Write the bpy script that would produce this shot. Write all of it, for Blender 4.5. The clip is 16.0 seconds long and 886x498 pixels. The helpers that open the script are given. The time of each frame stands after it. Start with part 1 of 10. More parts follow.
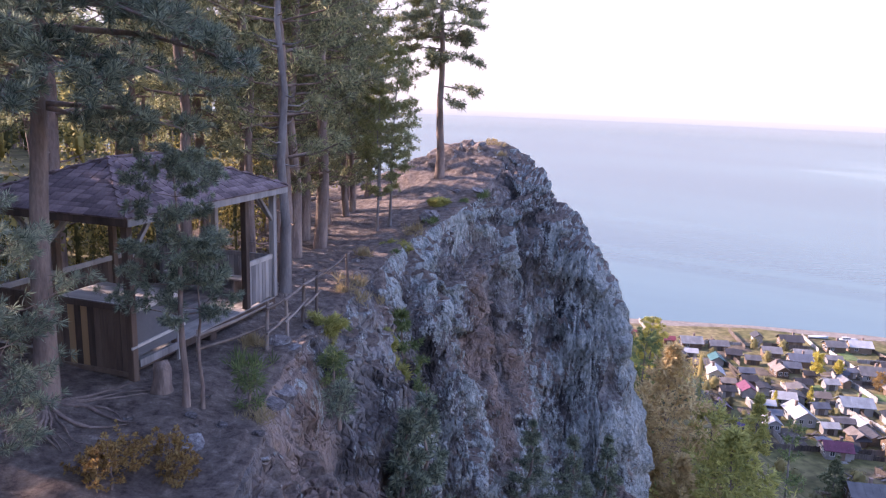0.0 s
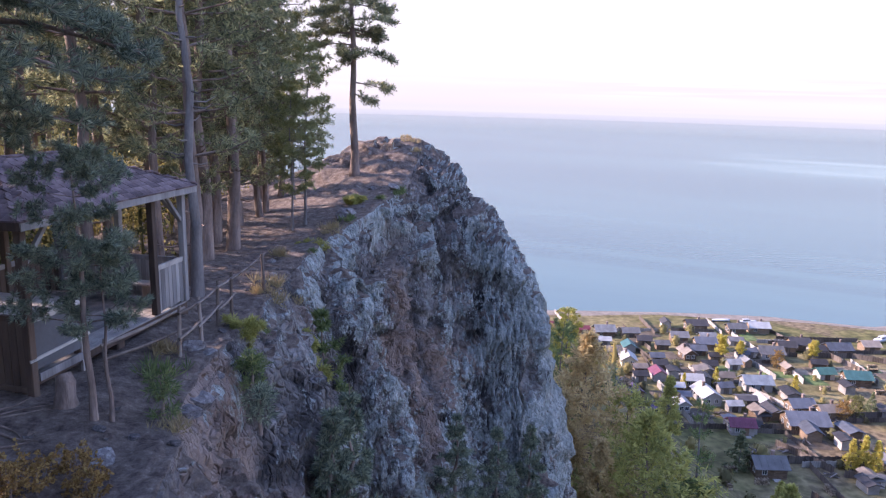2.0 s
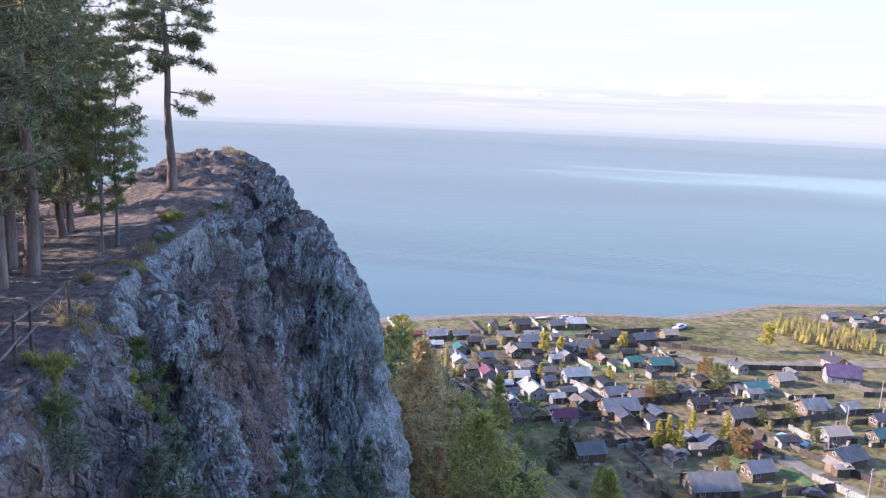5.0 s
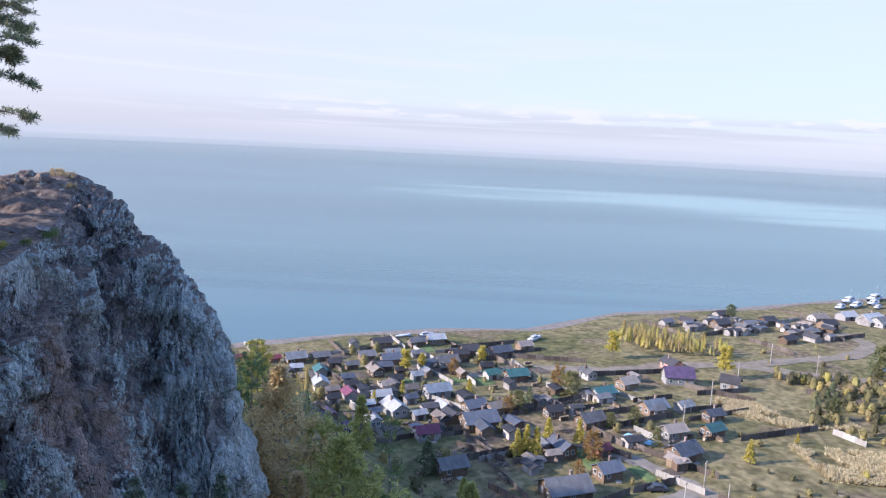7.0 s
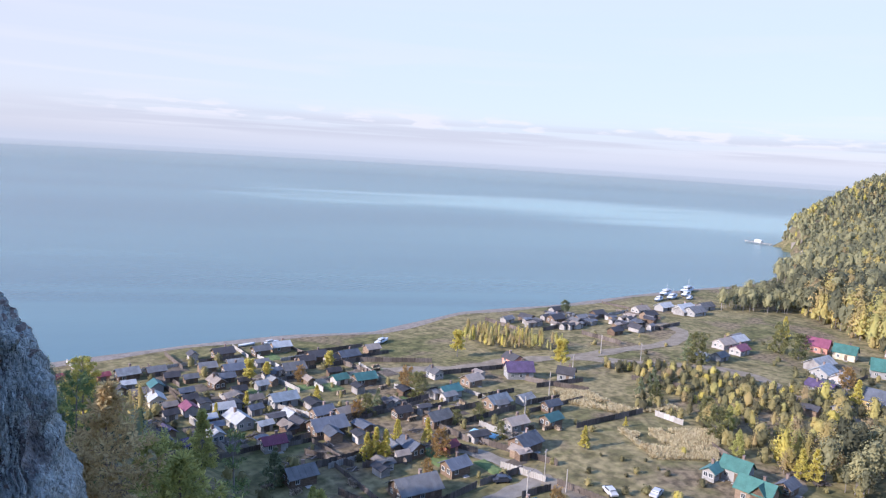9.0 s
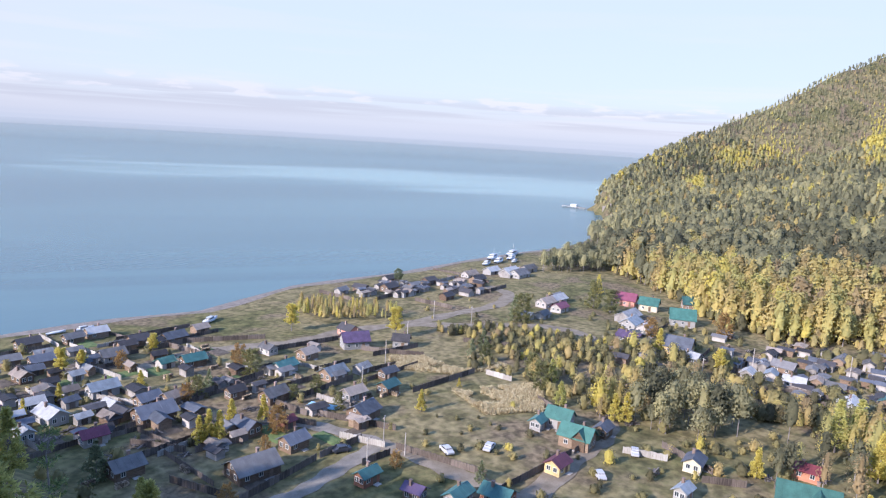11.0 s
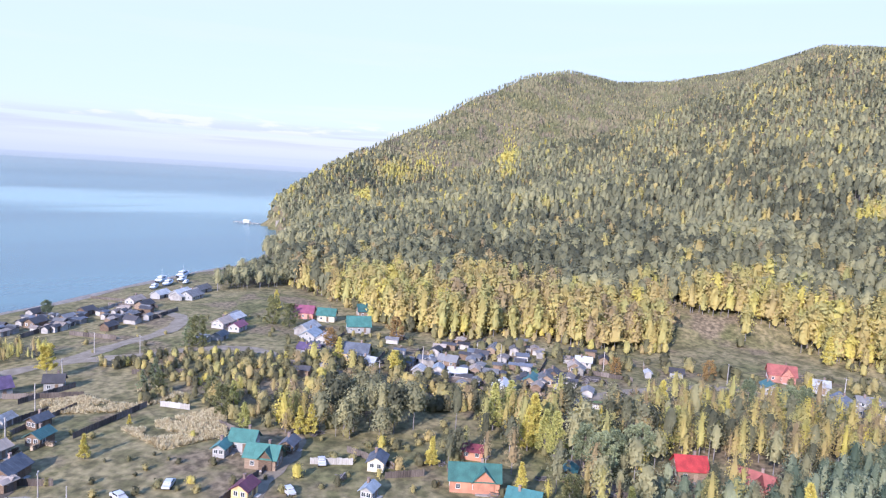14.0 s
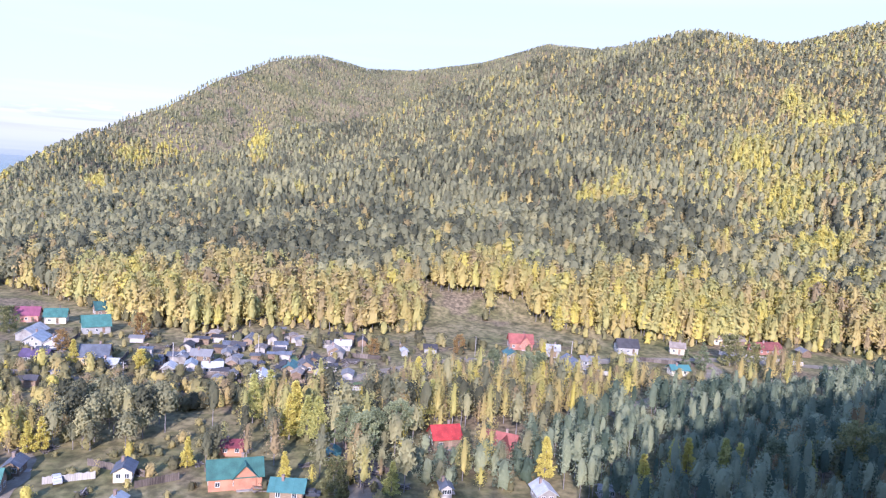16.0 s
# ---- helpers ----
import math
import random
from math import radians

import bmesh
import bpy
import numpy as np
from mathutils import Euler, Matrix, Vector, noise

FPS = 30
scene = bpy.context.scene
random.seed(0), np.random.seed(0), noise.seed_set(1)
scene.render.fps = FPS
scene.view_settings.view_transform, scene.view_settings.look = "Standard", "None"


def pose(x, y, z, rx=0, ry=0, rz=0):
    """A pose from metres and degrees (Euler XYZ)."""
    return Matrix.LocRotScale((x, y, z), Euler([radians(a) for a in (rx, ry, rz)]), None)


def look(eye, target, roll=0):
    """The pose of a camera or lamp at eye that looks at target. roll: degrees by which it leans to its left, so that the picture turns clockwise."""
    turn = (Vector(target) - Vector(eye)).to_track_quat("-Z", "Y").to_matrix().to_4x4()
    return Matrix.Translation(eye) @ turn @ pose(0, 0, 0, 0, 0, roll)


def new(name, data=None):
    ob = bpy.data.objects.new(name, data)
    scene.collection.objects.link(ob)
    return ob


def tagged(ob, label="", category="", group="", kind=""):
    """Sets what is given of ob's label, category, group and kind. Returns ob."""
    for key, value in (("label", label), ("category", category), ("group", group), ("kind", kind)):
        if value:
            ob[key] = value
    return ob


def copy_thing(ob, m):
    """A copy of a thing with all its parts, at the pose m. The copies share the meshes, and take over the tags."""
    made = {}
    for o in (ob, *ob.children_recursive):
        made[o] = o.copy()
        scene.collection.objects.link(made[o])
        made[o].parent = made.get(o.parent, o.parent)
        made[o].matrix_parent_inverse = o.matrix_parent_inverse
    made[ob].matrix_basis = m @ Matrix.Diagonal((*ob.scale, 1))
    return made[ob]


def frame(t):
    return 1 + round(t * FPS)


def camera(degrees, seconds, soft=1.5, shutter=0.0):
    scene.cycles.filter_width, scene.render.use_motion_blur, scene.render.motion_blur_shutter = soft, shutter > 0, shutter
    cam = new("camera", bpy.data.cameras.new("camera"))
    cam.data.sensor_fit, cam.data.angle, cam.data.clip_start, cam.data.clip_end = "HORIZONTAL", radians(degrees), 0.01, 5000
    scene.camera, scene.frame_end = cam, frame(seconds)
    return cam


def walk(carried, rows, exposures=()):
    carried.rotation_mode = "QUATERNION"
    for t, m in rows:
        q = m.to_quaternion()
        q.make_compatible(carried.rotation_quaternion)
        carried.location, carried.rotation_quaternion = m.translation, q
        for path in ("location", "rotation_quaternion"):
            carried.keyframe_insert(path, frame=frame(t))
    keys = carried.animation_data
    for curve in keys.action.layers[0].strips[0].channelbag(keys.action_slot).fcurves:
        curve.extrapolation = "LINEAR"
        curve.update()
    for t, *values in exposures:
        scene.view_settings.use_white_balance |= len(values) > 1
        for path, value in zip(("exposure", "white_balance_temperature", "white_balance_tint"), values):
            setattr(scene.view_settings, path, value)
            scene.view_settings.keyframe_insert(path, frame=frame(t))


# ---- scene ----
EXPOSURES = ((0.0, 2.14, 6350, 41), (2.0, 1.96, 6150, 35), (4.0, 1.90, 5900, 29), (7.0, 1.60, 5600, 21), (11.0, 1.53, 5550, 21), (13.0, 1.58, 5350, 21), (16.0, 1.80, 5200, 29))
cam = camera(63.60, 16.0, soft=1.2)


def turn(t, x, y, z, yaw, pitch, lean):
    """A row for walk(): the hand-held camera hardly leaves its spot, it pans to the right."""
    return t, pose(x, y, z, 0, 0, yaw) @ pose(0, 0, 0, 90 + pitch) @ pose(0, 0, 0, 0, 0, lean)


ROWS = (
    (0.0, -0.000, -0.000, 70.000, 0.088, -11.858, 2.082),
    (0.5, -0.017, 0.012, 69.924, -1.570, -11.647, 1.854),
    (1.0, -0.018, 0.038, 69.899, -3.372, -11.678, 1.858),
    (1.5, -0.027, 0.077, 69.893, -5.114, -11.755, 1.789),
    (2.0, -0.038, 0.114, 69.893, -6.696, -11.765, 1.514),
    (2.5, -0.045, 0.152, 69.884, -8.871, -11.763, 1.432),
    (3.0, -0.061, 0.191, 69.856, -11.180, -11.958, 1.254),
    (3.5, -0.064, 0.204, 69.899, -13.306, -12.290, 2.159),
    (4.0, -0.023, 0.196, 69.959, -16.421, -12.409, 2.660),
    (4.2, -0.046, 0.190, 69.986, -17.718, -12.380, 2.484),
    (6.3, 0.088, 0.209, 70.174, -26.082, -7.588, 2.728),
    (6.5, 0.107, 0.208, 70.192, -28.173, -8.287, 2.903),
    (7.0, 0.201, 0.196, 70.248, -31.733, -8.751, 2.746),
    (7.5, 0.239, 0.168, 70.221, -35.758, -8.453, 3.544),
    (8.0, 0.253, 0.131, 70.207, -39.363, -8.048, 3.956),
    (10.3, 0.256, 0.121, 70.244, -51.354, -9.254, 3.082),
    (10.5, 0.256, 0.121, 70.244, -53.105, -9.577, 3.364),
    (11.0, 0.256, 0.121, 70.244, -57.820, -9.421, 3.414),
    (11.5, 0.256, 0.121, 70.244, -61.051, -9.059, 3.161),
    (12.0, 0.256, 0.121, 70.244, -63.626, -8.671, 3.137),
    (12.5, 0.256, 0.121, 70.244, -68.683, -8.074, 2.564),
    (13.0, 0.256, 0.121, 70.244, -74.453, -7.283, 2.908),
    (13.5, 0.256, 0.121, 70.244, -78.820, -6.812, 3.195),
    (14.0, 0.256, 0.121, 70.244, -83.544, -6.644, 3.714),
    (14.5, 0.256, 0.121, 70.244, -88.734, -6.755, 4.042),
    (15.0, 0.256, 0.121, 70.244, -95.409, -6.770, 4.371),
    (15.5, 0.256, 0.121, 70.244, -99.824, -6.855, 3.944),
    (16.0, 0.256, 0.121, 70.244, -103.078, -6.488, 4.078),
)
walk(cam, [turn(*row) for row in ROWS], exposures=EXPOSURES)

# ---- light: low sun behind the wooded ridge, clear pale sky ----
SUN_AZ, SUN_EL = -71.0, 25.5
world = bpy.data.worlds.new("sky")
scene.world = world
world.use_nodes = True
wn = world.node_tree
sky = wn.nodes.new("ShaderNodeTexSky")
sky.sky_type, sky.sun_disc = "NISHITA", False
sky.sun_elevation, sky.sun_rotation = radians(SUN_EL), radians(SUN_AZ)
sky.air_density, sky.dust_density, sky.ozone_density = 1.0, 0.3, 1.2
wn.links.new(sky.outputs[0], wn.nodes["Background"].inputs[0])
wn.nodes["Background"].inputs[1].default_value = 0.15

sun_data = bpy.data.lights.new("sun", "SUN")
sun_data.energy, sun_data.angle, sun_data.color = 2.95, radians(0.6), (1.0, 0.86, 0.68)
sun = new("sun", sun_data)
sun_from = Vector((math.sin(radians(SUN_AZ)) * math.cos(radians(SUN_EL)),
                   math.cos(radians(SUN_AZ)) * math.cos(radians(SUN_EL)), math.sin(radians(SUN_EL))))
sun.matrix_world = look(sun_from * 300 + Vector((0, 0, 70)), (0, 0, 70))


# ---- materials ----
def material(name, colors, scale=1.0, rough=0.9, bump=0.0, bump_scale=None, metal=0.0, detail=6.0, spread=0.5,
             per_object=0.0, per_island=0.0, tint="", stretch=(1, 1, 1), spec=0.3, fine=0.25):
    """Two scales of noise between the colours; value shifts by object, island or the mesh's own 'tint'."""
    m = bpy.data.materials.new(name)
    m.use_nodes = True
    t = m.node_tree
    n, l = t.nodes, t.links
    b = n["Principled BSDF"]
    b.inputs["Roughness"].default_value, b.inputs["Metallic"].default_value = rough, metal
    b.inputs["Specular IOR Level"].default_value = spec
    co, mp = n.new("ShaderNodeTexCoord"), n.new("ShaderNodeMapping")
    mp.inputs["Scale"].default_value = stretch
    l.new(co.outputs["Object"], mp.inputs["Vector"])
    big, small = n.new("ShaderNodeTexNoise"), n.new("ShaderNodeTexNoise")
    big.inputs["Scale"].default_value, big.inputs["Detail"].default_value = scale, detail
    small.inputs["Scale"].default_value, small.inputs["Detail"].default_value = scale * 9, 4
    for tex in (big, small):
        l.new(mp.outputs[0], tex.inputs["Vector"])
    add = n.new("ShaderNodeMath")
    add.operation = "MULTIPLY_ADD"
    add.inputs[1].default_value = fine
    sub = n.new("ShaderNodeMath")
    sub.operation = "MULTIPLY_ADD"
    sub.inputs[1].default_value, sub.inputs[2].default_value = 1.0 - fine, 0.0
    l.new(big.outputs["Fac"], sub.inputs[0])
    l.new(small.outputs["Fac"], add.inputs[0])
    l.new(sub.outputs[0], add.inputs[2])
    value = add.outputs[0]

    def shift(out, amount):
        s = n.new("ShaderNodeMath")
        s.operation = "MULTIPLY_ADD"
        s.inputs[1].default_value = amount
        l.new(out, s.inputs[0])
        l.new(value, s.inputs[2])
        c = n.new("ShaderNodeMath")
        c.operation = "SUBTRACT"
        c.inputs[1].default_value = amount * 0.5
        l.new(s.outputs[0], c.inputs[0])
        return c.outputs[0]

    if per_object:
        value = shift(n.new("ShaderNodeObjectInfo").outputs["Random"], per_object)
    if per_island:
        value = shift(n.new("ShaderNodeNewGeometry").outputs["Random Per Island"], per_island)
    if tint:
        a = n.new("ShaderNodeAttribute")
        a.attribute_name = tint
        value = shift(a.outputs["Fac"], 1.0)
    ramp = n.new("ShaderNodeValToRGB")
    k = len(colors)
    while len(ramp.color_ramp.elements) < k:
        ramp.color_ramp.elements.new(0.5)
    for i, c in enumerate(colors):
        e = ramp.color_ramp.elements[i]
        e.position = 0.5 + spread * (i / max(k - 1, 1) - 0.5)
        e.color = (*c, 1)
    l.new(value, ramp.inputs[0])
    l.new(ramp.outputs[0], b.inputs["Base Color"])
    if bump:
        bt, bn = n.new("ShaderNodeTexNoise"), n.new("ShaderNodeBump")
        bt.inputs["Scale"].default_value, bt.inputs["Detail"].default_value = bump_scale or scale * 4, 8
        bn.inputs["Strength"].default_value, bn.inputs["Distance"].default_value = bump, 0.5 / (bump_scale or scale * 4)
        l.new(mp.outputs[0], bt.inputs["Vector"])
        l.new(bt.outputs["Fac"], bn.inputs["Height"])
        l.new(bn.outputs[0], b.inputs["Normal"])
    return m


def leafy(name, colors, scale, spread=0.6, tint="", per_object=0.0, per_island=0.5, through_light=0.4):
    """Foliage: matt, a little light comes through it."""
    m = material(name, colors, scale, 0.75, spread=spread, tint=tint, per_object=per_object, per_island=per_island, spec=0.15)
    n, l = m.node_tree.nodes, m.node_tree.links
    b = n["Principled BSDF"]
    tr, mix = n.new("ShaderNodeBsdfTranslucent"), n.new("ShaderNodeMixShader")
    l.new(b.inputs["Base Color"].links[0].from_socket, tr.inputs["Color"])
    mix.inputs[0].default_value = through_light
    l.new(b.outputs[0], mix.inputs[1])
    l.new(tr.outputs[0], mix.inputs[2])
    l.new(mix.outputs[0], n["Material Output"].inputs["Surface"])
    return m


PINE = leafy("pine_needles", [(0.075, 0.10, 0.08), (0.22, 0.265, 0.195), (0.42, 0.46, 0.31)], 0.9, per_island=0.6)
# cooler twin of the pine wood for shaded groves; the shade's tint is painted in
PINE_SHADE = leafy("hill_shade_needles", [(0.09, 0.12, 0.078), (0.185, 0.218, 0.135), (0.31, 0.325, 0.19)], 0.02, tint="tint", per_island=0.15)
PINE_FAR = leafy("pine_wood", [(0.095, 0.095, 0.057), (0.222, 0.213, 0.118), (0.36, 0.33, 0.165)], 0.02, spread=0.8, tint="tint", per_island=0.10)
GOLD = leafy("gold_leaves", [(0.40, 0.32, 0.09), (0.58, 0.50, 0.12), (0.70, 0.62, 0.16)], 0.5)
GOLD_FAR = leafy("gold_wood", [(0.33, 0.25, 0.13), (0.43, 0.335, 0.14), (0.49, 0.395, 0.135), (0.41, 0.38, 0.14), (0.56, 0.465, 0.11)], 0.02, spread=0.9, tint="tint", per_island=0.10)
LARCH = leafy("larch_needles", [(0.42, 0.31, 0.16), (0.62, 0.47, 0.24), (0.74, 0.60, 0.32)], 0.6, through_light=0.5)
LARCH_GREEN = leafy("larch_green", [(0.24, 0.25, 0.09), (0.44, 0.43, 0.14), (0.58, 0.54, 0.18)], 0.6)
SAPLING = leafy("sapling_needles", [(0.17, 0.18, 0.08), (0.31, 0.32, 0.14), (0.44, 0.43, 0.19)], 0.6)
ORANGE = leafy("orange_leaves", [(0.20, 0.12, 0.06), (0.38, 0.24, 0.09), (0.52, 0.38, 0.15)], 1.5, through_light=0.5)
GREEN = leafy("green_leaves", [(0.09, 0.13, 0.06), (0.17, 0.23, 0.09), (0.29, 0.33, 0.13)], 0.8)
BARK = material("pine_bark", [(0.07, 0.053, 0.047), (0.24, 0.178, 0.15), (0.44, 0.335, 0.27)], 4.0, 0.95, 1.0, 12, stretch=(1, 1, 0.25))
BARK_GREY = material("grey_bark", [(0.08, 0.07, 0.07), (0.20, 0.18, 0.17), (0.34, 0.31, 0.29)], 3.0, 0.95, 0.6, 12, stretch=(1, 1, 0.3))
OLIVE_FAR = leafy("olive_bushes", [(0.12, 0.11, 0.06), (0.23, 0.21, 0.095), (0.37, 0.31, 0.13)], 0.02, tint="tint", per_island=0.15)
LARCH_FAR = leafy("russet_wood", [(0.20, 0.14, 0.07), (0.33, 0.23, 0.10), (0.42, 0.32, 0.14)], 0.02, tint="tint", per_island=0.15)
REED = leafy("dry_reeds", [(0.40, 0.32, 0.18), (0.54, 0.45, 0.27), (0.64, 0.56, 0.36)], 0.05, tint="tint", per_island=0.4)


# ---- tools for meshes ----
def vnoise(x, y, z=0.0, seed=0):
    """Smooth value noise between -1 and 1, for arrays."""
    x, y, z = np.broadcast_arrays(np.asarray(x, float), np.asarray(y, float), np.asarray(z, float))
    xi, yi, zi = np.floor(x).astype(np.int64), np.floor(y).astype(np.int64), np.floor(z).astype(np.int64)
    u, v, w = x - xi, y - yi, z - zi
    u, v, w = (a * a * (3 - 2 * a) for a in (u, v, w))

    def h(i, j, k):
        n = (i * 374761393 + j * 668265263 + k * 2147483647 + seed * 974711) & 0xFFFFFFFF
        n = ((n ^ (n >> 13)) * 1274126177) & 0xFFFFFFFF
        n = ((n ^ (n >> 16)) * 2246822519) & 0xFFFFFFFF
        return (n & 0xFFFF) / 32767.5 - 1

    out = 0
    for a in (0, 1):
        for b in (0, 1):
            for c in (0, 1):
                out = out + h(xi + a, yi + b, zi + c) * (u if a else 1 - u) * (v if b else 1 - v) * (w if c else 1 - w)
    return out


def fractal(x, y, z=0.0, octaves=4, seed=0):
    total, amp = 0, 1.0
    for o in range(octaves):
        total = total + amp * vnoise(x * 2 ** o + o * 17.3, y * 2 ** o - o * 9.1, z * 2 ** o + o * 3.7, seed + o)
        amp *= 0.5
    return total


def ease(a, b, x):
    t = np.clip((np.asarray(x, float) - a) / (b - a), 0, 1)
    return t * t * (3 - 2 * t)


def raw_mesh(name, verts, faces, mat, tint=None, smooth=False):
    me = bpy.data.meshes.new(name)
    verts, faces = np.asarray(verts, np.float32), np.asarray(faces, np.int32)
    k = faces.shape[1]
    me.vertices.add(len(verts))
    me.vertices.foreach_set("co", verts.ravel())
    me.loops.add(faces.size)
    me.loops.foreach_set("vertex_index", faces.ravel())
    me.polygons.add(len(faces))
    me.polygons.foreach_set("loop_start", np.arange(0, faces.size, k, dtype=np.int32))
    me.polygons.foreach_set("loop_total", np.full(len(faces), k, np.int32))
    if smooth:
        me.polygons.foreach_set("use_smooth", np.ones(len(faces), bool))
    if tint is not None:
        me.attributes.new("tint", "FLOAT", "POINT").data.foreach_set("value", np.asarray(tint, np.float32))
    me.update(calc_edges=True)
    me.materials.append(mat)
    return me


def grid_faces(nu, nv):
    i = np.arange(nu - 1)[:, None] * nv + np.arange(nv - 1)[None, :]
    return np.stack([i, i + nv, i + nv + 1, i + 1], -1).reshape(-1, 4)


def part(name, bm, mat, parent=None, label=""):
    me = bpy.data.meshes.new(name)
    bm.to_mesh(me)
    bm.free()
    me.materials.append(mat)
    ob = new(name, me)
    if parent:
        ob.parent = parent
    return tagged(ob, label)


def mesh_part(name, me, parent=None, label=""):
    ob = new(name, me)
    if parent:
        ob.parent = parent
    return tagged(ob, label)


def box(bm, x0, x1, y0, y1, z0, z1, m=None):
    made = bmesh.ops.create_cube(bm, size=1)["verts"]
    bmesh.ops.scale(bm, vec=(x1 - x0, y1 - y0, z1 - z0), verts=made)
    bmesh.ops.translate(bm, vec=((x0 + x1) / 2, (y0 + y1) / 2, (z0 + z1) / 2), verts=made)
    if m:
        bmesh.ops.transform(bm, matrix=m, verts=made)
    return made


def beam(bm, a, b, w, h=None, turn_by=0.0):
    """A squared timber from a to b."""
    a, b = Vector(a), Vector(b)
    d = b - a
    q = d.to_track_quat("Z", "Y").to_matrix().to_4x4() @ Matrix.Rotation(turn_by, 4, "Z")
    made = bmesh.ops.create_cube(bm, size=1)["verts"]
    bmesh.ops.scale(bm, vec=(w, h or w, d.length), verts=made)
    bmesh.ops.transform(bm, matrix=Matrix.Translation((a + b) / 2) @ q, verts=made)
    return made


def limb(points, radii, sides=7, rough=0.0, seed=0):
    """A tapered, bent round limb through points: vertices and faces."""
    rng = random.Random(seed)
    verts, faces = [], []
    q, last = None, None
    for i, p in enumerate(points):
        d = (Vector(points[min(i + 1, len(points) - 1)]) - Vector(points[max(i - 1, 0)])).normalized()
        q = d.to_track_quat("Z", "Y") if q is None else last.rotation_difference(d) @ q
        last = d
        for s in range(sides):
            a = 2 * math.pi * s / sides
            r = radii[i] * (1 + rough * rng.uniform(-1, 1))
            verts.append(Vector(p) + q @ Vector((math.cos(a) * r, math.sin(a) * r, 0)))
    for i in range(len(points) - 1):
        for s in range(sides):
            faces.append((i * sides + s, i * sides + (s + 1) % sides, (i + 1) * sides + (s + 1) % sides, (i + 1) * sides + s))
    return verts, faces


def join_limbs(limbs):
    verts, faces = [], []
    for v, f in limbs:
        k = len(verts)
        verts += [tuple(p) for p in v]
        faces += [tuple(i + k for i in q) for q in f]
    return np.array(verts), np.array(faces)


# ---- the land ----
EYE = 70.0
EDGE = np.array([(14, -420), (10, -120), (5, -40), (3.5, -8), (1.6, 1.0), (-0.8, 4.5), (-2.8, 7.9), (-3.0, 11.6), (-2.6, 15.0), (-2.1, 19.4),
                 (-1.5, 24.0), (0.2, 28.0), (1.5, 31.0), (2.1, 33.2), (2.5, 35.6), (2.3, 38.4), (1.0, 40.6), (-2, 42), (-9, 50),
                 (-14, 90), (-14, 150), (-30, 185), (-120, 200), (-420, 190), (-420, -420)], float)
SHORE = np.array([(-500, 235), (60, 230), (103, 227), (140, 220), (168, 208), (192, 211), (222, 215), (245, 210), (280, 201), (333, 196), (390, 187),
                  (431, 175), (500, 178), (560, 189), (640, 226), (692, 260), (790, 272), (960, 254), (1200, 196), (1500, 60), (1900, -40), (3000, -100)], float)
AZ = np.array([60, 66, 70, 72, 76, 79, 82, 86, 90, 94, 97, 100, 105, 110, 115, 121, 127, 133, 150, 180], float)
FOOT = np.array([520, 470, 420, 370, 320, 288, 280, 272, 275, 276, 278, 284, 300, 308, 290, 296, 330, 330, 330, 330], float)
NEAR_EL = np.array([-8.3, -6.8, -4.9, -4.1, -2.7, -1.9, -1.2, 0.3, 1.8, 2.7, 3.7, 5.1, 7.3, 8.9, 9.9, 11.2, 10.8, 11.9, 11.9, 8.7], float)
NEAR_R = np.array([540, 550, 580, 600, 660, 690, 720, 760, 800, 830, 840, 850, 870, 880, 890, 900, 900, 900, 900, 900], float)
FAR_EL = np.array([-5.2, -4.7, -3.2, -1.9, 0.45, 2.3, 4.0, 6.25, 7.8, 7.4, 7.15, 7.2, 8.1, 9.65, 9.3, 8.8, 8.8, 8.8, 8.8, 8.8], float)
FAR_R = np.array([680, 690, 750, 800, 950, 1080, 1200, 1350, 1500, 1600, 1650, 1700, 1800, 1950, 2000, 2000, 2000, 2000, 2000, 2000], float)


def edge_distance(x, y):
    """Distance from the rim of the high ground; positive outside it. Also where along the rim."""
    shape = x.shape
    p = np.stack([x.ravel(), y.ravel()], 1)
    best, inside = np.full(len(p), 1e9), np.zeros(len(p), bool)
    for i in range(len(EDGE)):
        a, b = EDGE[i], EDGE[(i + 1) % len(EDGE)]
        ab = b - a
        t = np.clip(((p - a) @ ab) / (ab @ ab), 0, 1)
        best = np.minimum(best, np.hypot(*(p - a - t[:, None] * ab).T))
        cross = ((a[1] > p[:, 1]) != (b[1] > p[:, 1]))
        with np.errstate(divide="ignore", invalid="ignore"):
            inside ^= cross & (p[:, 0] < (b[0] - a[0]) * (p[:, 1] - a[1]) / (b[1] - a[1] if b[1] != a[1] else 1e-9) + a[0])
    return np.where(inside, -best, best).reshape(shape)


def shore_y(x):
    return np.interp(x, SHORE[:, 0], SHORE[:, 1])


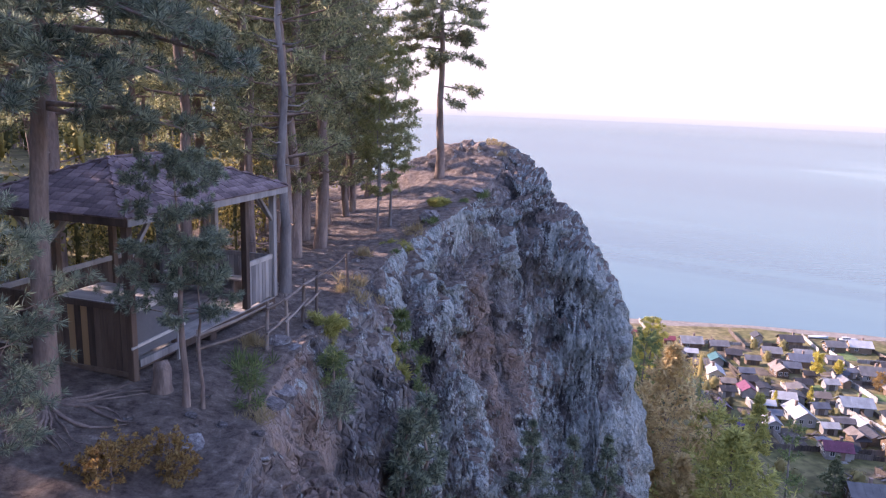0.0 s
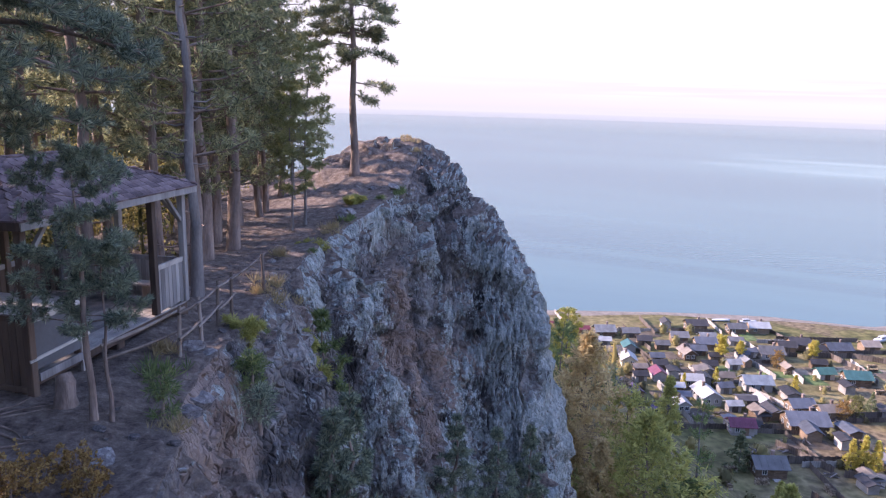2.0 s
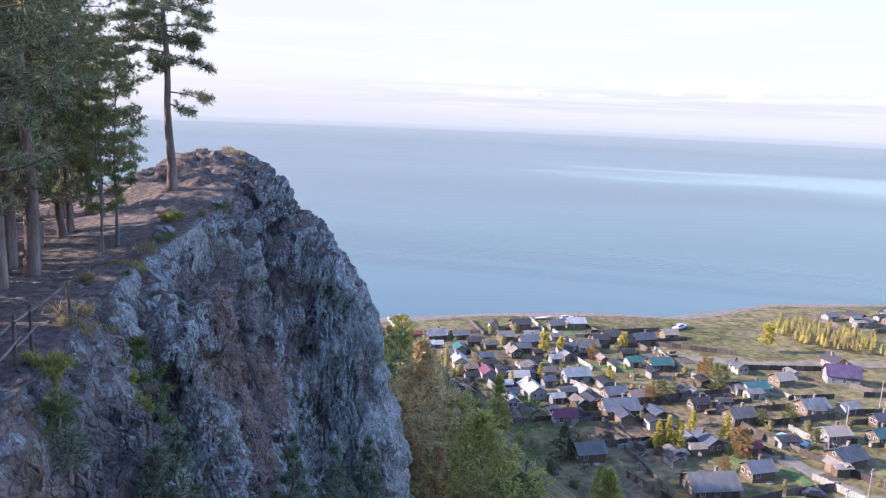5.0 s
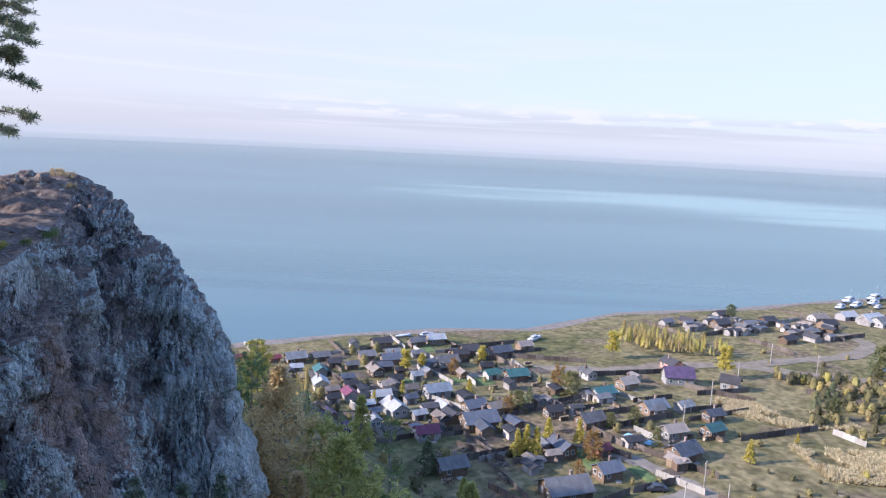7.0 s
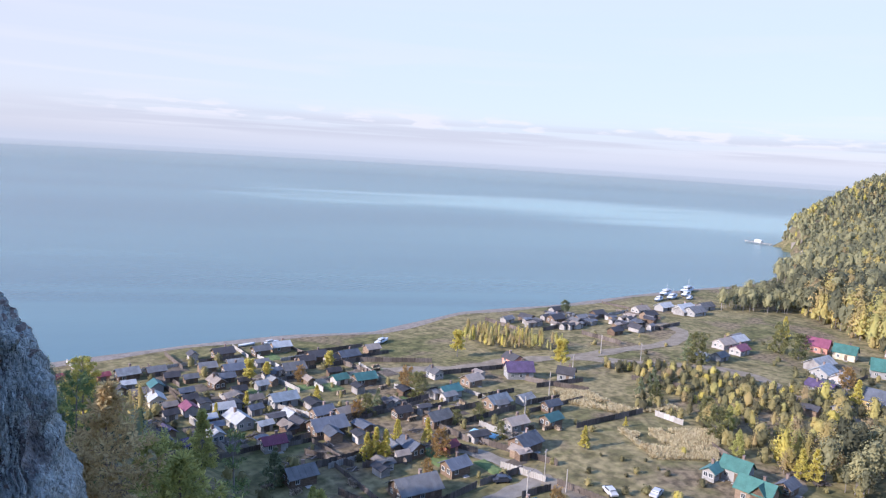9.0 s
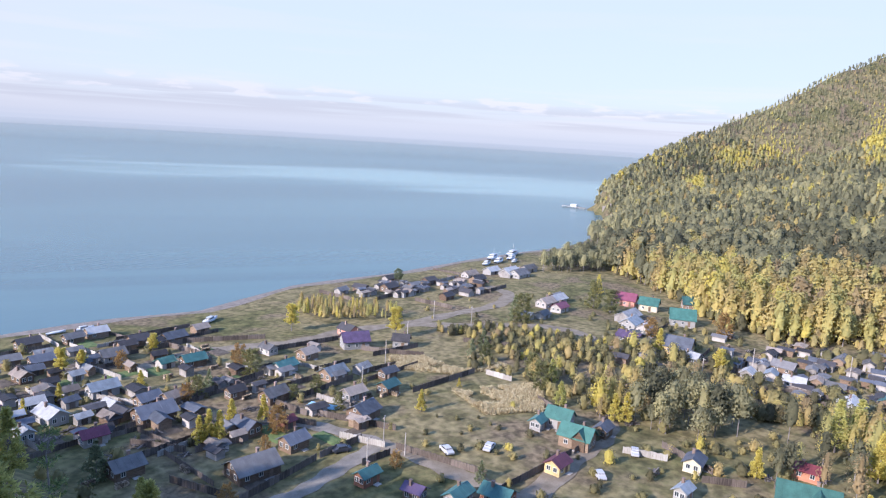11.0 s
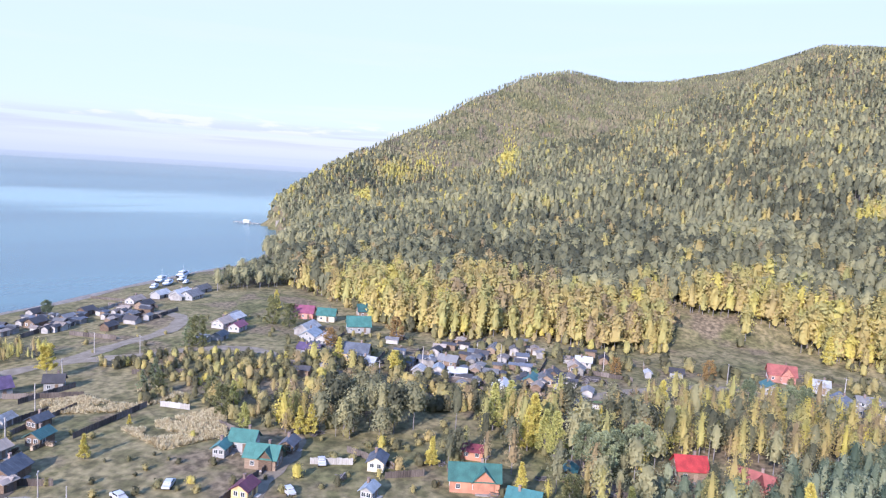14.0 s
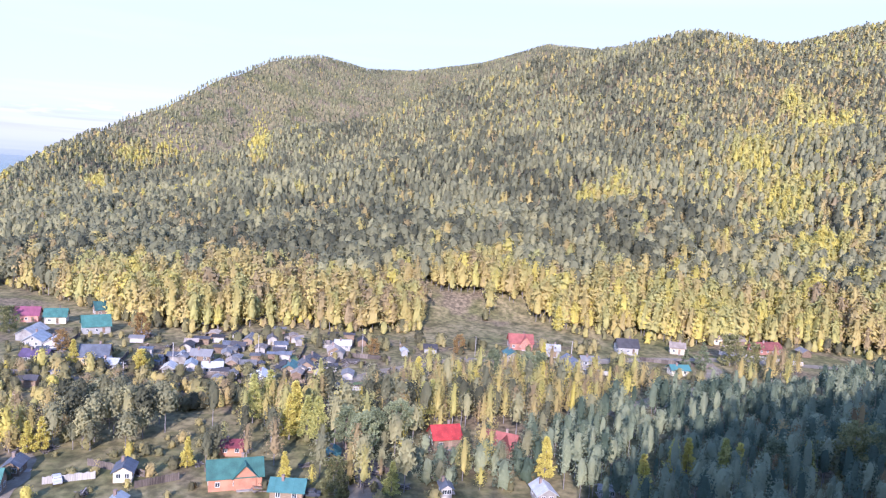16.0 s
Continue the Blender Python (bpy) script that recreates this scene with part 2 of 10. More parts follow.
def plain(x, y):
    """The valley floor, the wooded mountain round it and the lake bed."""
    r, az = np.hypot(x, y), np.degrees(np.arctan2(x, y))
    foot, near_r, far_r = (np.interp(az, AZ, a) for a in (FOOT, NEAR_R, FAR_R))
    near_z = EYE + near_r * np.tan(np.radians(np.interp(az, AZ, NEAR_EL))) - 8
    far_z = EYE + far_r * np.tan(np.radians(np.interp(az, AZ, FAR_EL))) - 5
    inland = shore_y(x) - y
    flat = np.clip(inland * 0.03, -14, 1.6) + 2.6 * ease(20, 160, inland) + 0.5 * vnoise(x / 45, y / 45, 0, 5) * ease(0, 40, inland)
    k = np.clip((r - foot) / np.maximum(near_r - foot, 40), 0, 1)
    up = flat + np.maximum(near_z - 4, 0) * (0.75 * k + 0.25 * k * k) * ease(0, 30, r - foot)
    dip = np.where(r > near_r, ease(0, 0.45, (r - near_r) / np.maximum(far_r - near_r, 60)), 0)
    rise = ease(0.25, 1.0, (r - near_r) / np.maximum(far_r - near_r, 60))
    z = up - dip * 0.25 * np.maximum(near_z, 0)
    z = np.where(r > near_r, np.maximum(z * (1 - rise) + far_z * rise, np.minimum(far_z * rise, far_z)), z)
    z = np.where(r > far_r, far_z - (r - far_r) * 0.15, z)
    z = z + 7 * fractal(x / 90, y / 90, 0, 3, 8) * ease(60, 260, r - foot) * ease(0, 60, z)
    z = np.where((az > 50), z, flat)
    z = np.where((az < 0) | (az > 175), flat, z)
    return np.minimum(z, np.where(inland < 90, np.maximum(inland, 0) * np.where(x > 640, 2.6, 0.9) + np.clip(inland * 0.03, -14, 1.6), 1e9))


ROUND_S = (0, 0.45, 1.05, 1.7, 2.3, 2.65, 3.45, 4.2, 5.3, 5.8, 6.45, 9.1, 16, 30, 60, 78, 400)
ROUND_Z = (0, 0.15, 0.45, 0.95, 1.7, 2.7, 3.4, 4.1, 6.4, 8.0, 10.7, 21, 30, 41, 60, 67, 67)
DROP_S = (0, 0.5, 1.0, 1.5, 2.2, 3.2, 5.0, 9.0, 16, 30, 60, 78, 400)
DROP_Z = (0, 0.6, 1.5, 2.8, 5.4, 9.8, 15, 22, 30, 41, 60, 67, 67)


def plateau(x, y):
    knob = np.interp(y, (0, 20, 24, 27, 29, 31, 33, 34.5, 36.5, 39, 42, 50), (0, 0, 0.12, 0.5, 0.75, 1.2, 1.75, 2.45, 2.95, 2.6, 1.2, 0))
    side = np.where(x < 1.2, np.exp(-((x - 1.2) / 4.6) ** 2), 1)
    ridge = np.interp(-y, (0, 15, 45, 160), (0, 0, 17, 39)) + 6 * ease(30, 90, -x) - 17 * ease(50, 150, y)
    yard = 0.27 * ease(-3.1, -4.4, x) * ease(19, 15, y)
    return EYE - 5.0 + knob * side + ridge + yard


def crag(x, y):
    """The high ground with its path, knob and cliffs."""
    s = edge_distance(x, y)
    far = ease(45, 70, np.abs(y - 20))
    wob = 0.75 * fractal(x / 3.1, y / 3.1, 0, 3, 21) * (1 - far)
    top = plateau(x, y)
    # a cleft in the cliff between the near ledge and the tall face
    cleft = np.exp(-(((y - 21.5) - 0.4 * (x + 2)) / 1.6) ** 2) * ease(-1.0, 2.5, s)
    out = np.maximum(s + wob * ease(-1.5, 1.5, s) + 1.1 * cleft, 0)
    knob = ease(30.5, 33.5, y)
    drop = np.interp(out, DROP_S, DROP_Z) * (1 - knob) + np.interp(out, ROUND_S, ROUND_Z) * knob
    soft = np.interp(np.maximum(s, 0), (0, 90), (0, 1)) * (top + 3)
    drop = drop * (1 - far) + soft * far
    z = top - drop
    # the outcrop under the camera
    r = np.hypot(x, y + 0.6)
    return np.maximum(z, EYE - 1.65 - np.interp(r, (0, 0.9, 2.0, 4.0, 8, 100), (0, 0.05, 1.5, 3.4, 9, 220)))


def land(x, y):
    return np.maximum(plain(x, y), np.where(x < 130, crag(x, y), -50))


def ground_at(x, y):
    return float(land(np.array([float(x)]), np.array([float(y)]))[0])


def ground_material():
    m = bpy.data.materials.new("meadow_and_earth")
    m.use_nodes = True
    n, l = m.node_tree.nodes, m.node_tree.links
    b = n["Principled BSDF"]
    b.inputs["Roughness"].default_value, b.inputs["Specular IOR Level"].default_value = 0.95, 0.1
    co = n.new("ShaderNodeTexCoord")

    def noise_of(scale, detail):
        t = n.new("ShaderNodeTexNoise")
        t.inputs["Scale"].default_value, t.inputs["Detail"].default_value = scale, detail
        l.new(co.outputs["Object"], t.inputs["Vector"])
        return t.outputs["Fac"]

    def ramp_of(fac, stops):
        r = n.new("ShaderNodeValToRGB")
        while len(r.color_ramp.elements) < len(stops):
            r.color_ramp.elements.new(0.5)
        for e, (p, c) in zip(r.color_ramp.elements, stops):
            e.position, e.color = p, (*c, 1)
        l.new(fac, r.inputs[0])
        return r.outputs[0]

    def mix_of(fac, a, c):
        x = n.new("ShaderNodeMix")
        x.data_type = "RGBA"
        l.new(fac, x.inputs[0])
        l.new(a, x.inputs[6])
        l.new(c, x.inputs[7])
        return x.outputs[2]

    straw = ramp_of(noise_of(0.16, 12), ((0.30, (0.085, 0.078, 0.038)), (0.43, (0.155, 0.134, 0.066)), (0.55, (0.245, 0.202, 0.108)), (0.68, (0.14, 0.126, 0.058))))
    lawn = ramp_of(noise_of(0.25, 12), ((0.32, (0.070, 0.072, 0.030)), (0.50, (0.125, 0.120, 0.052)), (0.68, (0.19, 0.168, 0.076))))
    grass = mix_of(ramp_of(noise_of(0.022, 6), ((0.47, (0, 0, 0)), (0.60, (1, 1, 1)))), straw, lawn)
    earth = ramp_of(noise_of(0.7, 8), ((0.3, (0.10, 0.078, 0.05)), (0.7, (0.25, 0.195, 0.125))))
    patch = ramp_of(noise_of(0.045, 10), ((0.53, (0, 0, 0)), (0.62, (1, 1, 1))))
    tufted = n.new("ShaderNodeMix")
    tufted.data_type, tufted.blend_type = "RGBA", "MULTIPLY"
    tufted.inputs[0].default_value = 1.0
    l.new(mix_of(patch, grass, earth), tufted.inputs[6])
    l.new(ramp_of(noise_of(0.55, 14), ((0.36, (0.62, 0.62, 0.62)), (0.62, (1.15, 1.13, 1.08)))), tufted.inputs[7])
    l.new(tufted.outputs[2], b.inputs["Base Color"])
    bump = n.new("ShaderNodeBump")
    bump.inputs["Strength"].default_value, bump.inputs["Distance"].default_value = 0.45, 0.3
    l.new(noise_of(0.8, 12), bump.inputs["Height"])
    l.new(bump.outputs[0], b.inputs["Normal"])
    return m


GROUND = ground_material()


SCAR = (2.6, 26.5, 62.0)


def rock_material():
    """Weathered basalt with grey lichen on what is steep, recesses kept darker as painted shade, and trodden brown
    earth on what is level.
    """
    m = bpy.data.materials.new("cliff_rock")
    m.use_nodes = True
    n, l = m.node_tree.nodes, m.node_tree.links
    b = n["Principled BSDF"]
    b.inputs["Roughness"].default_value, b.inputs["Specular IOR Level"].default_value = 0.92, 0.2
    co = n.new("ShaderNodeTexCoord")
    mp = n.new("ShaderNodeMapping")
    mp.inputs["Scale"].default_value = (1, 1, 0.7)
    l.new(co.outputs["Object"], mp.inputs["Vector"])

    def noise_of(scale, detail, rough=0.6, src=None):
        t = n.new("ShaderNodeTexNoise")
        t.inputs["Scale"].default_value, t.inputs["Detail"].default_value, t.inputs["Roughness"].default_value = scale, detail, rough
        l.new(src or mp.outputs[0], t.inputs["Vector"])
        return t.outputs["Fac"]

    def ramp_of(fac, stops):
        r = n.new("ShaderNodeValToRGB")
        while len(r.color_ramp.elements) < len(stops):
            r.color_ramp.elements.new(0.5)
        for e, (p, c) in zip(r.color_ramp.elements, stops):
            e.position, e.color = p, (*c, 1)
        l.new(fac, r.inputs[0])
        return r.outputs[0]

    def mix_of(fac, a, c):
        x = n.new("ShaderNodeMix")
        x.data_type = "RGBA"
        l.new(fac, x.inputs[0])
        l.new(a, x.inputs[6])
        l.new(c, x.inputs[7])
        return x.outputs[2]

    stone = ramp_of(noise_of(0.8, 12), ((0.36, (0.035, 0.033, 0.035)), (0.5, (0.155, 0.142, 0.14)), (0.64, (0.36, 0.335, 0.315))))
    rust = ramp_of(noise_of(0.9, 9), ((0.35, (0.22, 0.155, 0.13)), (0.65, (0.42, 0.32, 0.27))))
    lichen = ramp_of(noise_of(5.0, 8), ((0.35, (0.25, 0.285, 0.275)), (0.65, (0.54, 0.58, 0.555))))
    base = mix_of(ramp_of(noise_of(0.19, 3, src=co.outputs["Object"]), ((0.54, (0, 0, 0)), (0.62, (1, 1, 1)))), stone, rust)
    # iron-stained bare scar in the middle of the face
    far_, near_, wob2, edge_ = n.new("ShaderNodeVectorMath"), n.new("ShaderNodeMapping"), n.new("ShaderNodeMath"), n.new("ShaderNodeMapRange")
    near_.inputs["Scale"].default_value = (1, 1, 0.36)
    l.new(co.outputs["Object"], near_.inputs["Vector"])
    far_.operation = "DISTANCE"
    far_.inputs[1].default_value = (SCAR[0], SCAR[1], SCAR[2] * 0.36)
    l.new(near_.outputs[0], far_.inputs[0])
    wob2.operation = "MULTIPLY_ADD"
    wob2.inputs[1].default_value = 2.6
    l.new(noise_of(0.7, 5), wob2.inputs[0])
    l.new(far_.outputs["Value"], wob2.inputs[2])
    edge_.inputs[1].default_value, edge_.inputs[2].default_value, edge_.inputs[3].default_value, edge_.inputs[4].default_value = 3.0, 3.7, 0.85, 0.0
    l.new(wob2.outputs[0], edge_.inputs[0])
    scar = edge_.outputs[0]
    base = mix_of(scar, base, rust)
    # real lichen, biased to raised blocks; recess shade is put into the colour
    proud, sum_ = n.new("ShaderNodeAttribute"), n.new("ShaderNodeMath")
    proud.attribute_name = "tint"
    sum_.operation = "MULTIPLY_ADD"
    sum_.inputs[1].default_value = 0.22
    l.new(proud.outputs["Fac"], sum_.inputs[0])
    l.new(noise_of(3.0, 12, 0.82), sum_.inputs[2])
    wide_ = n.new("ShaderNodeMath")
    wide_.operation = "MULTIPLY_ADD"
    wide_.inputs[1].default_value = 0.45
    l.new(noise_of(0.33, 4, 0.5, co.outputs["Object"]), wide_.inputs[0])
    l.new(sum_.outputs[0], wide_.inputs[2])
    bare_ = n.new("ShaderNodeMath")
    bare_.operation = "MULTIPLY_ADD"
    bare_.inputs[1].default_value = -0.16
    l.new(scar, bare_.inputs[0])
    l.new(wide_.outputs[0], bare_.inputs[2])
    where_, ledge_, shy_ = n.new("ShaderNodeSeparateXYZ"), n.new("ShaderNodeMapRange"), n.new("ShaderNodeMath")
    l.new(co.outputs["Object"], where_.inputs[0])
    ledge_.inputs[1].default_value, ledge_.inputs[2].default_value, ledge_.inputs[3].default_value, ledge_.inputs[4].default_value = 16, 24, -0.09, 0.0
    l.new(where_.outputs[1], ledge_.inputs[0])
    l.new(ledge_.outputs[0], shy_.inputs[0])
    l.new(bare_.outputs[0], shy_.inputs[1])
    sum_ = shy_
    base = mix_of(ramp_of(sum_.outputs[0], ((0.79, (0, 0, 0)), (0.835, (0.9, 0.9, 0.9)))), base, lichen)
    soil = ramp_of(noise_of(4.5, 12, 0.75, co.outputs["Object"]), ((0.34, (0.06, 0.045, 0.04)), (0.48, (0.165, 0.128, 0.11)), (0.58, (0.235, 0.19, 0.16)), (0.70, (0.40, 0.34, 0.29))))
    geo, sep = n.new("ShaderNodeNewGeometry"), n.new("ShaderNodeSeparateXYZ")
    l.new(geo.outputs["Normal"], sep.inputs[0])
    lay = n.new("ShaderNodeMath")
    lay.operation = "MULTIPLY_ADD"
    lay.inputs[1].default_value = 0.55
    l.new(noise_of(1.6, 6), lay.inputs[0])
    l.new(sep.outputs[2], lay.inputs[2])
    earth_mask = ramp_of(lay.outputs[0], ((0.95, (0, 0, 0)), (1.0, (1, 1, 1))))
    l.new(mix_of(earth_mask, base, soil), b.inputs["Base Color"])
    bare = n.new("ShaderNodeMath")
    bare.operation = "SUBTRACT"
    bare.inputs[0].default_value = 1.0
    l.new(earth_mask, bare.inputs[1])
    bump = n.new("ShaderNodeBump")
    bump.inputs["Strength"].default_value, bump.inputs["Distance"].default_value = 1.0, 0.16
    l.new(noise_of(3.0, 12, 0.7), bump.inputs["Height"])
    grit = n.new("ShaderNodeBump")
    grit.inputs["Strength"].default_value, grit.inputs["Distance"].default_value = 0.9, 0.035
    l.new(noise_of(17, 10, 0.7), grit.inputs["Height"])
    l.new(bump.outputs[0], grit.inputs["Normal"])
    bump = grit
    warp = n.new("ShaderNodeMixRGB")
    warp.blend_type = "ADD"
    warp.inputs[0].default_value = 0.35
    wob_ = n.new("ShaderNodeTexNoise")
    wob_.inputs["Scale"].default_value = 1.4
    l.new(mp.outputs[0], wob_.inputs["Vector"])
    l.new(mp.outputs[0], warp.inputs[1])
    l.new(wob_.outputs["Color"], warp.inputs[2])
    last = bump
    for cell_scale, deep in ((1.7, 0.09), (5.5, 0.045)):
        cell, shape, crack = n.new("ShaderNodeTexVoronoi"), n.new("ShaderNodeMapRange"), n.new("ShaderNodeBump")
        cell.feature = "DISTANCE_TO_EDGE"
        cell.inputs["Scale"].default_value = cell_scale
        l.new(warp.outputs[0], cell.inputs["Vector"])
        shape.inputs[1].default_value, shape.inputs[2].default_value = 0.0, 0.2
        l.new(cell.outputs["Distance"], shape.inputs[0])
        crack.inputs["Distance"].default_value = deep
        l.new(bare.outputs[0], crack.inputs["Strength"])
        l.new(shape.outputs[0], crack.inputs["Height"])
        l.new(last.outputs[0], crack.inputs["Normal"])
        last = crack
    l.new(last.outputs[0], b.inputs["Normal"])
    return m


ROCK = rock_material()

# the far ground: one sheet of rings round the lookout
RINGS = np.concatenate([np.arange(0.05, 60, 2.5), np.arange(60, 340, 4), np.geomspace(340, 2300, 110), [3000, 4900]])
ANG = np.radians(np.concatenate([np.arange(-180, -60, 3), np.arange(-60, 0, 1.5), np.arange(0, 140, 0.6), np.arange(140, 180.1, 2)]))
rr, aa = np.meshgrid(RINGS, ANG, indexing="ij")
gx, gy = rr * np.sin(aa), rr * np.cos(aa)
gz = land(gx, gy)
near_patch = (gx > -9) & (gx < 12.5) & (gy > -2.6) & (gy < 45.5)
gz = gz - np.where(near_patch, 2.5, 0) - np.where(near_patch & (edge_distance(gx, gy) > 0), 3.0, 0)
ground = new("ground", raw_mesh("ground", np.stack([gx, gy, gz], -1).reshape(-1, 3), grid_faces(*rr.shape), GROUND, smooth=True))
tagged(ground, "autumn meadow and bare earth falling to the lake shore", "ground", kind="structure")

# the top of the crag: a fine sheet with the trodden path
nx, ny = np.arange(-10, 9.0, 0.12), np.arange(-4.02, 46.5, 0.12)
cx, cy = np.meshgrid(nx, ny, indexing="ij")
cz = crag(cx, cy)
sd = edge_distance(cx, cy)
steep = ease(-0.4, 1.2, sd)
knob_rough = np.exp(-((cx - 1.0) / 3.6) ** 2 - ((cy - 36.5) / 4.0) ** 2)
step_ = np.floor(2.2 * (cz + 0.35 * fractal(cx / 1.6, cy / 1.6, 0, 3, 30))) / 2.2 - cz
oz = 0.10 * fractal(cx / 2.2, cy / 2.2, 0, 4, 31) + 0.03 * vnoise(cx / 0.3, cy / 0.3, 0, 71)
oz = oz + knob_rough * (0.28 * fractal(cx / 0.9, cy / 0.9, cz / 2, 4, 33) + 0.6 * step_)
lower = np.minimum(ease(0, 1.0, cx + 10), np.minimum(ease(0, 1.0, cy + 4.02), ease(0, 1.5, 46.4 - cy)))
px_, py_ = cx - 1.0 * ease(0.2, 1.4, sd), cy
pz_ = cz + oz * (1 - 0.7 * steep) - 1.5 * (1 - lower) - 1.2 * ease(0.3, 1.2, sd)
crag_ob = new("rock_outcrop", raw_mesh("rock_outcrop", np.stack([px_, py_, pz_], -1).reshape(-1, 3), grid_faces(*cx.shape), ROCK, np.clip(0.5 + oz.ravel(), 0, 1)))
tagged(crag_ob, "trodden earth path and bare rock on top of the crag", "cliff top", kind="structure")


def blocks(x, y, z, size, seed):
    """Blocky fracture: every point takes the random value of its nearest cell; also how near the cell's border it is."""
    qx, qy, qz = x / size, y / size, z / size
    ix, iy, iz = np.floor(qx), np.floor(qy), np.floor(qz)
    best, second, value = np.full(x.shape, 1e9), np.full(x.shape, 1e9), np.zeros(x.shape)
    for a in (-1, 0, 1):
        for b in (-1, 0, 1):
            for c in (-1, 0, 1):
                kx, ky, kz = ix + a, iy + b, iz + c
                d = (kx + 0.5 + 0.45 * vnoise(kx + 0.0, ky + 0.0, kz + 0.0, seed) - qx) ** 2 + (ky + 0.5 + 0.45 * vnoise(kx + 0.0, ky + 0.0, kz + 0.0, seed + 1) - qy) ** 2 + (kz + 0.5 + 0.45 * vnoise(kx + 0.0, ky + 0.0, kz + 0.0, seed + 2) - qz) ** 2
                r = vnoise(kx + 0.0, ky + 0.0, kz + 0.0, seed + 3)
                nearer = d < best
                second = np.where(nearer, best, np.minimum(second, d))
                value = np.where(nearer, r, value)
                best = np.where(nearer, d, best)
    return value, np.sqrt(second) - np.sqrt(best)


# the cliff: swept along the rim from the near ledge to the far side of the knob, then broken into blocks
rim = EDGE[(EDGE[:, 1] > 1.5) & (EDGE[:, 1] < 60) & (EDGE[:, 0] > -10)]
seg = np.concatenate([[0], np.cumsum(np.hypot(*np.diff(rim, axis=0).T))])
uu = np.arange(0, seg[-1] - 6, 0.11)
rx, ry = np.interp(uu, seg, rim[:, 0]), np.interp(uu, seg, rim[:, 1])
soften = np.ones(23) / 23
for _ in range(2):
    rx, ry = (np.convolve(np.pad(a, 11, mode="edge"), soften, mode="valid") for a in (rx, ry))
dx, dy = np.gradient(rx), np.gradient(ry)
ln = np.hypot(dx, dy)
onx, ony = dy / ln, -dx / ln
fine_s = np.linspace(0, 12, 4000)
fine_z = 0.5 * (np.interp(fine_s, DROP_S, DROP_Z) + np.interp(fine_s, ROUND_S, ROUND_Z))
arc = np.concatenate([[0], np.cumsum(np.hypot(np.diff(fine_s), np.diff(fine_z)))])
fall = np.concatenate([np.arange(-1.1, 0, 0.11), np.interp(np.concatenate([np.arange(0, 13.5, 0.085), np.arange(13.5, arc[-1], 0.3)]), arc, fine_s)])
bx, by = rx[:, None] + onx[:, None] * fall[None, :], ry[:, None] + ony[:, None] * fall[None, :]
top_ = plateau(rx, ry)[:, None] + 0 * bx
round_ = ease(30.5, 33.5, ry)[:, None]
cleft_ = 1.0 * np.exp(-(((ry - 21.5) / 1.1) ** 2))[:, None] + 0.7 * np.exp(-(((ry - 13.0) / 0.9) ** 2))[:, None]
s_ = np.maximum(fall[None, :] + (0.55 * fractal(rx / 3.1, ry / 3.1, 0, 3, 21)[:, None] + cleft_) * ease(0.0, 2.0, fall)[None, :], 0)
bz = top_ - (np.interp(s_, DROP_S, DROP_Z) * (1 - round_) + np.interp(s_, ROUND_S, ROUND_Z) * round_)
bz = bz + 0.10 * fractal(bx / 2.2, by / 2.2, 0, 4, 31) * ease(1.0, 0.0, fall)[None, :]
tx, ty, tz = (np.stack(np.gradient(a), -1) for a in (bx, by, bz))
nrm = np.cross(np.stack([tx[..., 1], ty[..., 1], tz[..., 1]], -1), np.stack([tx[..., 0], ty[..., 0], tz[..., 0]], -1))
nrm /= np.linalg.norm(nrm, axis=-1, keepdims=True) + 1e-9
nrm *= np.where(nrm[..., 2:] < -0.2, -1, 1)
wx_, wy_, wz_ = bx + 0.3 * vnoise(bx / 0.9, by / 0.9, bz / 0.9, 81), by + 0.3 * vnoise(bx / 0.9, by / 0.9, bz / 0.9, 82), bz * 0.6 + 0.3 * vnoise(bx / 0.9, by / 0.9, bz / 0.9, 83)
wz_ = wz_ * 1.25
v1, e1 = blocks(wx_, wy_, wz_, 1.45, 90)
v2, e2 = blocks(wx_, wy_, wz_, 0.52, 95)
v3, e3 = blocks(wx_ + 0.1 * v2, wy_, wz_, 0.21, 97)
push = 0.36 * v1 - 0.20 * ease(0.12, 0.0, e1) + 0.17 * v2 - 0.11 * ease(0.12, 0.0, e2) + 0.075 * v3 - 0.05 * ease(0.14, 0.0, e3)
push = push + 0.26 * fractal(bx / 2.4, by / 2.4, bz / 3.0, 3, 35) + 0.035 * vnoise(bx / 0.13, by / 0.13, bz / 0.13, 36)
# the arched scar in the middle of the face, and the shoulder that stands out below the knob
arch = 65.3 - 0.45 * np.abs(ry - 28.4) ** 1.5
scar_in = ease(1.9, 1.2, np.abs(ry - 28.4))[:, None] * ease(0.25, -0.25, bz - arch[:, None]) * ease(55.5, 60.0, bz)
push = push - 0.75 * scar_in
push = push + round_ * (0.40 * ease(64.9, 64.5, bz) - 0.20)
tame = ease(-0.8, 1.3, fall)[None, :] * (1 - 0.35 * round_ * ease(4.0, 1.0, fall)[None, :])
cliff_v = np.stack([bx, by, bz], -1) + nrm * (push * tame)[..., None]
cliff_v[..., 2] -= 0.25 * ease(-0.7, -1.1, fall)[None, :]
# tint holds how far a point stands out, for lichen and painted recess shade
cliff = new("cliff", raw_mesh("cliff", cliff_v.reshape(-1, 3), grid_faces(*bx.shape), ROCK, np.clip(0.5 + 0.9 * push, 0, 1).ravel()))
tagged(cliff, "steep broken basalt cliff with pale grey lichen", "cliff", kind="structure")


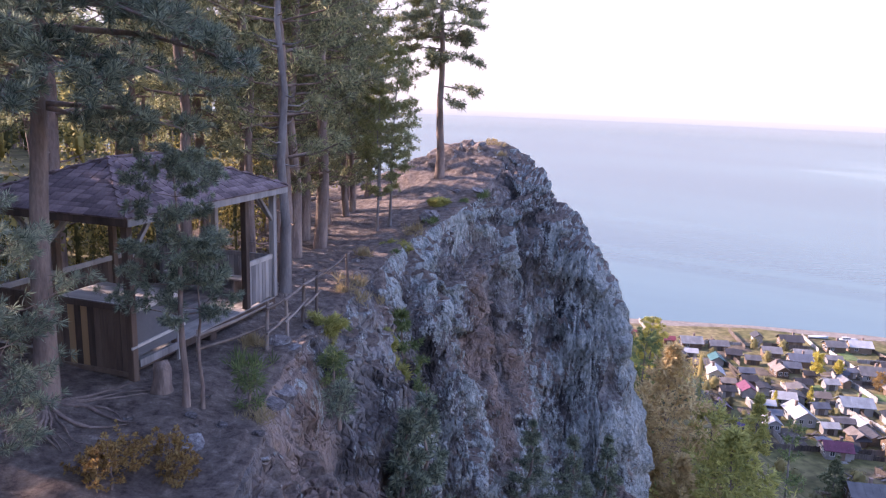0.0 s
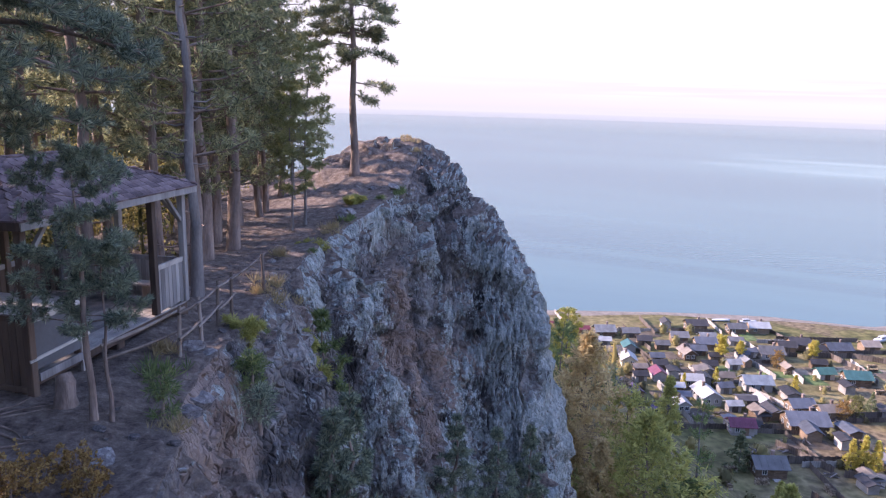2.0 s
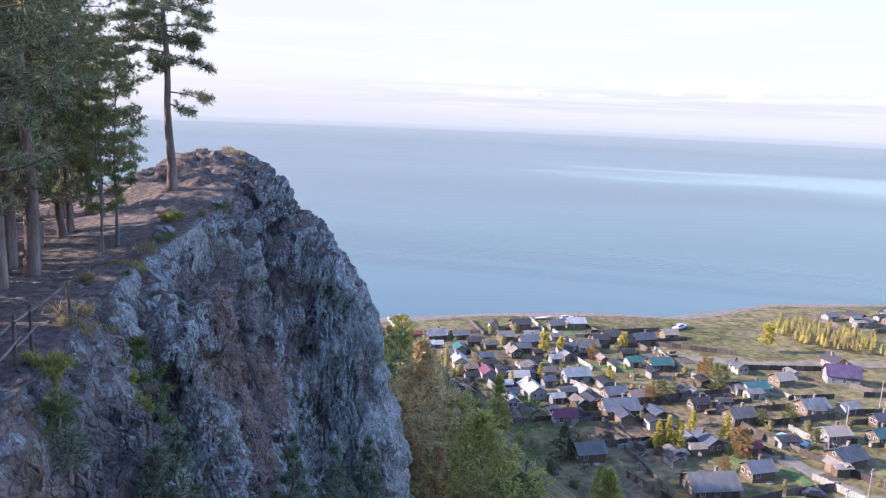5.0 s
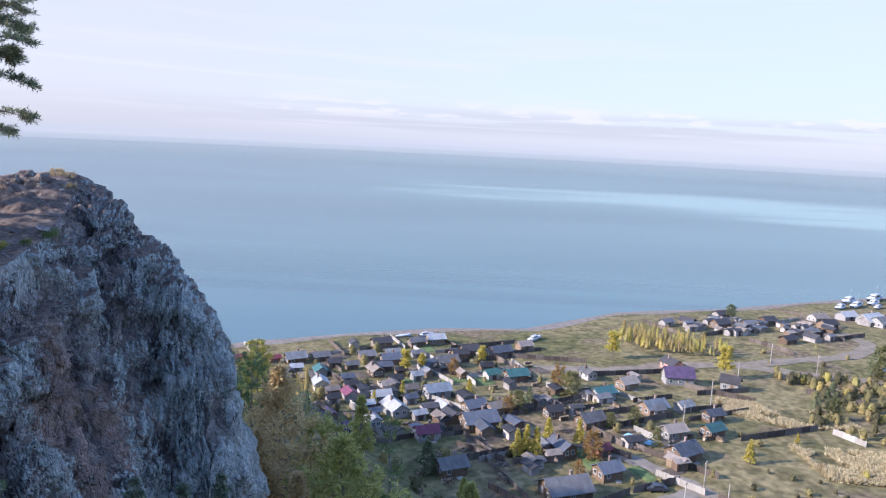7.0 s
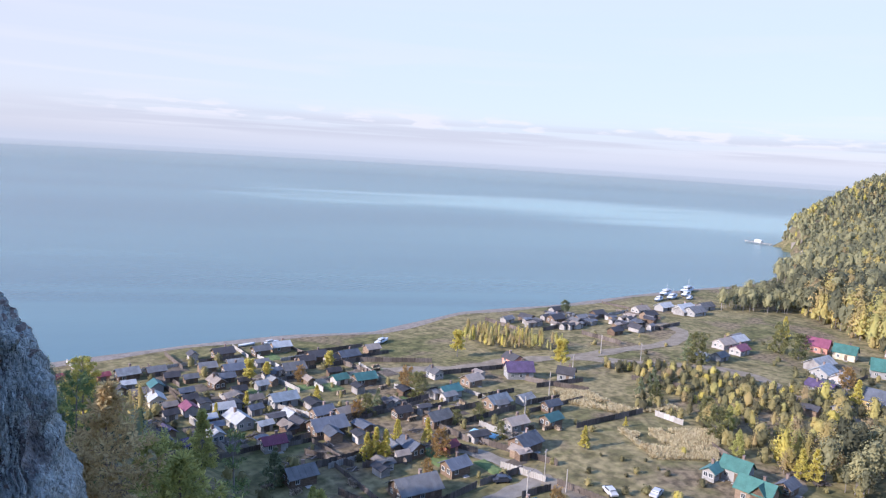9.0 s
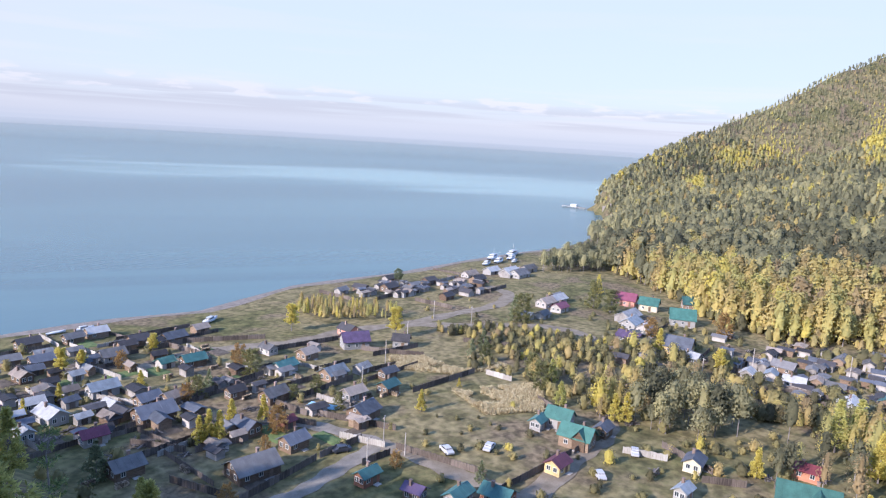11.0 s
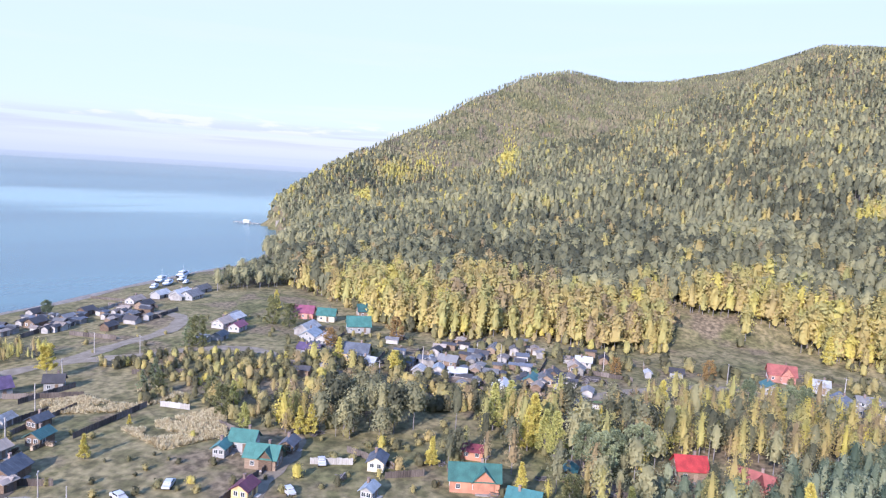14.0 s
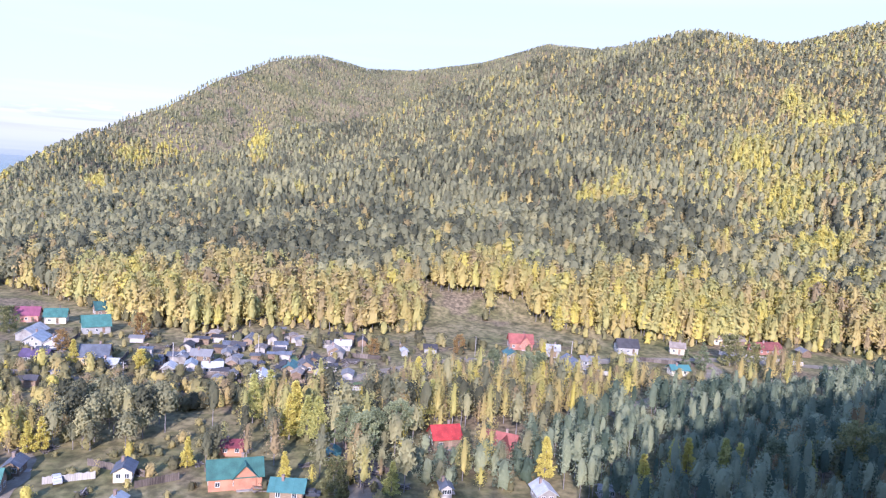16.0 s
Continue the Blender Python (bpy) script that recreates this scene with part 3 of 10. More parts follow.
def crag_at(x, y):
    """Height of the path on the crag."""
    i, j = int(round((x + 10) / 0.12)), int(round((y + 4.02) / 0.12))
    return float(pz_[np.clip(i, 0, len(nx) - 1), np.clip(j, 0, len(ny) - 1)])


# ---- the lake ----
def lake_material():
    """Open water: ripples, wind streaks, and one broad calm sheet, its sheen painted as paler turquoise."""
    m = bpy.data.materials.new("lake_water")
    m.use_nodes = True
    n, l = m.node_tree.nodes, m.node_tree.links
    b = n["Principled BSDF"]
    b.inputs["IOR"].default_value = 1.33
    co = n.new("ShaderNodeTexCoord")

    def mapped(turn_by, scale, shift=(0, 0, 0)):
        mp = n.new("ShaderNodeMapping")
        mp.vector_type = "TEXTURE"
        mp.inputs["Location"].default_value, mp.inputs["Rotation"].default_value, mp.inputs["Scale"].default_value = shift, (0, 0, radians(turn_by)), scale
        l.new(co.outputs["Object"], mp.inputs["Vector"])
        return mp.outputs[0]

    def noise_of(vec, detail, distortion=0.0):
        t = n.new("ShaderNodeTexNoise")
        t.inputs["Scale"].default_value, t.inputs["Detail"].default_value, t.inputs["Distortion"].default_value = 1.0, detail, distortion
        l.new(vec, t.inputs["Vector"])
        return t.outputs["Fac"]

    def band(value, lo, hi, to_lo, to_hi):
        r = n.new("ShaderNodeMapRange")
        r.interpolation_type = "SMOOTHSTEP"
        for i, v in enumerate((lo, hi, to_lo, to_hi)):
            r.inputs[1 + i].default_value = v
        l.new(value, r.inputs[0])
        return r.outputs[0]

    def math_of(op, a, c):
        x = n.new("ShaderNodeMath")
        x.operation = op
        for i, v in enumerate((a, c)):
            if isinstance(v, float):
                x.inputs[i].default_value = v
            else:
                l.new(v, x.inputs[i])
        return x.outputs[0]

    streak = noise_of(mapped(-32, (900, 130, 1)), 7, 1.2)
    # the calm sheet: an ellipse with a ragged, streaky rim, its sheen put into the colour
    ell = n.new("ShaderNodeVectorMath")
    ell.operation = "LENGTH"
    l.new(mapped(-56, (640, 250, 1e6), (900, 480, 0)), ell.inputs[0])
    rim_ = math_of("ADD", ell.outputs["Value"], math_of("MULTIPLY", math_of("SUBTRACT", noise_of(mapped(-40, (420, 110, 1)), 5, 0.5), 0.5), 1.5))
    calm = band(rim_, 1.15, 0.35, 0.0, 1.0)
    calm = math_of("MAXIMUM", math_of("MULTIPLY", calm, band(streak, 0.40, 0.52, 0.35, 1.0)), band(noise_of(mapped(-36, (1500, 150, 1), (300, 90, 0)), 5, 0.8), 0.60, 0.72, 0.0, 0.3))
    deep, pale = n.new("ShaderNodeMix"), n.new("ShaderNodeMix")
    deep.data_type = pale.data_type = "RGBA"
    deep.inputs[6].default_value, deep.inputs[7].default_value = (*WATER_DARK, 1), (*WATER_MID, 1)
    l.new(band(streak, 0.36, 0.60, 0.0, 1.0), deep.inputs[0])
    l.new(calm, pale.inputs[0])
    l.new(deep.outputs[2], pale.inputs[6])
    pale.inputs[7].default_value = (*WATER_CALM_SHEEN, 1)
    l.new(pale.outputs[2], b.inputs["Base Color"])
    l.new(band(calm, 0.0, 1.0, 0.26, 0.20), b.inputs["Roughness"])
    wave, bump = noise_of(mapped(8, (11, 2.6, 1)), 6), n.new("ShaderNodeBump")
    bump.inputs["Strength"].default_value, bump.inputs["Distance"].default_value = 0.16, 0.5
    l.new(wave, bump.inputs["Height"])
    l.new(bump.outputs[0], b.inputs["Normal"])
    return m


WATER_DARK, WATER_MID, WATER_CALM_SHEEN = (0.067, 0.117, 0.126), (0.083, 0.146, 0.150), (0.155, 0.260, 0.252)
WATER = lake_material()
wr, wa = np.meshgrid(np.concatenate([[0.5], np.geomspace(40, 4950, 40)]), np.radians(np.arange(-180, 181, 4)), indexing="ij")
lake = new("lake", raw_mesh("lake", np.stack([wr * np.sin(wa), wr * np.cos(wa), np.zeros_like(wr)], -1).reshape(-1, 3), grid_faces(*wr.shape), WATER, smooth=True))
tagged(lake, "calm pale blue lake reaching a hazy horizon", "lake", kind="structure")


# ---- the low sky: haze, a bank of small clouds and thin streaks over the far lake ----
def low_sky_material():
    """Pale autumn sky that whitens to the west, with a lavender bank of cloud low over the water."""
    m = bpy.data.materials.new("low_sky")
    m.use_nodes = True
    n, l = m.node_tree.nodes, m.node_tree.links
    n.remove(n["Principled BSDF"])
    co, sep = n.new("ShaderNodeTexCoord"), n.new("ShaderNodeSeparateXYZ")
    l.new(co.outputs["Object"], sep.inputs[0])

    def noise_of(scale, detail, shift=0.0, distortion=0.0):
        mp, t = n.new("ShaderNodeMapping"), n.new("ShaderNodeTexNoise")
        mp.vector_type = "TEXTURE"
        mp.inputs["Scale"].default_value, mp.inputs["Location"].default_value = scale, (shift, 0, 0)
        l.new(co.outputs["Object"], mp.inputs["Vector"])
        t.inputs["Scale"].default_value, t.inputs["Detail"].default_value, t.inputs["Distortion"].default_value = 1.0, detail, distortion
        l.new(mp.outputs[0], t.inputs["Vector"])
        return t.outputs["Fac"]

    def band(value, lo, hi, to_lo=0.0, to_hi=1.0):
        r = n.new("ShaderNodeMapRange")
        r.interpolation_type = "SMOOTHSTEP"
        for i, v in enumerate((lo, hi, to_lo, to_hi)):
            r.inputs[1 + i].default_value = v
        l.new(value, r.inputs[0])
        return r.outputs[0]

    def times(a, c):
        x = n.new("ShaderNodeMath")
        x.operation = "MULTIPLY"
        l.new(a, x.inputs[0])
        l.new(c, x.inputs[1])
        return x.outputs[0]

    def mix_of(fac, a, c):
        x = n.new("ShaderNodeMix")
        x.data_type = "RGBA"
        l.new(fac, x.inputs[0])
        for i, v in ((6, a), (7, c)):
            if isinstance(v, tuple):
                x.inputs[i].default_value = (*v, 1)
            else:
                l.new(v, x.inputs[i])
        return x.outputs[2]

    up, east = sep.outputs[2], band(sep.outputs[0], 200, 3600)
    clear = mix_of(east, SKY_WEST, SKY_EAST)
    sky_ = mix_of(band(up, 380, 60), clear, mix_of(east, HAZE_WEST, HAZE_EAST))
    thin = times(band(noise_of((2600, 2600, 150), 6, 0, 0.6), 0.46, 0.64), band(up, 1300, 250))
    sky_ = mix_of(times(thin, band(up, 60, 160, 0.0, 0.45)), sky_, CLOUD_WHITE)
    # the bank: flat grey undersides, lit heaps on top
    heap = band(noise_of((330, 330, 62), 7, 500), 0.50, 0.60)
    flat_ = band(noise_of((1500, 1500, 40), 5, 900), 0.40, 0.58)
    sky_ = mix_of(times(times(flat_, band(east, 0.1, 0.6, 0.25, 0.75)), times(band(up, 85, 150), band(up, 300, 210))), sky_, CLOUD_GREY)
    sky_ = mix_of(times(times(heap, band(east, 0.15, 0.5, 0.0, 0.9)), times(band(up, 185, 230), band(up, 345, 270))), sky_, CLOUD_WHITE)
    sky_ = mix_of(times(band(up, 75, 15), band(noise_of((2400, 2400, 22), 4, 300), 0.40, 0.60, 0.0, 0.7)), sky_, CLOUD_LOW)
    glow, clear_, mix = n.new("ShaderNodeEmission"), n.new("ShaderNodeBsdfTransparent"), n.new("ShaderNodeMixShader")
    l.new(sky_, glow.inputs["Color"])
    l.new(band(up, 1150, 1500, 0.96, 0.0), mix.inputs[0])
    l.new(clear_.outputs[0], mix.inputs[1])
    l.new(glow.outputs[0], mix.inputs[2])
    l.new(mix.outputs[0], n["Material Output"].inputs["Surface"])
    return m


SKY_WEST, SKY_EAST = (0.259, 0.259, 0.251), (0.255, 0.281, 0.272)
HAZE_WEST, HAZE_EAST = (0.225, 0.223, 0.219), (0.255, 0.259, 0.255)
CLOUD_WHITE, CLOUD_GREY, CLOUD_LOW = (0.297, 0.285, 0.268), (0.208, 0.208, 0.212), (0.183, 0.204, 0.212)
ha, hz = np.meshgrid(np.radians(np.arange(-66, 160, 3)), np.array([-12.0, 60, 200, 600, 1150, 1520]), indexing="ij")
backdrop = new("backdrop", raw_mesh("backdrop", np.stack([4880 * np.sin(ha), 4880 * np.cos(ha), hz], -1).reshape(-1, 3), grid_faces(*ha.shape), low_sky_material(), smooth=True))
backdrop.visible_shadow = False
tagged(backdrop, "pale haze and low cloud over the far lake", "sky", kind="structure")


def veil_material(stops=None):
    """Haze painted as a glowing, half-clear sheet over the far water; it thins upward."""
    m = bpy.data.materials.new("haze_glow")
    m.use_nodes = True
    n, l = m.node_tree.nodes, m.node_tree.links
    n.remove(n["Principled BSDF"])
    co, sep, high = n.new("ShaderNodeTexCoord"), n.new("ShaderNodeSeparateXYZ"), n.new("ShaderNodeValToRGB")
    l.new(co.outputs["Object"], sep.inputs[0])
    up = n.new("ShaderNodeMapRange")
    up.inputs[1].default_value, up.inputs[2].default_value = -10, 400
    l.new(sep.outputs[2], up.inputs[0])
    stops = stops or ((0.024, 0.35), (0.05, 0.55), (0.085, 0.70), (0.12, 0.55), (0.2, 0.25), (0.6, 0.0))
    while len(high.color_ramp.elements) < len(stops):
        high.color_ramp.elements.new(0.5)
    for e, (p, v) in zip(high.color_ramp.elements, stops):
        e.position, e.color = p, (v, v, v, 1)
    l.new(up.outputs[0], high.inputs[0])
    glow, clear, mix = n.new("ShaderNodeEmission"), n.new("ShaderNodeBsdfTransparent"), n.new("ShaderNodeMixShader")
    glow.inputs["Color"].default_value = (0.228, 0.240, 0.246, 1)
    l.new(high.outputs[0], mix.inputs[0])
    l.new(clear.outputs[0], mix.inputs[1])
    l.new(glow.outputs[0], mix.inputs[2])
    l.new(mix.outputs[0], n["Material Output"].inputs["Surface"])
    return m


# two added shells whose pale glow stands in for haze on the lake
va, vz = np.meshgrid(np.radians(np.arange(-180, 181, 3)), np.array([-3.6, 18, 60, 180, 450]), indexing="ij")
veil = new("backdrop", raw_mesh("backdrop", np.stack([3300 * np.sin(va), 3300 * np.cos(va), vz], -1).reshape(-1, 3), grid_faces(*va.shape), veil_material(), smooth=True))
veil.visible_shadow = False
tagged(veil, "glowing sheet painted as haze over the far water", "sky", kind="structure")
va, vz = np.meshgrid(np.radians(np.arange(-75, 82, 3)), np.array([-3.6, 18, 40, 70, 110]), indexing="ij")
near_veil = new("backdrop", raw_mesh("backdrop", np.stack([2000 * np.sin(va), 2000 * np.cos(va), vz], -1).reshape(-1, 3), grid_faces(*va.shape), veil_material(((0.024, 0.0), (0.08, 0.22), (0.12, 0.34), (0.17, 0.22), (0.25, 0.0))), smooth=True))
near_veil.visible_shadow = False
tagged(near_veil, "glowing sheet painted as haze over the open water", "sky", kind="structure")


# ---- foliage ----
def crown_shape(kind, q, rng):
    """Leaf clumps of one crown in unit height and width: centres and sizes."""
    h = rng.random(q) ** 0.8
    a = rng.random(q) * 2 * np.pi
    if kind == "spruce":
        z = 0.12 + 0.88 * h
        r = np.sqrt(np.clip(1 - h ** 1.6, 0.01, 1)) * np.clip(0.6 + h * 2.5, 0, 1)
    elif kind == "cone":
        z, r = 0.08 + 0.92 * h, (1 - h) * 0.95 + 0.05
    elif kind == "birch":
        z = 0.22 + 0.78 * h
        r = np.sqrt(np.clip(1 - ((h - 0.36) / 0.66) ** 2, 0.02, 1)) * (1.05 - 0.45 * h)
    elif kind == "pine":
        z = 0.36 + 0.64 * h
        r = np.sqrt(np.clip(1 - ((h - 0.4) / 0.62) ** 2, 0.02, 1))
    else:
        z = 0.05 + 0.95 * h
        r = np.sqrt(np.clip(1 - ((h - 0.35) / 0.66) ** 2, 0.02, 1))
    rho = r * np.sqrt(rng.random(q)) * (0.75 + 0.45 * rng.random(q))
    return np.stack([rho * np.cos(a), rho * np.sin(a), z], 1), (0.55 + 0.5 * rng.random(q)) * (0.55 + 0.45 * r)


def crown_width(kind, h):
    """Outline of a crown: its half-width at height h of the crown, both in units."""
    if kind == "spruce":
        return np.sqrt(np.clip(1 - h ** 1.6, 0.0, 1)) * np.clip(0.6 + h * 2.5, 0, 1)
    if kind == "cone":
        return (1 - h) * 0.95 + 0.03
    mid, half, k = {"birch": (0.36, 0.66, 1.0), "pine": (0.4, 0.62, 1.0)}.get(kind, (0.35, 0.66, 1.0))
    if kind == "birch":
        k = 1.05 - 0.45 * h
    return np.sqrt(np.clip(1 - ((h - mid) / half) ** 2, 0.0, 1)) * k


CROWN_FOOT = {"spruce": 0.12, "cone": 0.08, "birch": 0.22, "pine": 0.36}


def wood(name, x, y, z, high, wide, kind, q, mat, tint, label, seed, trunk=True, bark=None, size=0.5, core=(6, 4), solid=1.0):
    """Many trees as one stand: trunks, and crowns of an uneven inner mass set with small leaf clumps."""
    rng = np.random.default_rng(seed)
    n = len(x)
    verts, faces, tints, mats, normals = [], [], [], [], []
    count = 0
    which = rng.integers(0, 9, n)
    foot = CROWN_FOOT.get(kind, 0.05)
    sides, rows = core

    def unit(v):
        return v / (np.linalg.norm(v, axis=-1, keepdims=True) + 1e-6)

    def place(pts, base, sel, co, si, hh, ww):
        """Points in crown units (base) plus offsets in widths (pts), turned and set at the trees."""
        px = base[None, :, 0] * ww[:, None] + pts[None, :, 0] * ww[:, None]
        py = base[None, :, 1] * ww[:, None] + pts[None, :, 1] * ww[:, None]
        pz = base[None, :, 2] * hh[:, None] + pts[None, :, 2] * ww[:, None]
        return np.stack([co[:, None] * px - si[:, None] * py + x[sel][:, None], si[:, None] * px + co[:, None] * py + y[sel][:, None], pz + z[sel][:, None]], -1)

    def turned(v, co, si):
        return np.stack([co[:, None] * v[None, :, 0] - si[:, None] * v[None, :, 1], si[:, None] * v[None, :, 0] + co[:, None] * v[None, :, 1], np.repeat(v[None, :, 2], len(co), 0)], -1)

    for k in range(9):
        sel = np.where(which == k)[0]
        if not len(sel):
            continue
        m = len(sel)
        th = rng.random(m) * 2 * np.pi
        co, si, hh, ww = np.cos(th), np.sin(th), high[sel], wide[sel]
        # leaf clumps
        c, s = crown_shape(kind, q, rng)
        c[:, :2] *= np.clip(0.55 + 0.6 * rng.random((q, 1)) ** 0.5, 0, 1.15) / (np.sqrt((c[:, :2] ** 2).sum(1, keepdims=True)) + 0.25) * (np.sqrt((c[:, :2] ** 2).sum(1, keepdims=True)) * 0.6 + 0.5)
        soft = unit(np.stack([c[:, 0], c[:, 1], (c[:, 2] - 0.45) * 1.2], 1))
        out = unit(soft + rng.normal(size=(q, 3)) * 0.45)
        soft = unit(soft * np.array([0.8, 0.8, 0.6]) + np.array([0, 0, 0.5 if kind == "birch" else 0.25]) + 0.25 * out)
        d1 = unit(np.cross(out, rng.normal(size=(q, 3))))
        d2 = unit(np.cross(out, d1))
        tri = np.stack([d1 * 1.2, d2 * 0.9 - d1 * 0.5, -d2 * 0.75 - d1 * 0.7], 1) * (s * size)[:, None, None]
        v = place(tri.reshape(-1, 3), np.repeat(c, 3, 0), sel, co, si, hh, ww).reshape(-1, 3)
        f = np.arange(len(v)).reshape(-1, 3) + count
        verts.append(v)
        faces.append(f)
        normals.append(np.repeat(turned(soft, co, si).reshape(-1, 3), 3, 0))
        tints.append(np.repeat(tint[sel], q * 3))
        mats.append(np.zeros(len(f), np.int32))
        count += len(v)
        # inner mass
        hs = np.linspace(0.06, 0.86, rows)
        an = np.arange(sides) * 2 * np.pi / sides
        hg, ag = np.meshgrid(hs, an, indexing="ij")
        ag = ag + rng.uniform(-0.35, 0.35, ag.shape)
        hg = hg + rng.uniform(-0.12, 0.12, hg.shape)
        rad = crown_width(kind, np.clip(hg, 0, 1)) * rng.uniform(*((0.22, 0.58) if kind == "birch" else (0.35, 0.75)), hg.shape) * solid
        body = np.stack([rad * np.cos(ag), rad * np.sin(ag), foot + (1 - foot) * hg], -1).reshape(-1, 3)
        body = np.concatenate([body, [[0, 0, foot]], [[0, 0, 0.97]]])
        fl = []
        for r in range(rows - 1):
            for t in range(sides):
                a, b, c2, d = r * sides + t, r * sides + (t + 1) % sides, (r + 1) * sides + (t + 1) % sides, (r + 1) * sides + t
                fl += [(a, b, c2), (a, c2, d)]
        for t in range(sides):
            fl += [((t + 1) % sides, t, rows * sides), ((rows - 1) * sides + t, (rows - 1) * sides + (t + 1) % sides, rows * sides + 1)]
        fl = np.array(fl)
        nb = len(body)
        nv = unit(unit(np.stack([body[:, 0], body[:, 1], (body[:, 2] - 0.45) * 0.9 + 0.12], 1)) * 0.8 + np.array([0, 0, 0.4]) + 0.25 * rng.normal(size=(nb, 3)))
        verts.append(place(np.zeros((nb, 3)), body, sel, co, si, hh, ww).reshape(-1, 3))
        f = (np.arange(m)[:, None, None] * nb + fl[None] + count).reshape(-1, 3)
        faces.append(f)
        normals.append(turned(nv, co, si).reshape(-1, 3))
        tints.append(np.repeat(tint[sel], nb))
        mats.append(np.zeros(len(f), np.int32))
        count += m * nb
        if trunk:
            w = 0.010 * hh + 0.04
            ring = np.array([(1, 0), (-0.5, 0.87), (-0.5, -0.87)])
            lo = np.stack([x[sel][:, None] + ring[None, :, 0] * w[:, None], y[sel][:, None] + ring[None, :, 1] * w[:, None], np.repeat((z[sel] - 0.6)[:, None], 3, 1)], -1)
            hi = lo.copy()
            hi[:, :, 2] = (z[sel] + 0.8 * hh)[:, None]
            hi[:, :, :2] = (hi[:, :, :2] + np.stack([x[sel], y[sel]], -1)[:, None, :]) / 2
            v = np.concatenate([lo, hi], 1).reshape(-1, 3)
            b = np.arange(m)[:, None] * 6 + count
            f = np.stack([b + np.array([t3]) for i in range(3) for t3 in ((i, (i + 1) % 3, 3 + (i + 1) % 3), (i, 3 + (i + 1) % 3, 3 + i))], 1).reshape(-1, 3)
            verts.append(v)
            normals.append(np.tile(np.concatenate([ring, ring])[:, [0, 1, 1]] * np.array([1, 1, 0]), (m, 1)))
            faces.append(f)
            tints.append(np.repeat(tint[sel], 6))
            mats.append(np.ones(len(f), np.int32))
            count += len(v)
    me = raw_mesh(name, np.concatenate(verts), np.concatenate(faces), mat, np.concatenate(tints), smooth=True)
    me.materials.append(bark or BARK_GREY)
    me.polygons.foreach_set("material_index", np.concatenate(mats))
    me.normals_split_custom_set_from_vertices(np.concatenate(normals).astype(np.float32))
    return tagged(new(name, me), label, "forest", kind="stuff")


def scatter(r0, r1, step, az0, az1, seed):
    """Uneven planting in a ring sector: x, y, r, azimuth."""
    rng = np.random.default_rng(seed)
    gx_, gy_ = np.meshgrid(np.arange(-300, 2300, step), np.arange(-1500, 420, step), indexing="ij")
    x = gx_.ravel() + rng.uniform(-0.5, 0.5, gx_.size) * step
    y = gy_.ravel() + rng.uniform(-0.5, 0.5, gx_.size) * step
    r, az = np.hypot(x, y), np.degrees(np.arctan2(x, y))
    keep = (r > r0) & (r <= r1) & (az > az0) & (az < az1)
    return x[keep], y[keep], r[keep], az[keep], rng


def bump2(a, b, a0, b0, da, db):
    return np.exp(-((a - a0) / da) ** 2 - ((b - b0) / db) ** 2)


def is_clearing(az, r):
    """The fenced hayfields cut into the edge of the wood."""
    return ((az > 101.8) & (az < 106.8) & (r < 332)) | ((az > 107.2) & (az < 112.5) & (r < 322 + 10 * np.sin(az)))


def in_sight(x, y, top, r):
    """Whether nearer ground leaves a treetop open to the lookout."""
    seen = np.ones(len(x), bool)
    for f in np.linspace(0.5, 0.97, 26):
        seen &= (top + 3 - EYE) / r > (plain(x * f, y * f) - EYE) / (r * f)
    return seen


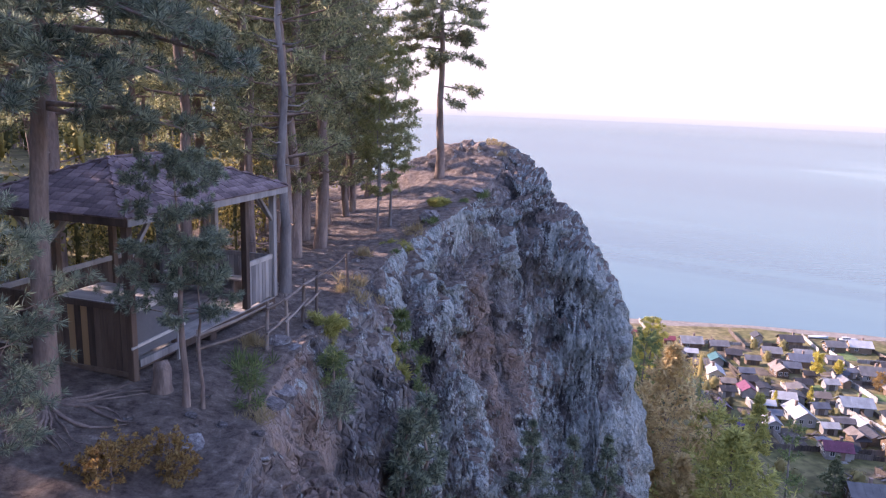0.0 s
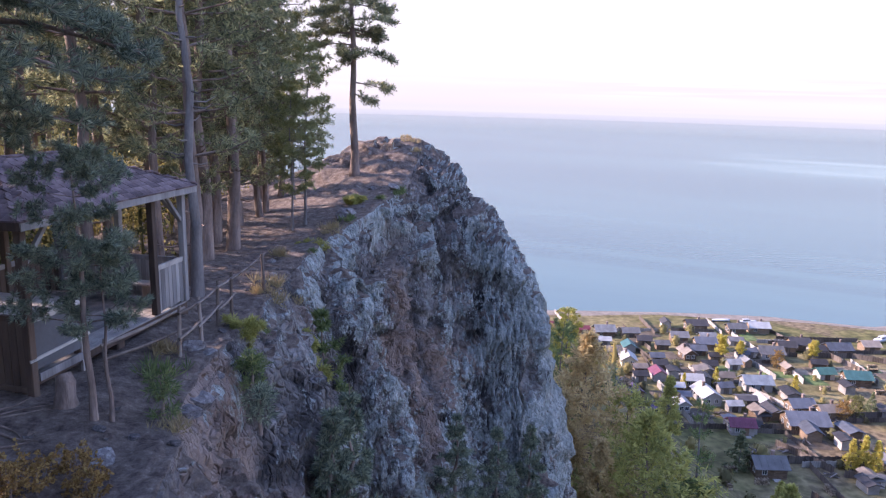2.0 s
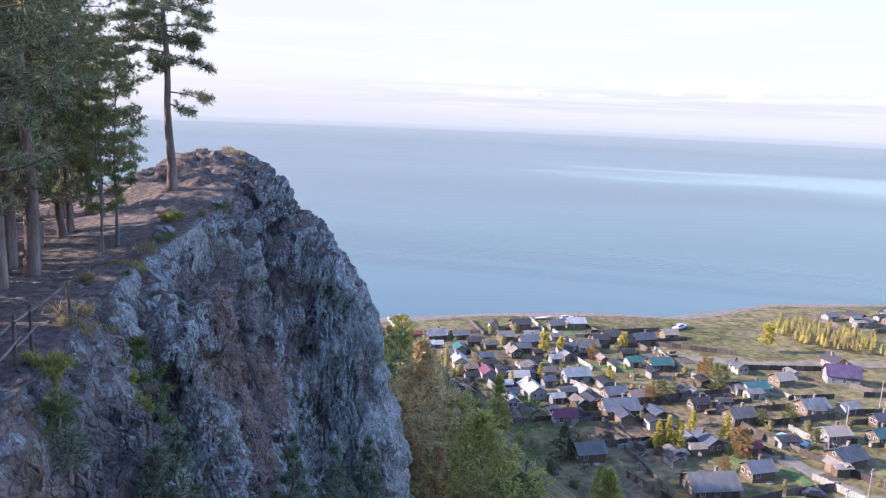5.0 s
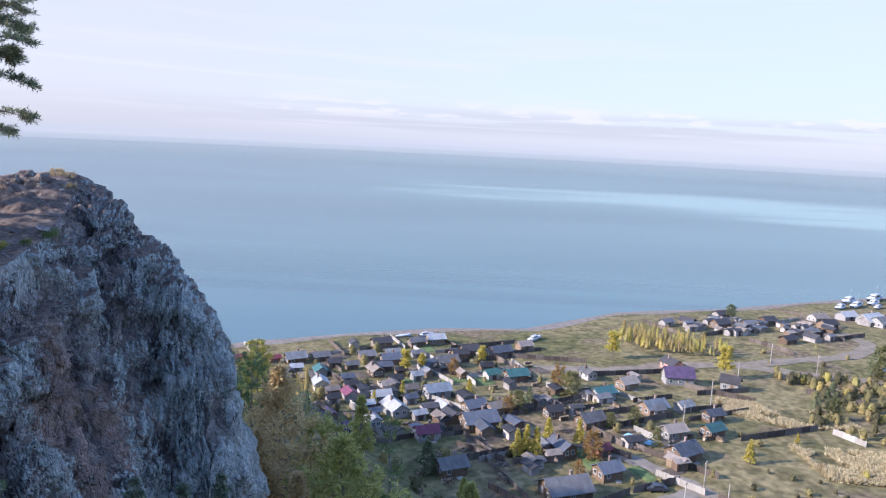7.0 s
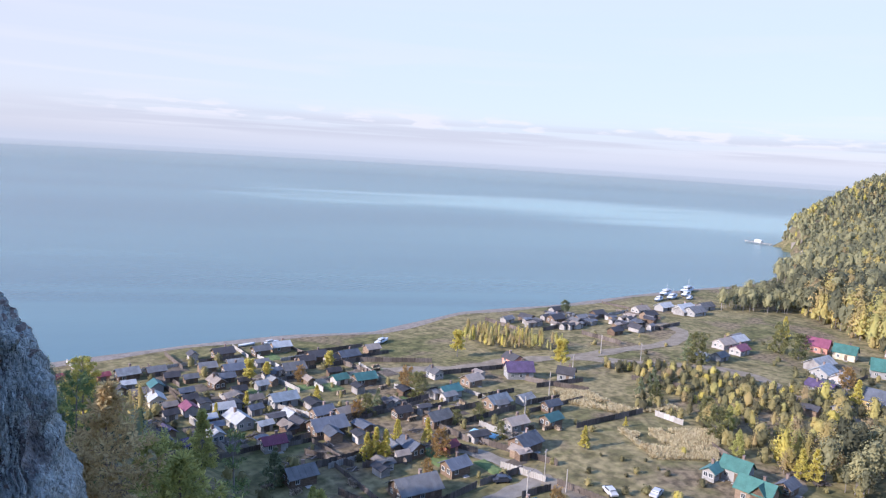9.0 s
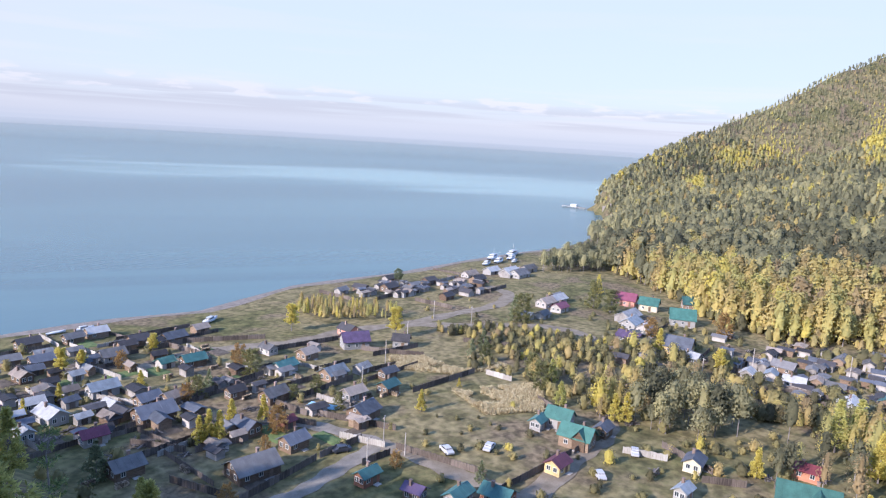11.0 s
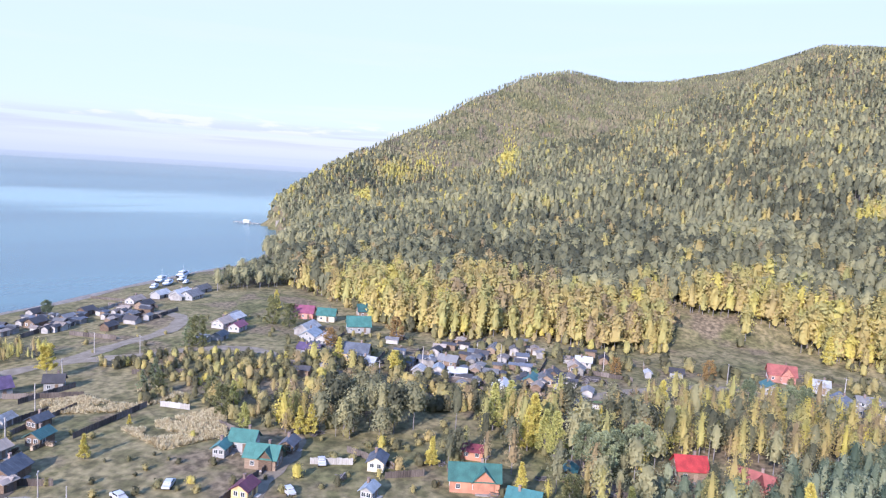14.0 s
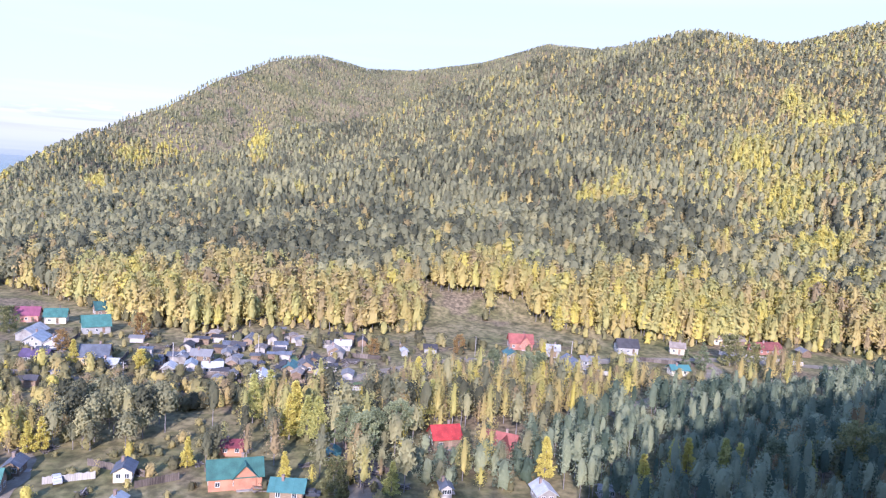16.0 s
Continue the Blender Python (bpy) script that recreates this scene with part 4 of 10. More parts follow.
for ring, (r0, r1, step, quads, lift, tall) in enumerate(((255, 430, 3.7, (95, 150), 1.2, 14), (430, 640, 4.2, (30, 46), 1.2, 10.5), (640, 960, 4.7, (10, 16), 1.25, 8), (960, 2080, 5.6, (3, 5), 1.3, 5.6))):
    x, y, r, az, rng = scatter(r0, r1, step, 66, 140, 100 + ring)
    foot = np.interp(az, AZ, FOOT)
    z = plain(x, y)
    el = np.degrees(np.arctan2(z + 18 - EYE, r))
    limit = np.interp(az, AZ, np.where(FAR_R > 0, FAR_R, 0)) + 60
    ok = (r > foot + 4 + 8 * vnoise(x / 30, y / 30, 0, 3)) & (z > 2.0) & (r < limit) & ~is_clearing(az, r)
    ok &= in_sight(x, y, z + tall, r)
    gold = 0.92 * ease(-6.4 + 1.4 * ease(98, 104, az), -8.0 + 1.4 * ease(98, 104, az), el + 1.1 * fractal(az / 3, el / 2, 0, 3, 77))
    gold = gold + (0.04 if ring == 3 else 0.10) + 0.22 * ease(117, 123, az) + 0.5 * np.clip(fractal(az / 1.7, el / 0.8, 0, 3, 99) - 0.45, 0, 1)
    bright = 0
    for a0, e0, da, de in ((116.0, 0.4, 1.6, 0.9), (114.0, -0.2, 0.8, 0.6), (128.0, 7.4, 1.0, 1.0), (130.4, 6.4, 1.4, 0.7), (125.5, 3.6, 1.4, 1.3), (128.5, 0.6, 1.5, 1.5),
                           (131, -2.2, 1.4, 1.0), (88.2, 2.4, 0.7, 1.2), (82.2, 1.2, 1.6, 0.9), (79.5, 0.2, 1.2, 0.6), (77.0, -1.7, 0.8, 0.5)):
        gold = gold + 1.3 * bump2(az, el, a0, e0, da, de)
        bright = bright + bump2(az, el, a0, e0, da, de)
    is_gold = ok & (rng.random(len(x)) < gold)
    is_pine = ok & ~is_gold
    patchy = fractal(x / 60, y / 60, 0, 3, 55) * 0.22
    tint = np.clip(0.5 + 0.21 * rng.normal(size=len(x)) + patchy + 0.5 * bright, 0, 1)
    high = tall * (0.62 + 0.66 * rng.random(len(x)))
    for sel, kind, mat, wide, label in ((is_gold, "birch", GOLD_FAR, 0.29, "golden birch and larch wood on the lower mountain slope"),
                                        (is_pine, "pine" if ring < 3 else "bush", PINE_FAR, 0.215, "dark green pine forest covering the mountain")):
        if sel.any():
            wood("birch_wood" if mat is GOLD_FAR else "pine_forest", x[sel], y[sel], z[sel], high[sel], high[sel] * wide * lift * (0.75 + 0.5 * rng.random(sel.sum())), kind, quads[mat is GOLD_FAR], mat, tint[sel], label, 200 + ring, trunk=ring < 2, size=((0.20, 0.29, 0.45, 0.6) if mat is PINE_FAR else (0.165, 0.28, 0.45, 0.6))[ring], core=((6, 4), (5, 3), (4, 3), (3, 2))[ring])


# brush and low branches along the edge of the wood
x, y, r, az, rng = scatter(250, 560, 2.6, 68, 140, 140)
foot = np.interp(az, AZ, FOOT)
edge_ = r - foot - 4 - 8 * vnoise(x / 30, y / 30, 0, 3)
ok = (edge_ > -5) & (edge_ < 9) & ~is_clearing(az, r) & (rng.random(len(x)) < 0.6) & (plain(x, y) > 2.0)
for sel, mat, label in ((ok & (rng.random(len(x)) < 0.5), GOLD_FAR, "yellow brush along the edge of the wood"), (ok & (rng.random(len(x)) < 0.45), OLIVE_FAR, "olive brush along the edge of the wood")):
    high = 2.2 + 4.5 * rng.random(sel.sum()) ** 2
    wood("brush", x[sel], y[sel], plain(x[sel], y[sel]), high, high * 0.42, "bush", 55, mat, np.clip(0.5 + 0.25 * rng.normal(size=sel.sum()), 0, 1), label, 141, trunk=False, size=0.22)


# ---- trees that stand alone ----
def tufts(points, aims, blades, length, width, rng, droop=0.0, open_by=0.9):
    """Sprays of needles or leaves at the points: vertices and triangles."""
    points, aims = np.asarray(points, float), np.asarray(aims, float)
    n = len(points)
    d = aims[:, None, :] * rng.uniform(0.2, 1.2, (n, blades, 1)) + rng.normal(size=(n, blades, 3)) * open_by
    d[:, :, 2] -= droop
    d /= np.linalg.norm(d, axis=2)[:, :, None]
    side = np.cross(d, rng.normal(size=(n, blades, 3)))
    side /= np.linalg.norm(side, axis=2)[:, :, None]
    ln = length * rng.uniform(0.6, 1.25, (n, blades, 1))
    base = points[:, None, :] + d * ln * 0.08
    v = np.stack([base - side * width * 0.5, base + d * ln * 0.55 + side * width * 0.75, base + d * ln, base + d * ln * 0.5 - side * width * 0.75], 2).reshape(-1, 3)
    return v, np.arange(len(v)).reshape(-1, 4)


def pine(name, high, seed, girth, crown_from, reach, whorls, per_whorl, blades, length, width, leaf, bark=None, lean=0.0, twigs=3,
         shape="pine", label="", category="tree", group="", droop=0.0, bare=0, open_by=0.9, crooked=0.9):
    """A tree: bent tapering trunk with its limbs, and a crown of needle sprays. It stands at the origin."""
    rng, rnd = np.random.default_rng(seed), random.Random(seed)
    root = new(name)
    bend = [(rnd.uniform(-1, 1) * girth * crooked, rnd.uniform(-1, 1) * girth * crooked) for _ in range(9)]
    spine = [Vector((bend[i][0] * (i > 0) + lean * high * (i / 8) ** 1.3, bend[i][1] * (i > 0), high * i / 8 - (0.35 if i == 0 else 0))) for i in range(9)]
    radii = [girth * (1.35 if i == 0 else (1 - i / 8.6)) for i in range(9)]

    def on_trunk(h):
        k = min(max(h * 8, 0), 7.999)
        i = int(k)
        return spine[i].lerp(spine[i + 1], k - i)

    limbs = [limb(spine, radii, 9, 0.08, seed)]
    tips, aims = [], []
    for w in range(whorls + bare):
        h = crown_from + (1 - crown_from) * (w - bare + rnd.random() * 0.7) / max(whorls, 1) if w >= bare else crown_from * rnd.uniform(0.35, 1.0)
        h = min(h, 0.985)
        k = (h - crown_from) / max(1 - crown_from, 1e-3)
        if shape == "pine":
            span = reach * math.sqrt(max(1 - (max(k, 0) - 0.25) ** 2 / 0.62, 0.03)) * rnd.uniform(0.6, 1.1)
        else:
            span = reach * (1.02 - max(k, 0)) * rnd.uniform(0.75, 1.1)
        a0 = rnd.random() * 6.28
        for b in range(per_whorl if w >= bare else 1):
            a = a0 + 6.28 * b / per_whorl + rnd.uniform(-0.5, 0.5)
            lng = span * rnd.uniform(0.65, 1.1) * (0.6 if w < bare else 1)
            rise = (0.28 - 0.25 * rnd.random() + 0.25 * k) if shape == "pine" else (-0.12 + 0.35 * k)
            p0 = on_trunk(h)
            way = Vector((math.cos(a), math.sin(a), rise)).normalized()
            p1 = p0 + way * lng * 0.5 + Vector((0, 0, -0.04 * lng))
            p2 = p0 + way * lng + Vector((rnd.uniform(-0.1, 0.1), rnd.uniform(-0.1, 0.1), 0.10)) * lng
            rb = girth * 0.26 * (1 - 0.7 * max(k, 0)) * min(1, 0.35 + lng / max(reach, 0.1))
            limbs.append(limb([p0, p1, p2], [rb, rb * 0.6, rb * 0.18], 4))
            if w < bare:
                continue
            for s in range(max(2, int(twigs * (0.5 + lng / max(reach, 0.1))))):
                f = rnd.uniform(0.42, 1.0)
                q = (p0.lerp(p1, f * 2) if f < 0.5 else p1.lerp(p2, f * 2 - 1))
                out = Vector((rnd.gauss(0, 1), rnd.gauss(0, 1), rnd.gauss(0.2, 0.5))).normalized() * lng * rnd.uniform(0.08, 0.30)
                e = q + out
                if s % 2 == 0:
                    limbs.append(limb([q, e], [rb * 0.25, rb * 0.1], 3))
                tips += [e, q.lerp(e, 0.5)]
                aims += [(out.normalized() + way * 0.6), way]
            tips.append(p2)
            aims.append(way)
    v, f = join_limbs(limbs)
    trunk = mesh_part("trunk", raw_mesh("trunk", v, f, bark or BARK, smooth=True), root)
    v, f = tufts([tuple(p) for p in tips], [tuple(p) for p in aims], blades, length, width, rng, droop, open_by)
    mesh_part("crown", raw_mesh("crown", v, f, leaf), root)
    tagged(root, label, category, group)
    return root


def stand(ob, x, y, z, turn_by=0.0, size=1.0):
    ob.matrix_basis = pose(x, y, z, 0, 0, turn_by) @ Matrix.Diagonal((size, size, size, 1))
    return ob


def again(ob, x, y, z, turn_by, size, label="", flat=1.0):
    c = copy_thing(ob, pose(x, y, z, 0, 0, turn_by))
    c.scale = (size * flat, size * flat, size)
    return tagged(c, label)


def hang(x, y):
    """Height of the top surface of crag or ground."""
    if -9 < x < 13.3 and 2.6 < y < 45:
        return crag_at(x, y)
    return ground_at(x, y)


# paler, yellower twin of PINE; sun glow in the needles is put into its colour
PINE_BACKLIT = leafy("backlit_pine_needles", [(0.10, 0.12, 0.08), (0.29, 0.31, 0.18), (0.52, 0.50, 0.26)], 0.8, through_light=0.5, per_island=0.6)

# tall pine beside the gazebo, its boughs over the camera's view
def bough_pine(name, high, seed, girth, tips_, blades, length, width, leaf, label, group, spread=1.0, lean=0.0):
    """A big pine whose long boughs carry flat pads of needles; tips_ are the boughs' ends from its foot."""
    rng, rnd = np.random.default_rng(seed), random.Random(seed)
    root = new(name)
    spine = [Vector((0.05 * math.sin(i * 1.7) * (i > 0) + lean * high * i / 10, 0.05 * math.cos(i * 2.1) * (i > 0), high * i / 10 - (0.35 if i == 0 else 0))) for i in range(11)]
    limbs = [limb(spine, [girth * (1.4 if i == 0 else 1 - i / 11.5) for i in range(11)], 10, 0.08, seed)]
    spots_, aims = [], []
    for tip in tips_:
        tip = Vector(tip)
        reach = math.hypot(tip.x, tip.y)
        p0 = Vector((lean * tip.z, 0, tip.z + 0.10 * reach + rnd.uniform(-0.1, 0.35)))
        p1 = p0.lerp(tip, 0.5) + Vector((rnd.uniform(-0.1, 0.1), rnd.uniform(-0.1, 0.1), 0.05 * reach))
        rb = 0.018 + 0.012 * reach
        limbs.append(limb([p0, p1, tip], [rb, rb * 0.6, rb * 0.2], 5))
        way = (tip - p0).normalized()
        side = way.cross(Vector((0, 0, 1))).normalized()
        for k in range(int((7 + 7 * reach) * spread)):
            f = 1 - 0.75 * rnd.random() ** 1.25
            q = p0.lerp(p1, f * 2) if f < 0.5 else p1.lerp(tip, f * 2 - 1)
            span = spread * (0.22 + 0.16 * reach) * (1.15 - f * 0.6) * rnd.uniform(0.3, 1.0)
            out = side * rnd.choice((-1, 1)) * span + way * span * 0.7 + Vector((0, 0, rnd.uniform(-0.12, 0.22)))
            e = q + out
            limbs.append(limb([q, e], [rb * 0.22, rb * 0.1], 3))
            for g in (0.45, 0.75, 1.0):
                spots_.append(q.lerp(e, g))
                aims.append(out.normalized() + Vector((0, 0, 0.5)))
        spots_.append(tip)
        aims.append(way)
    v, f = join_limbs(limbs)
    mesh_part("trunk", raw_mesh("trunk", v, f, BARK, smooth=True), root)
    v, f = tufts([tuple(p) for p in spots_], [tuple(p) for p in aims], blades, length, width, rng, 0.0, 0.62)
    mesh_part("crown", raw_mesh("crown", v, f, leaf), root)
    return tagged(root, label, "tree", group)


foot_z = hang(-5.9, 9.95)
ends = [(2.45, 0.9, 70.35), (2.1, 0.2, 70.0), (1.65, 0.6, 69.45), (1.75, -0.3, 70.75), (1.1, -0.6, 69.95), (0.75, -0.9, 70.2), (0.9, 0.5, 69.35), (0.25, -1.3, 69.8), (-0.4, -1.2, 69.6),
        (-0.5, -1.0, 70.2), (1.4, 0.9, 70.95), (1.9, 1.0, 70.7), (0.9, 0.2, 70.95), (0.2, -0.9, 70.7), (-0.9, -0.4, 70.7), (1.3, -0.2, 71.6), (2.0, 0.4, 71.5), (0.4, -1.0, 71.3), (-0.8, 0.4, 71.5),
        (1.2, 1.3, 71.9), (1.7, -0.5, 72.2), (-1.6, 0.8, 71.0), (-1.3, 1.5, 72.0), (0.5, 1.7, 72.4), (-0.3, -1.4, 72.2), (1.0, 0.3, 72.9), (-0.9, -0.5, 73.0), (0.6, -0.7, 73.5), (0.2, 0.6, 74.0)]
stand(bough_pine("pine_tree", 10.5, 11, 0.165, [(x + 0.7, y - 0.7, z - foot_z) for x, y, z in ends], 46, 0.14, 0.0078, PINE,
                 "tall pine with reddish bark and heavy green boughs", "pines by the gazebo", lean=0.06), -5.9, 9.95, foot_z)
stand(pine("young_pine", 4.05, 12, 0.06, 0.36, 1.15, 8, 4, 60, 0.10, 0.0065, PINE, twigs=9, crooked=0.5, open_by=0.6,
           label="young pine with clumped needles before the gazebo", group="pines by the gazebo"), -3.95, 10.4, hang(-3.95, 10.4), 70)
stand(pine("young_pine", 2.9, 13, 0.035, 0.55, 0.6, 4, 3, 36, 0.12, 0.0065, PINE, twigs=6, open_by=0.6,
           label="thin young pine with few needles", group="pines by the gazebo"), -3.72, 10.5, hang(-3.72, 10.5), 10)
stand(pine("young_pine", 3.9, 14, 0.07, 0.12, 1.2, 9, 5, 34, 0.11, 0.006, PINE, twigs=9, open_by=0.6,
           label="bushy young pine at the edge of the path", group="pines by the gazebo"), -5.15, 7.35, hang(-5.15, 7.35), 0)

# the wood behind the gazebo
kinds = [pine("pine_tree", 15 + k, 30 + k, 0.15 + 0.015 * k, 0.2 + 0.05 * (k % 3), 2.4, 14, 4, 20, 0.19, 0.019, PINE_BACKLIT, twigs=7, bare=8,
              label="slender forest pine with a bare lower trunk", group="pines of the ridge wood") for k in range(4)]
rng = random.Random(5)
# the last eight are out of view, added to shade the yard
spots = [(-4.3, 18.6), (-4.6, 21.5), (-4.2, 23.6), (-5.0, 24.8), (-4.6, 27.5), (-3.9, 29.6), (-5.6, 20.2), (-6.4, 22.9), (-6.2, 26.3), (-7.2, 19.6),
         (-3.6, 32.5), (-5.4, 30.6), (-7.4, 28.6), (-8.2, 24.0), (-9.0, 20.8), (-9.6, 17.2), (-10.6, 23.2), (-8.8, 31.0), (-6.8, 33.8), (-4.9, 35.8), (-11.6, 27.5),
         (-13.5, 19.5), (-12.8, 31.5), (-14.8, 25.5), (-8.0, 38.0), (-8.6, 10.6), (-10.6, 12.2), (-12.6, 9.4), (-9.8, 7.2), (-11.6, 5.2), (-13.6, 13.6), (-16.2, 11.0), (-8.4, 3.6)]
for k, (x, y) in enumerate(spots):
    z = hang(x, y) if x > -9 else ground_at(x, y)
    if k < 4:
        stand(kinds[k], x, y, z, rng.uniform(0, 360), rng.uniform(0.85, 1.1))
    else:
        again(kinds[k % 4], x, y, z, rng.uniform(0, 360), rng.uniform(0.7, 1.12))
stand(pine("pine_tree", 13, 46, 0.13, 0.62, 1.6, 6, 3, 12, 0.3, 0.04, PINE, bark=BARK_GREY, twigs=5, bare=22,
           label="half-dead grey pine with many bare twigs", group="pines of the ridge wood"), -3.95, 17.3, hang(-3.95, 17.3), 0)
UNDER = leafy("undergrowth_leaves", [(0.10, 0.10, 0.04), (0.28, 0.24, 0.08), (0.46, 0.38, 0.13)], 0.7, per_island=0.9)
# the deeper wood that closes the view behind the gazebo
dg = np.random.default_rng(71)
dx_, dy_ = np.meshgrid(np.arange(-40, -20, 3.4), np.arange(22, 66, 3.4), indexing="ij")
dx_, dy_ = dx_.ravel() + dg.uniform(-1.4, 1.4, dx_.size), dy_.ravel() + dg.uniform(-1.4, 1.4, dx_.size)
dh = dg.uniform(4, 8.5, len(dx_))
wood("young_wood", dx_, dy_, land(dx_, dy_), dh, dh * 0.24, "bush", 170, UNDER, np.full(len(dx_), 0.5), "yellow-green young trees deep in the wood", 72, bark=BARK, size=0.12, solid=0.4)
# sunlit undergrowth between the trunks
ug = np.random.default_rng(31)
ux, uy = ug.uniform(-15, -5.2, 70), ug.uniform(16.5, 36, 70)
ok_ = ux < -5.0 - 0.02 * uy
ux, uy = ux[ok_], uy[ok_]
uh = ug.uniform(0.8, 3.2, len(ux))
wood("undergrowth", ux, uy, np.array([hang(a, b) if a > -9 else ground_at(a, b) for a, b in zip(ux, uy)]), uh, uh * 0.42, "bush", 420, UNDER, np.full(len(ux), 0.5), "yellow autumn undergrowth between pine trunks", 33, size=0.075, solid=0.1)
# saplings on the path
stand(pine("larch_sapling", 6.6, 47, 0.06, 0.30, 1.35, 10, 4, 16, 0.15, 0.017, SAPLING, bark=BARK_GREY, twigs=9, shape="pine", lean=0.03,
           label="slim yellow-green larch beside the path", group="larches on the path"), -2.1, 26.9, hang(-2.1, 26.9))
stand(pine("larch_sapling", 5.2, 48, 0.05, 0.28, 1.1, 9, 4, 16, 0.14, 0.017, SAPLING, bark=BARK_GREY, twigs=8, shape="pine",
           label="slim yellow-green larch beside the path", group="larches on the path"), -2.5, 25.9, hang(-2.5, 25.9))
stand(pine("larch_sapling", 7.6, 49, 0.07, 0.25, 1.7, 11, 4, 16, 0.16, 0.019, SAPLING, bark=BARK_GREY, twigs=9, shape="pine",
           label="yellow-green larch behind the path", group="larches on the path"), -2.9, 31.2, hang(-2.9, 31.2))
# dark conifers with low boughs where the path climbs
low = pine("pine_tree", 12.5, 36, 0.14, 0.12, 2.1, 20, 5, 20, 0.17, 0.018, PINE_BACKLIT, twigs=7, label="dark pine with boughs down to the path", group="pines of the ridge wood")
stand(low, -4.5, 25.6, hang(-4.5, 25.6), 20)
for x, y, turn_by, size in ((-4.0, 28.6, 130, 0.85), (-5.3, 22.4, 220, 1.05), (-4.6, 32.6, 300, 0.9), (-6.3, 28.0, 75, 1.1), (-7.0, 24.6, 10, 1.0)):
    again(low, x, y, hang(x, y), turn_by, size)
# the lone pine on the knob
summit = [(1.6, -0.5, 5.2), (1.45, 0.4, 3.9), (0.75, -0.6, 3.3), (1.15, 0.8, 6.2), (-2.4, 0.2, 6.0), (-1.9, -0.6, 7.0)]
up = random.Random(19)
for k in range(36):
    h_, a_ = up.uniform(4.6, 11.3), up.uniform(0, 6.28)
    r_ = 2.5 * math.sqrt(max(1 - ((h_ - 8.2) / 3.6) ** 2, 0.02)) * up.uniform(0.45, 1.0)
    summit.append((r_ * math.cos(a_), r_ * math.sin(a_), h_ + up.uniform(-0.2, 0.4)))
stand(bough_pine("pine_tree", 11.5, 52, 0.20, summit, 12, 0.19, 0.019, PINE_BACKLIT, "lone pine with a sparse layered crown on the rock", "", 1.6, lean=-0.012), -0.35, 33.0, hang(-0.35, 33.0) - 0.1)

# growth on the cliff
def cliff_growth(name, az, d, top_el, high, seed, leaf, reach, label, shape="cone", blades=16):
    x, y = d * math.sin(radians(az)), d * math.cos(radians(az))
    top = EYE + d * math.tan(radians(top_el))
    stand(pine(name, high, seed, 0.016 * high + 0.02, 0.08, reach, int(4 + high * 1.3), 4, blades, 0.14 + 0.01 * high, 0.010 + 0.002 * high, leaf, twigs=8, shape=shape,
               label=label, group="growth on the cliff"), x, y, top - high)


cliff_growth("young_pine", -3.2, 19.5, -16.8, 3.0, 60, GREEN, 1.2, "green young pine rooted in the cliff")
cliff_growth("young_pine", -4.6, 18.6, -18.3, 1.6, 61, LARCH_GREEN, 0.8, "yellow-green sapling rooted in the cliff")
cliff_growth("young_pine", -1.0, 15.8, -22.6, 5.0, 62, PINE, 1.3, "dark young pine at the foot of the ledge")
cliff_growth("young_pine", -2.6, 15.2, -24.0, 4.0, 63, PINE, 0.95, "dark young pine at the foot of the ledge")
cliff_growth("young_pine", 8.2, 24.5, -24.6, 3.4, 64, PINE, 1.0, "small pine below the cliff face")
cliff_growth("young_pine", 11.8, 27.0, -25.3, 4.5, 65, PINE, 1.3, "small pine below the cliff face")
cliff_growth("young_pine", 14.5, 30.0, -25.0, 5.5, 66, PINE, 1.4, "small pine below the cliff face")
cliff_growth("shrub", -9.0, 14.0, -20.2, 0.5, 67, GREEN, 0.35, "low green shrub on the cliff edge", "pine", 4)
cliff_growth("shrub", -9.6, 15.6, -17.6, 0.6, 68, LARCH_GREEN, 0.45, "dry yellow shrub on the cliff edge", "pine")
cliff_growth("shrub", -8.4, 12.6, -22.5, 0.6, 69, PINE, 0.4, "low green shrub on the cliff edge", "pine", 4)
cliff_growth("shrub", -15.8, 11.4, -21.0, 0.6, 70, GREEN, 0.35, "low green shrub on the cliff edge", "pine", 3)
cliff_growth("shrub", -3.8, 24.2, -11.7, 0.35, 71, LARCH_GREEN, 0.6, "tuft of dry yellow grass on the path edge", "pine")
cliff_growth("shrub", -0.6, 29.0, -8.0, 0.3, 72, LARCH_GREEN, 0.5, "tuft of dry yellow grass on the path edge", "pine")
for k, (x, y, s) in enumerate(((-3.9, 8.4, 0.8), (-3.55, 8.75, 0.7), (-3.95, 7.9, 0.9), (-3.3, 8.35, 0.55), (-4.25, 8.15, 0.5))):
    stand(pine("shrub", 0.62 * s, 80 + k, 0.02, 0.1, 0.55 * s, 4, 4, 6, 0.05, 0.020, ORANGE, twigs=5, label="low shrub with orange autumn leaves", category="shrub", group="orange shrubs"), x, y, hang(x, y))

# trees on the slope beside and below the rock
def slope_tree(name, az, d, top_el, seed, leaf, wide, shape, label, blades=12, whorls=16, bark=None, size=1.0, sink=0.0):
    x, y = d * math.sin(radians(az)), d * math.cos(radians(az))
    z = ground_at(x, y) - sink
    high = max(EYE + d * math.tan(radians(top_el)) - z, 4)
    stand(pine(name, high, seed, 0.011 * high + 0.03, 0.1, wide, whorls, 5, max(3, blades // 2), 0.38 * size, 0.07 * size, leaf, twigs=8, shape=shape, bark=bark, label=label, group="trees on the slope"), x, y, z)


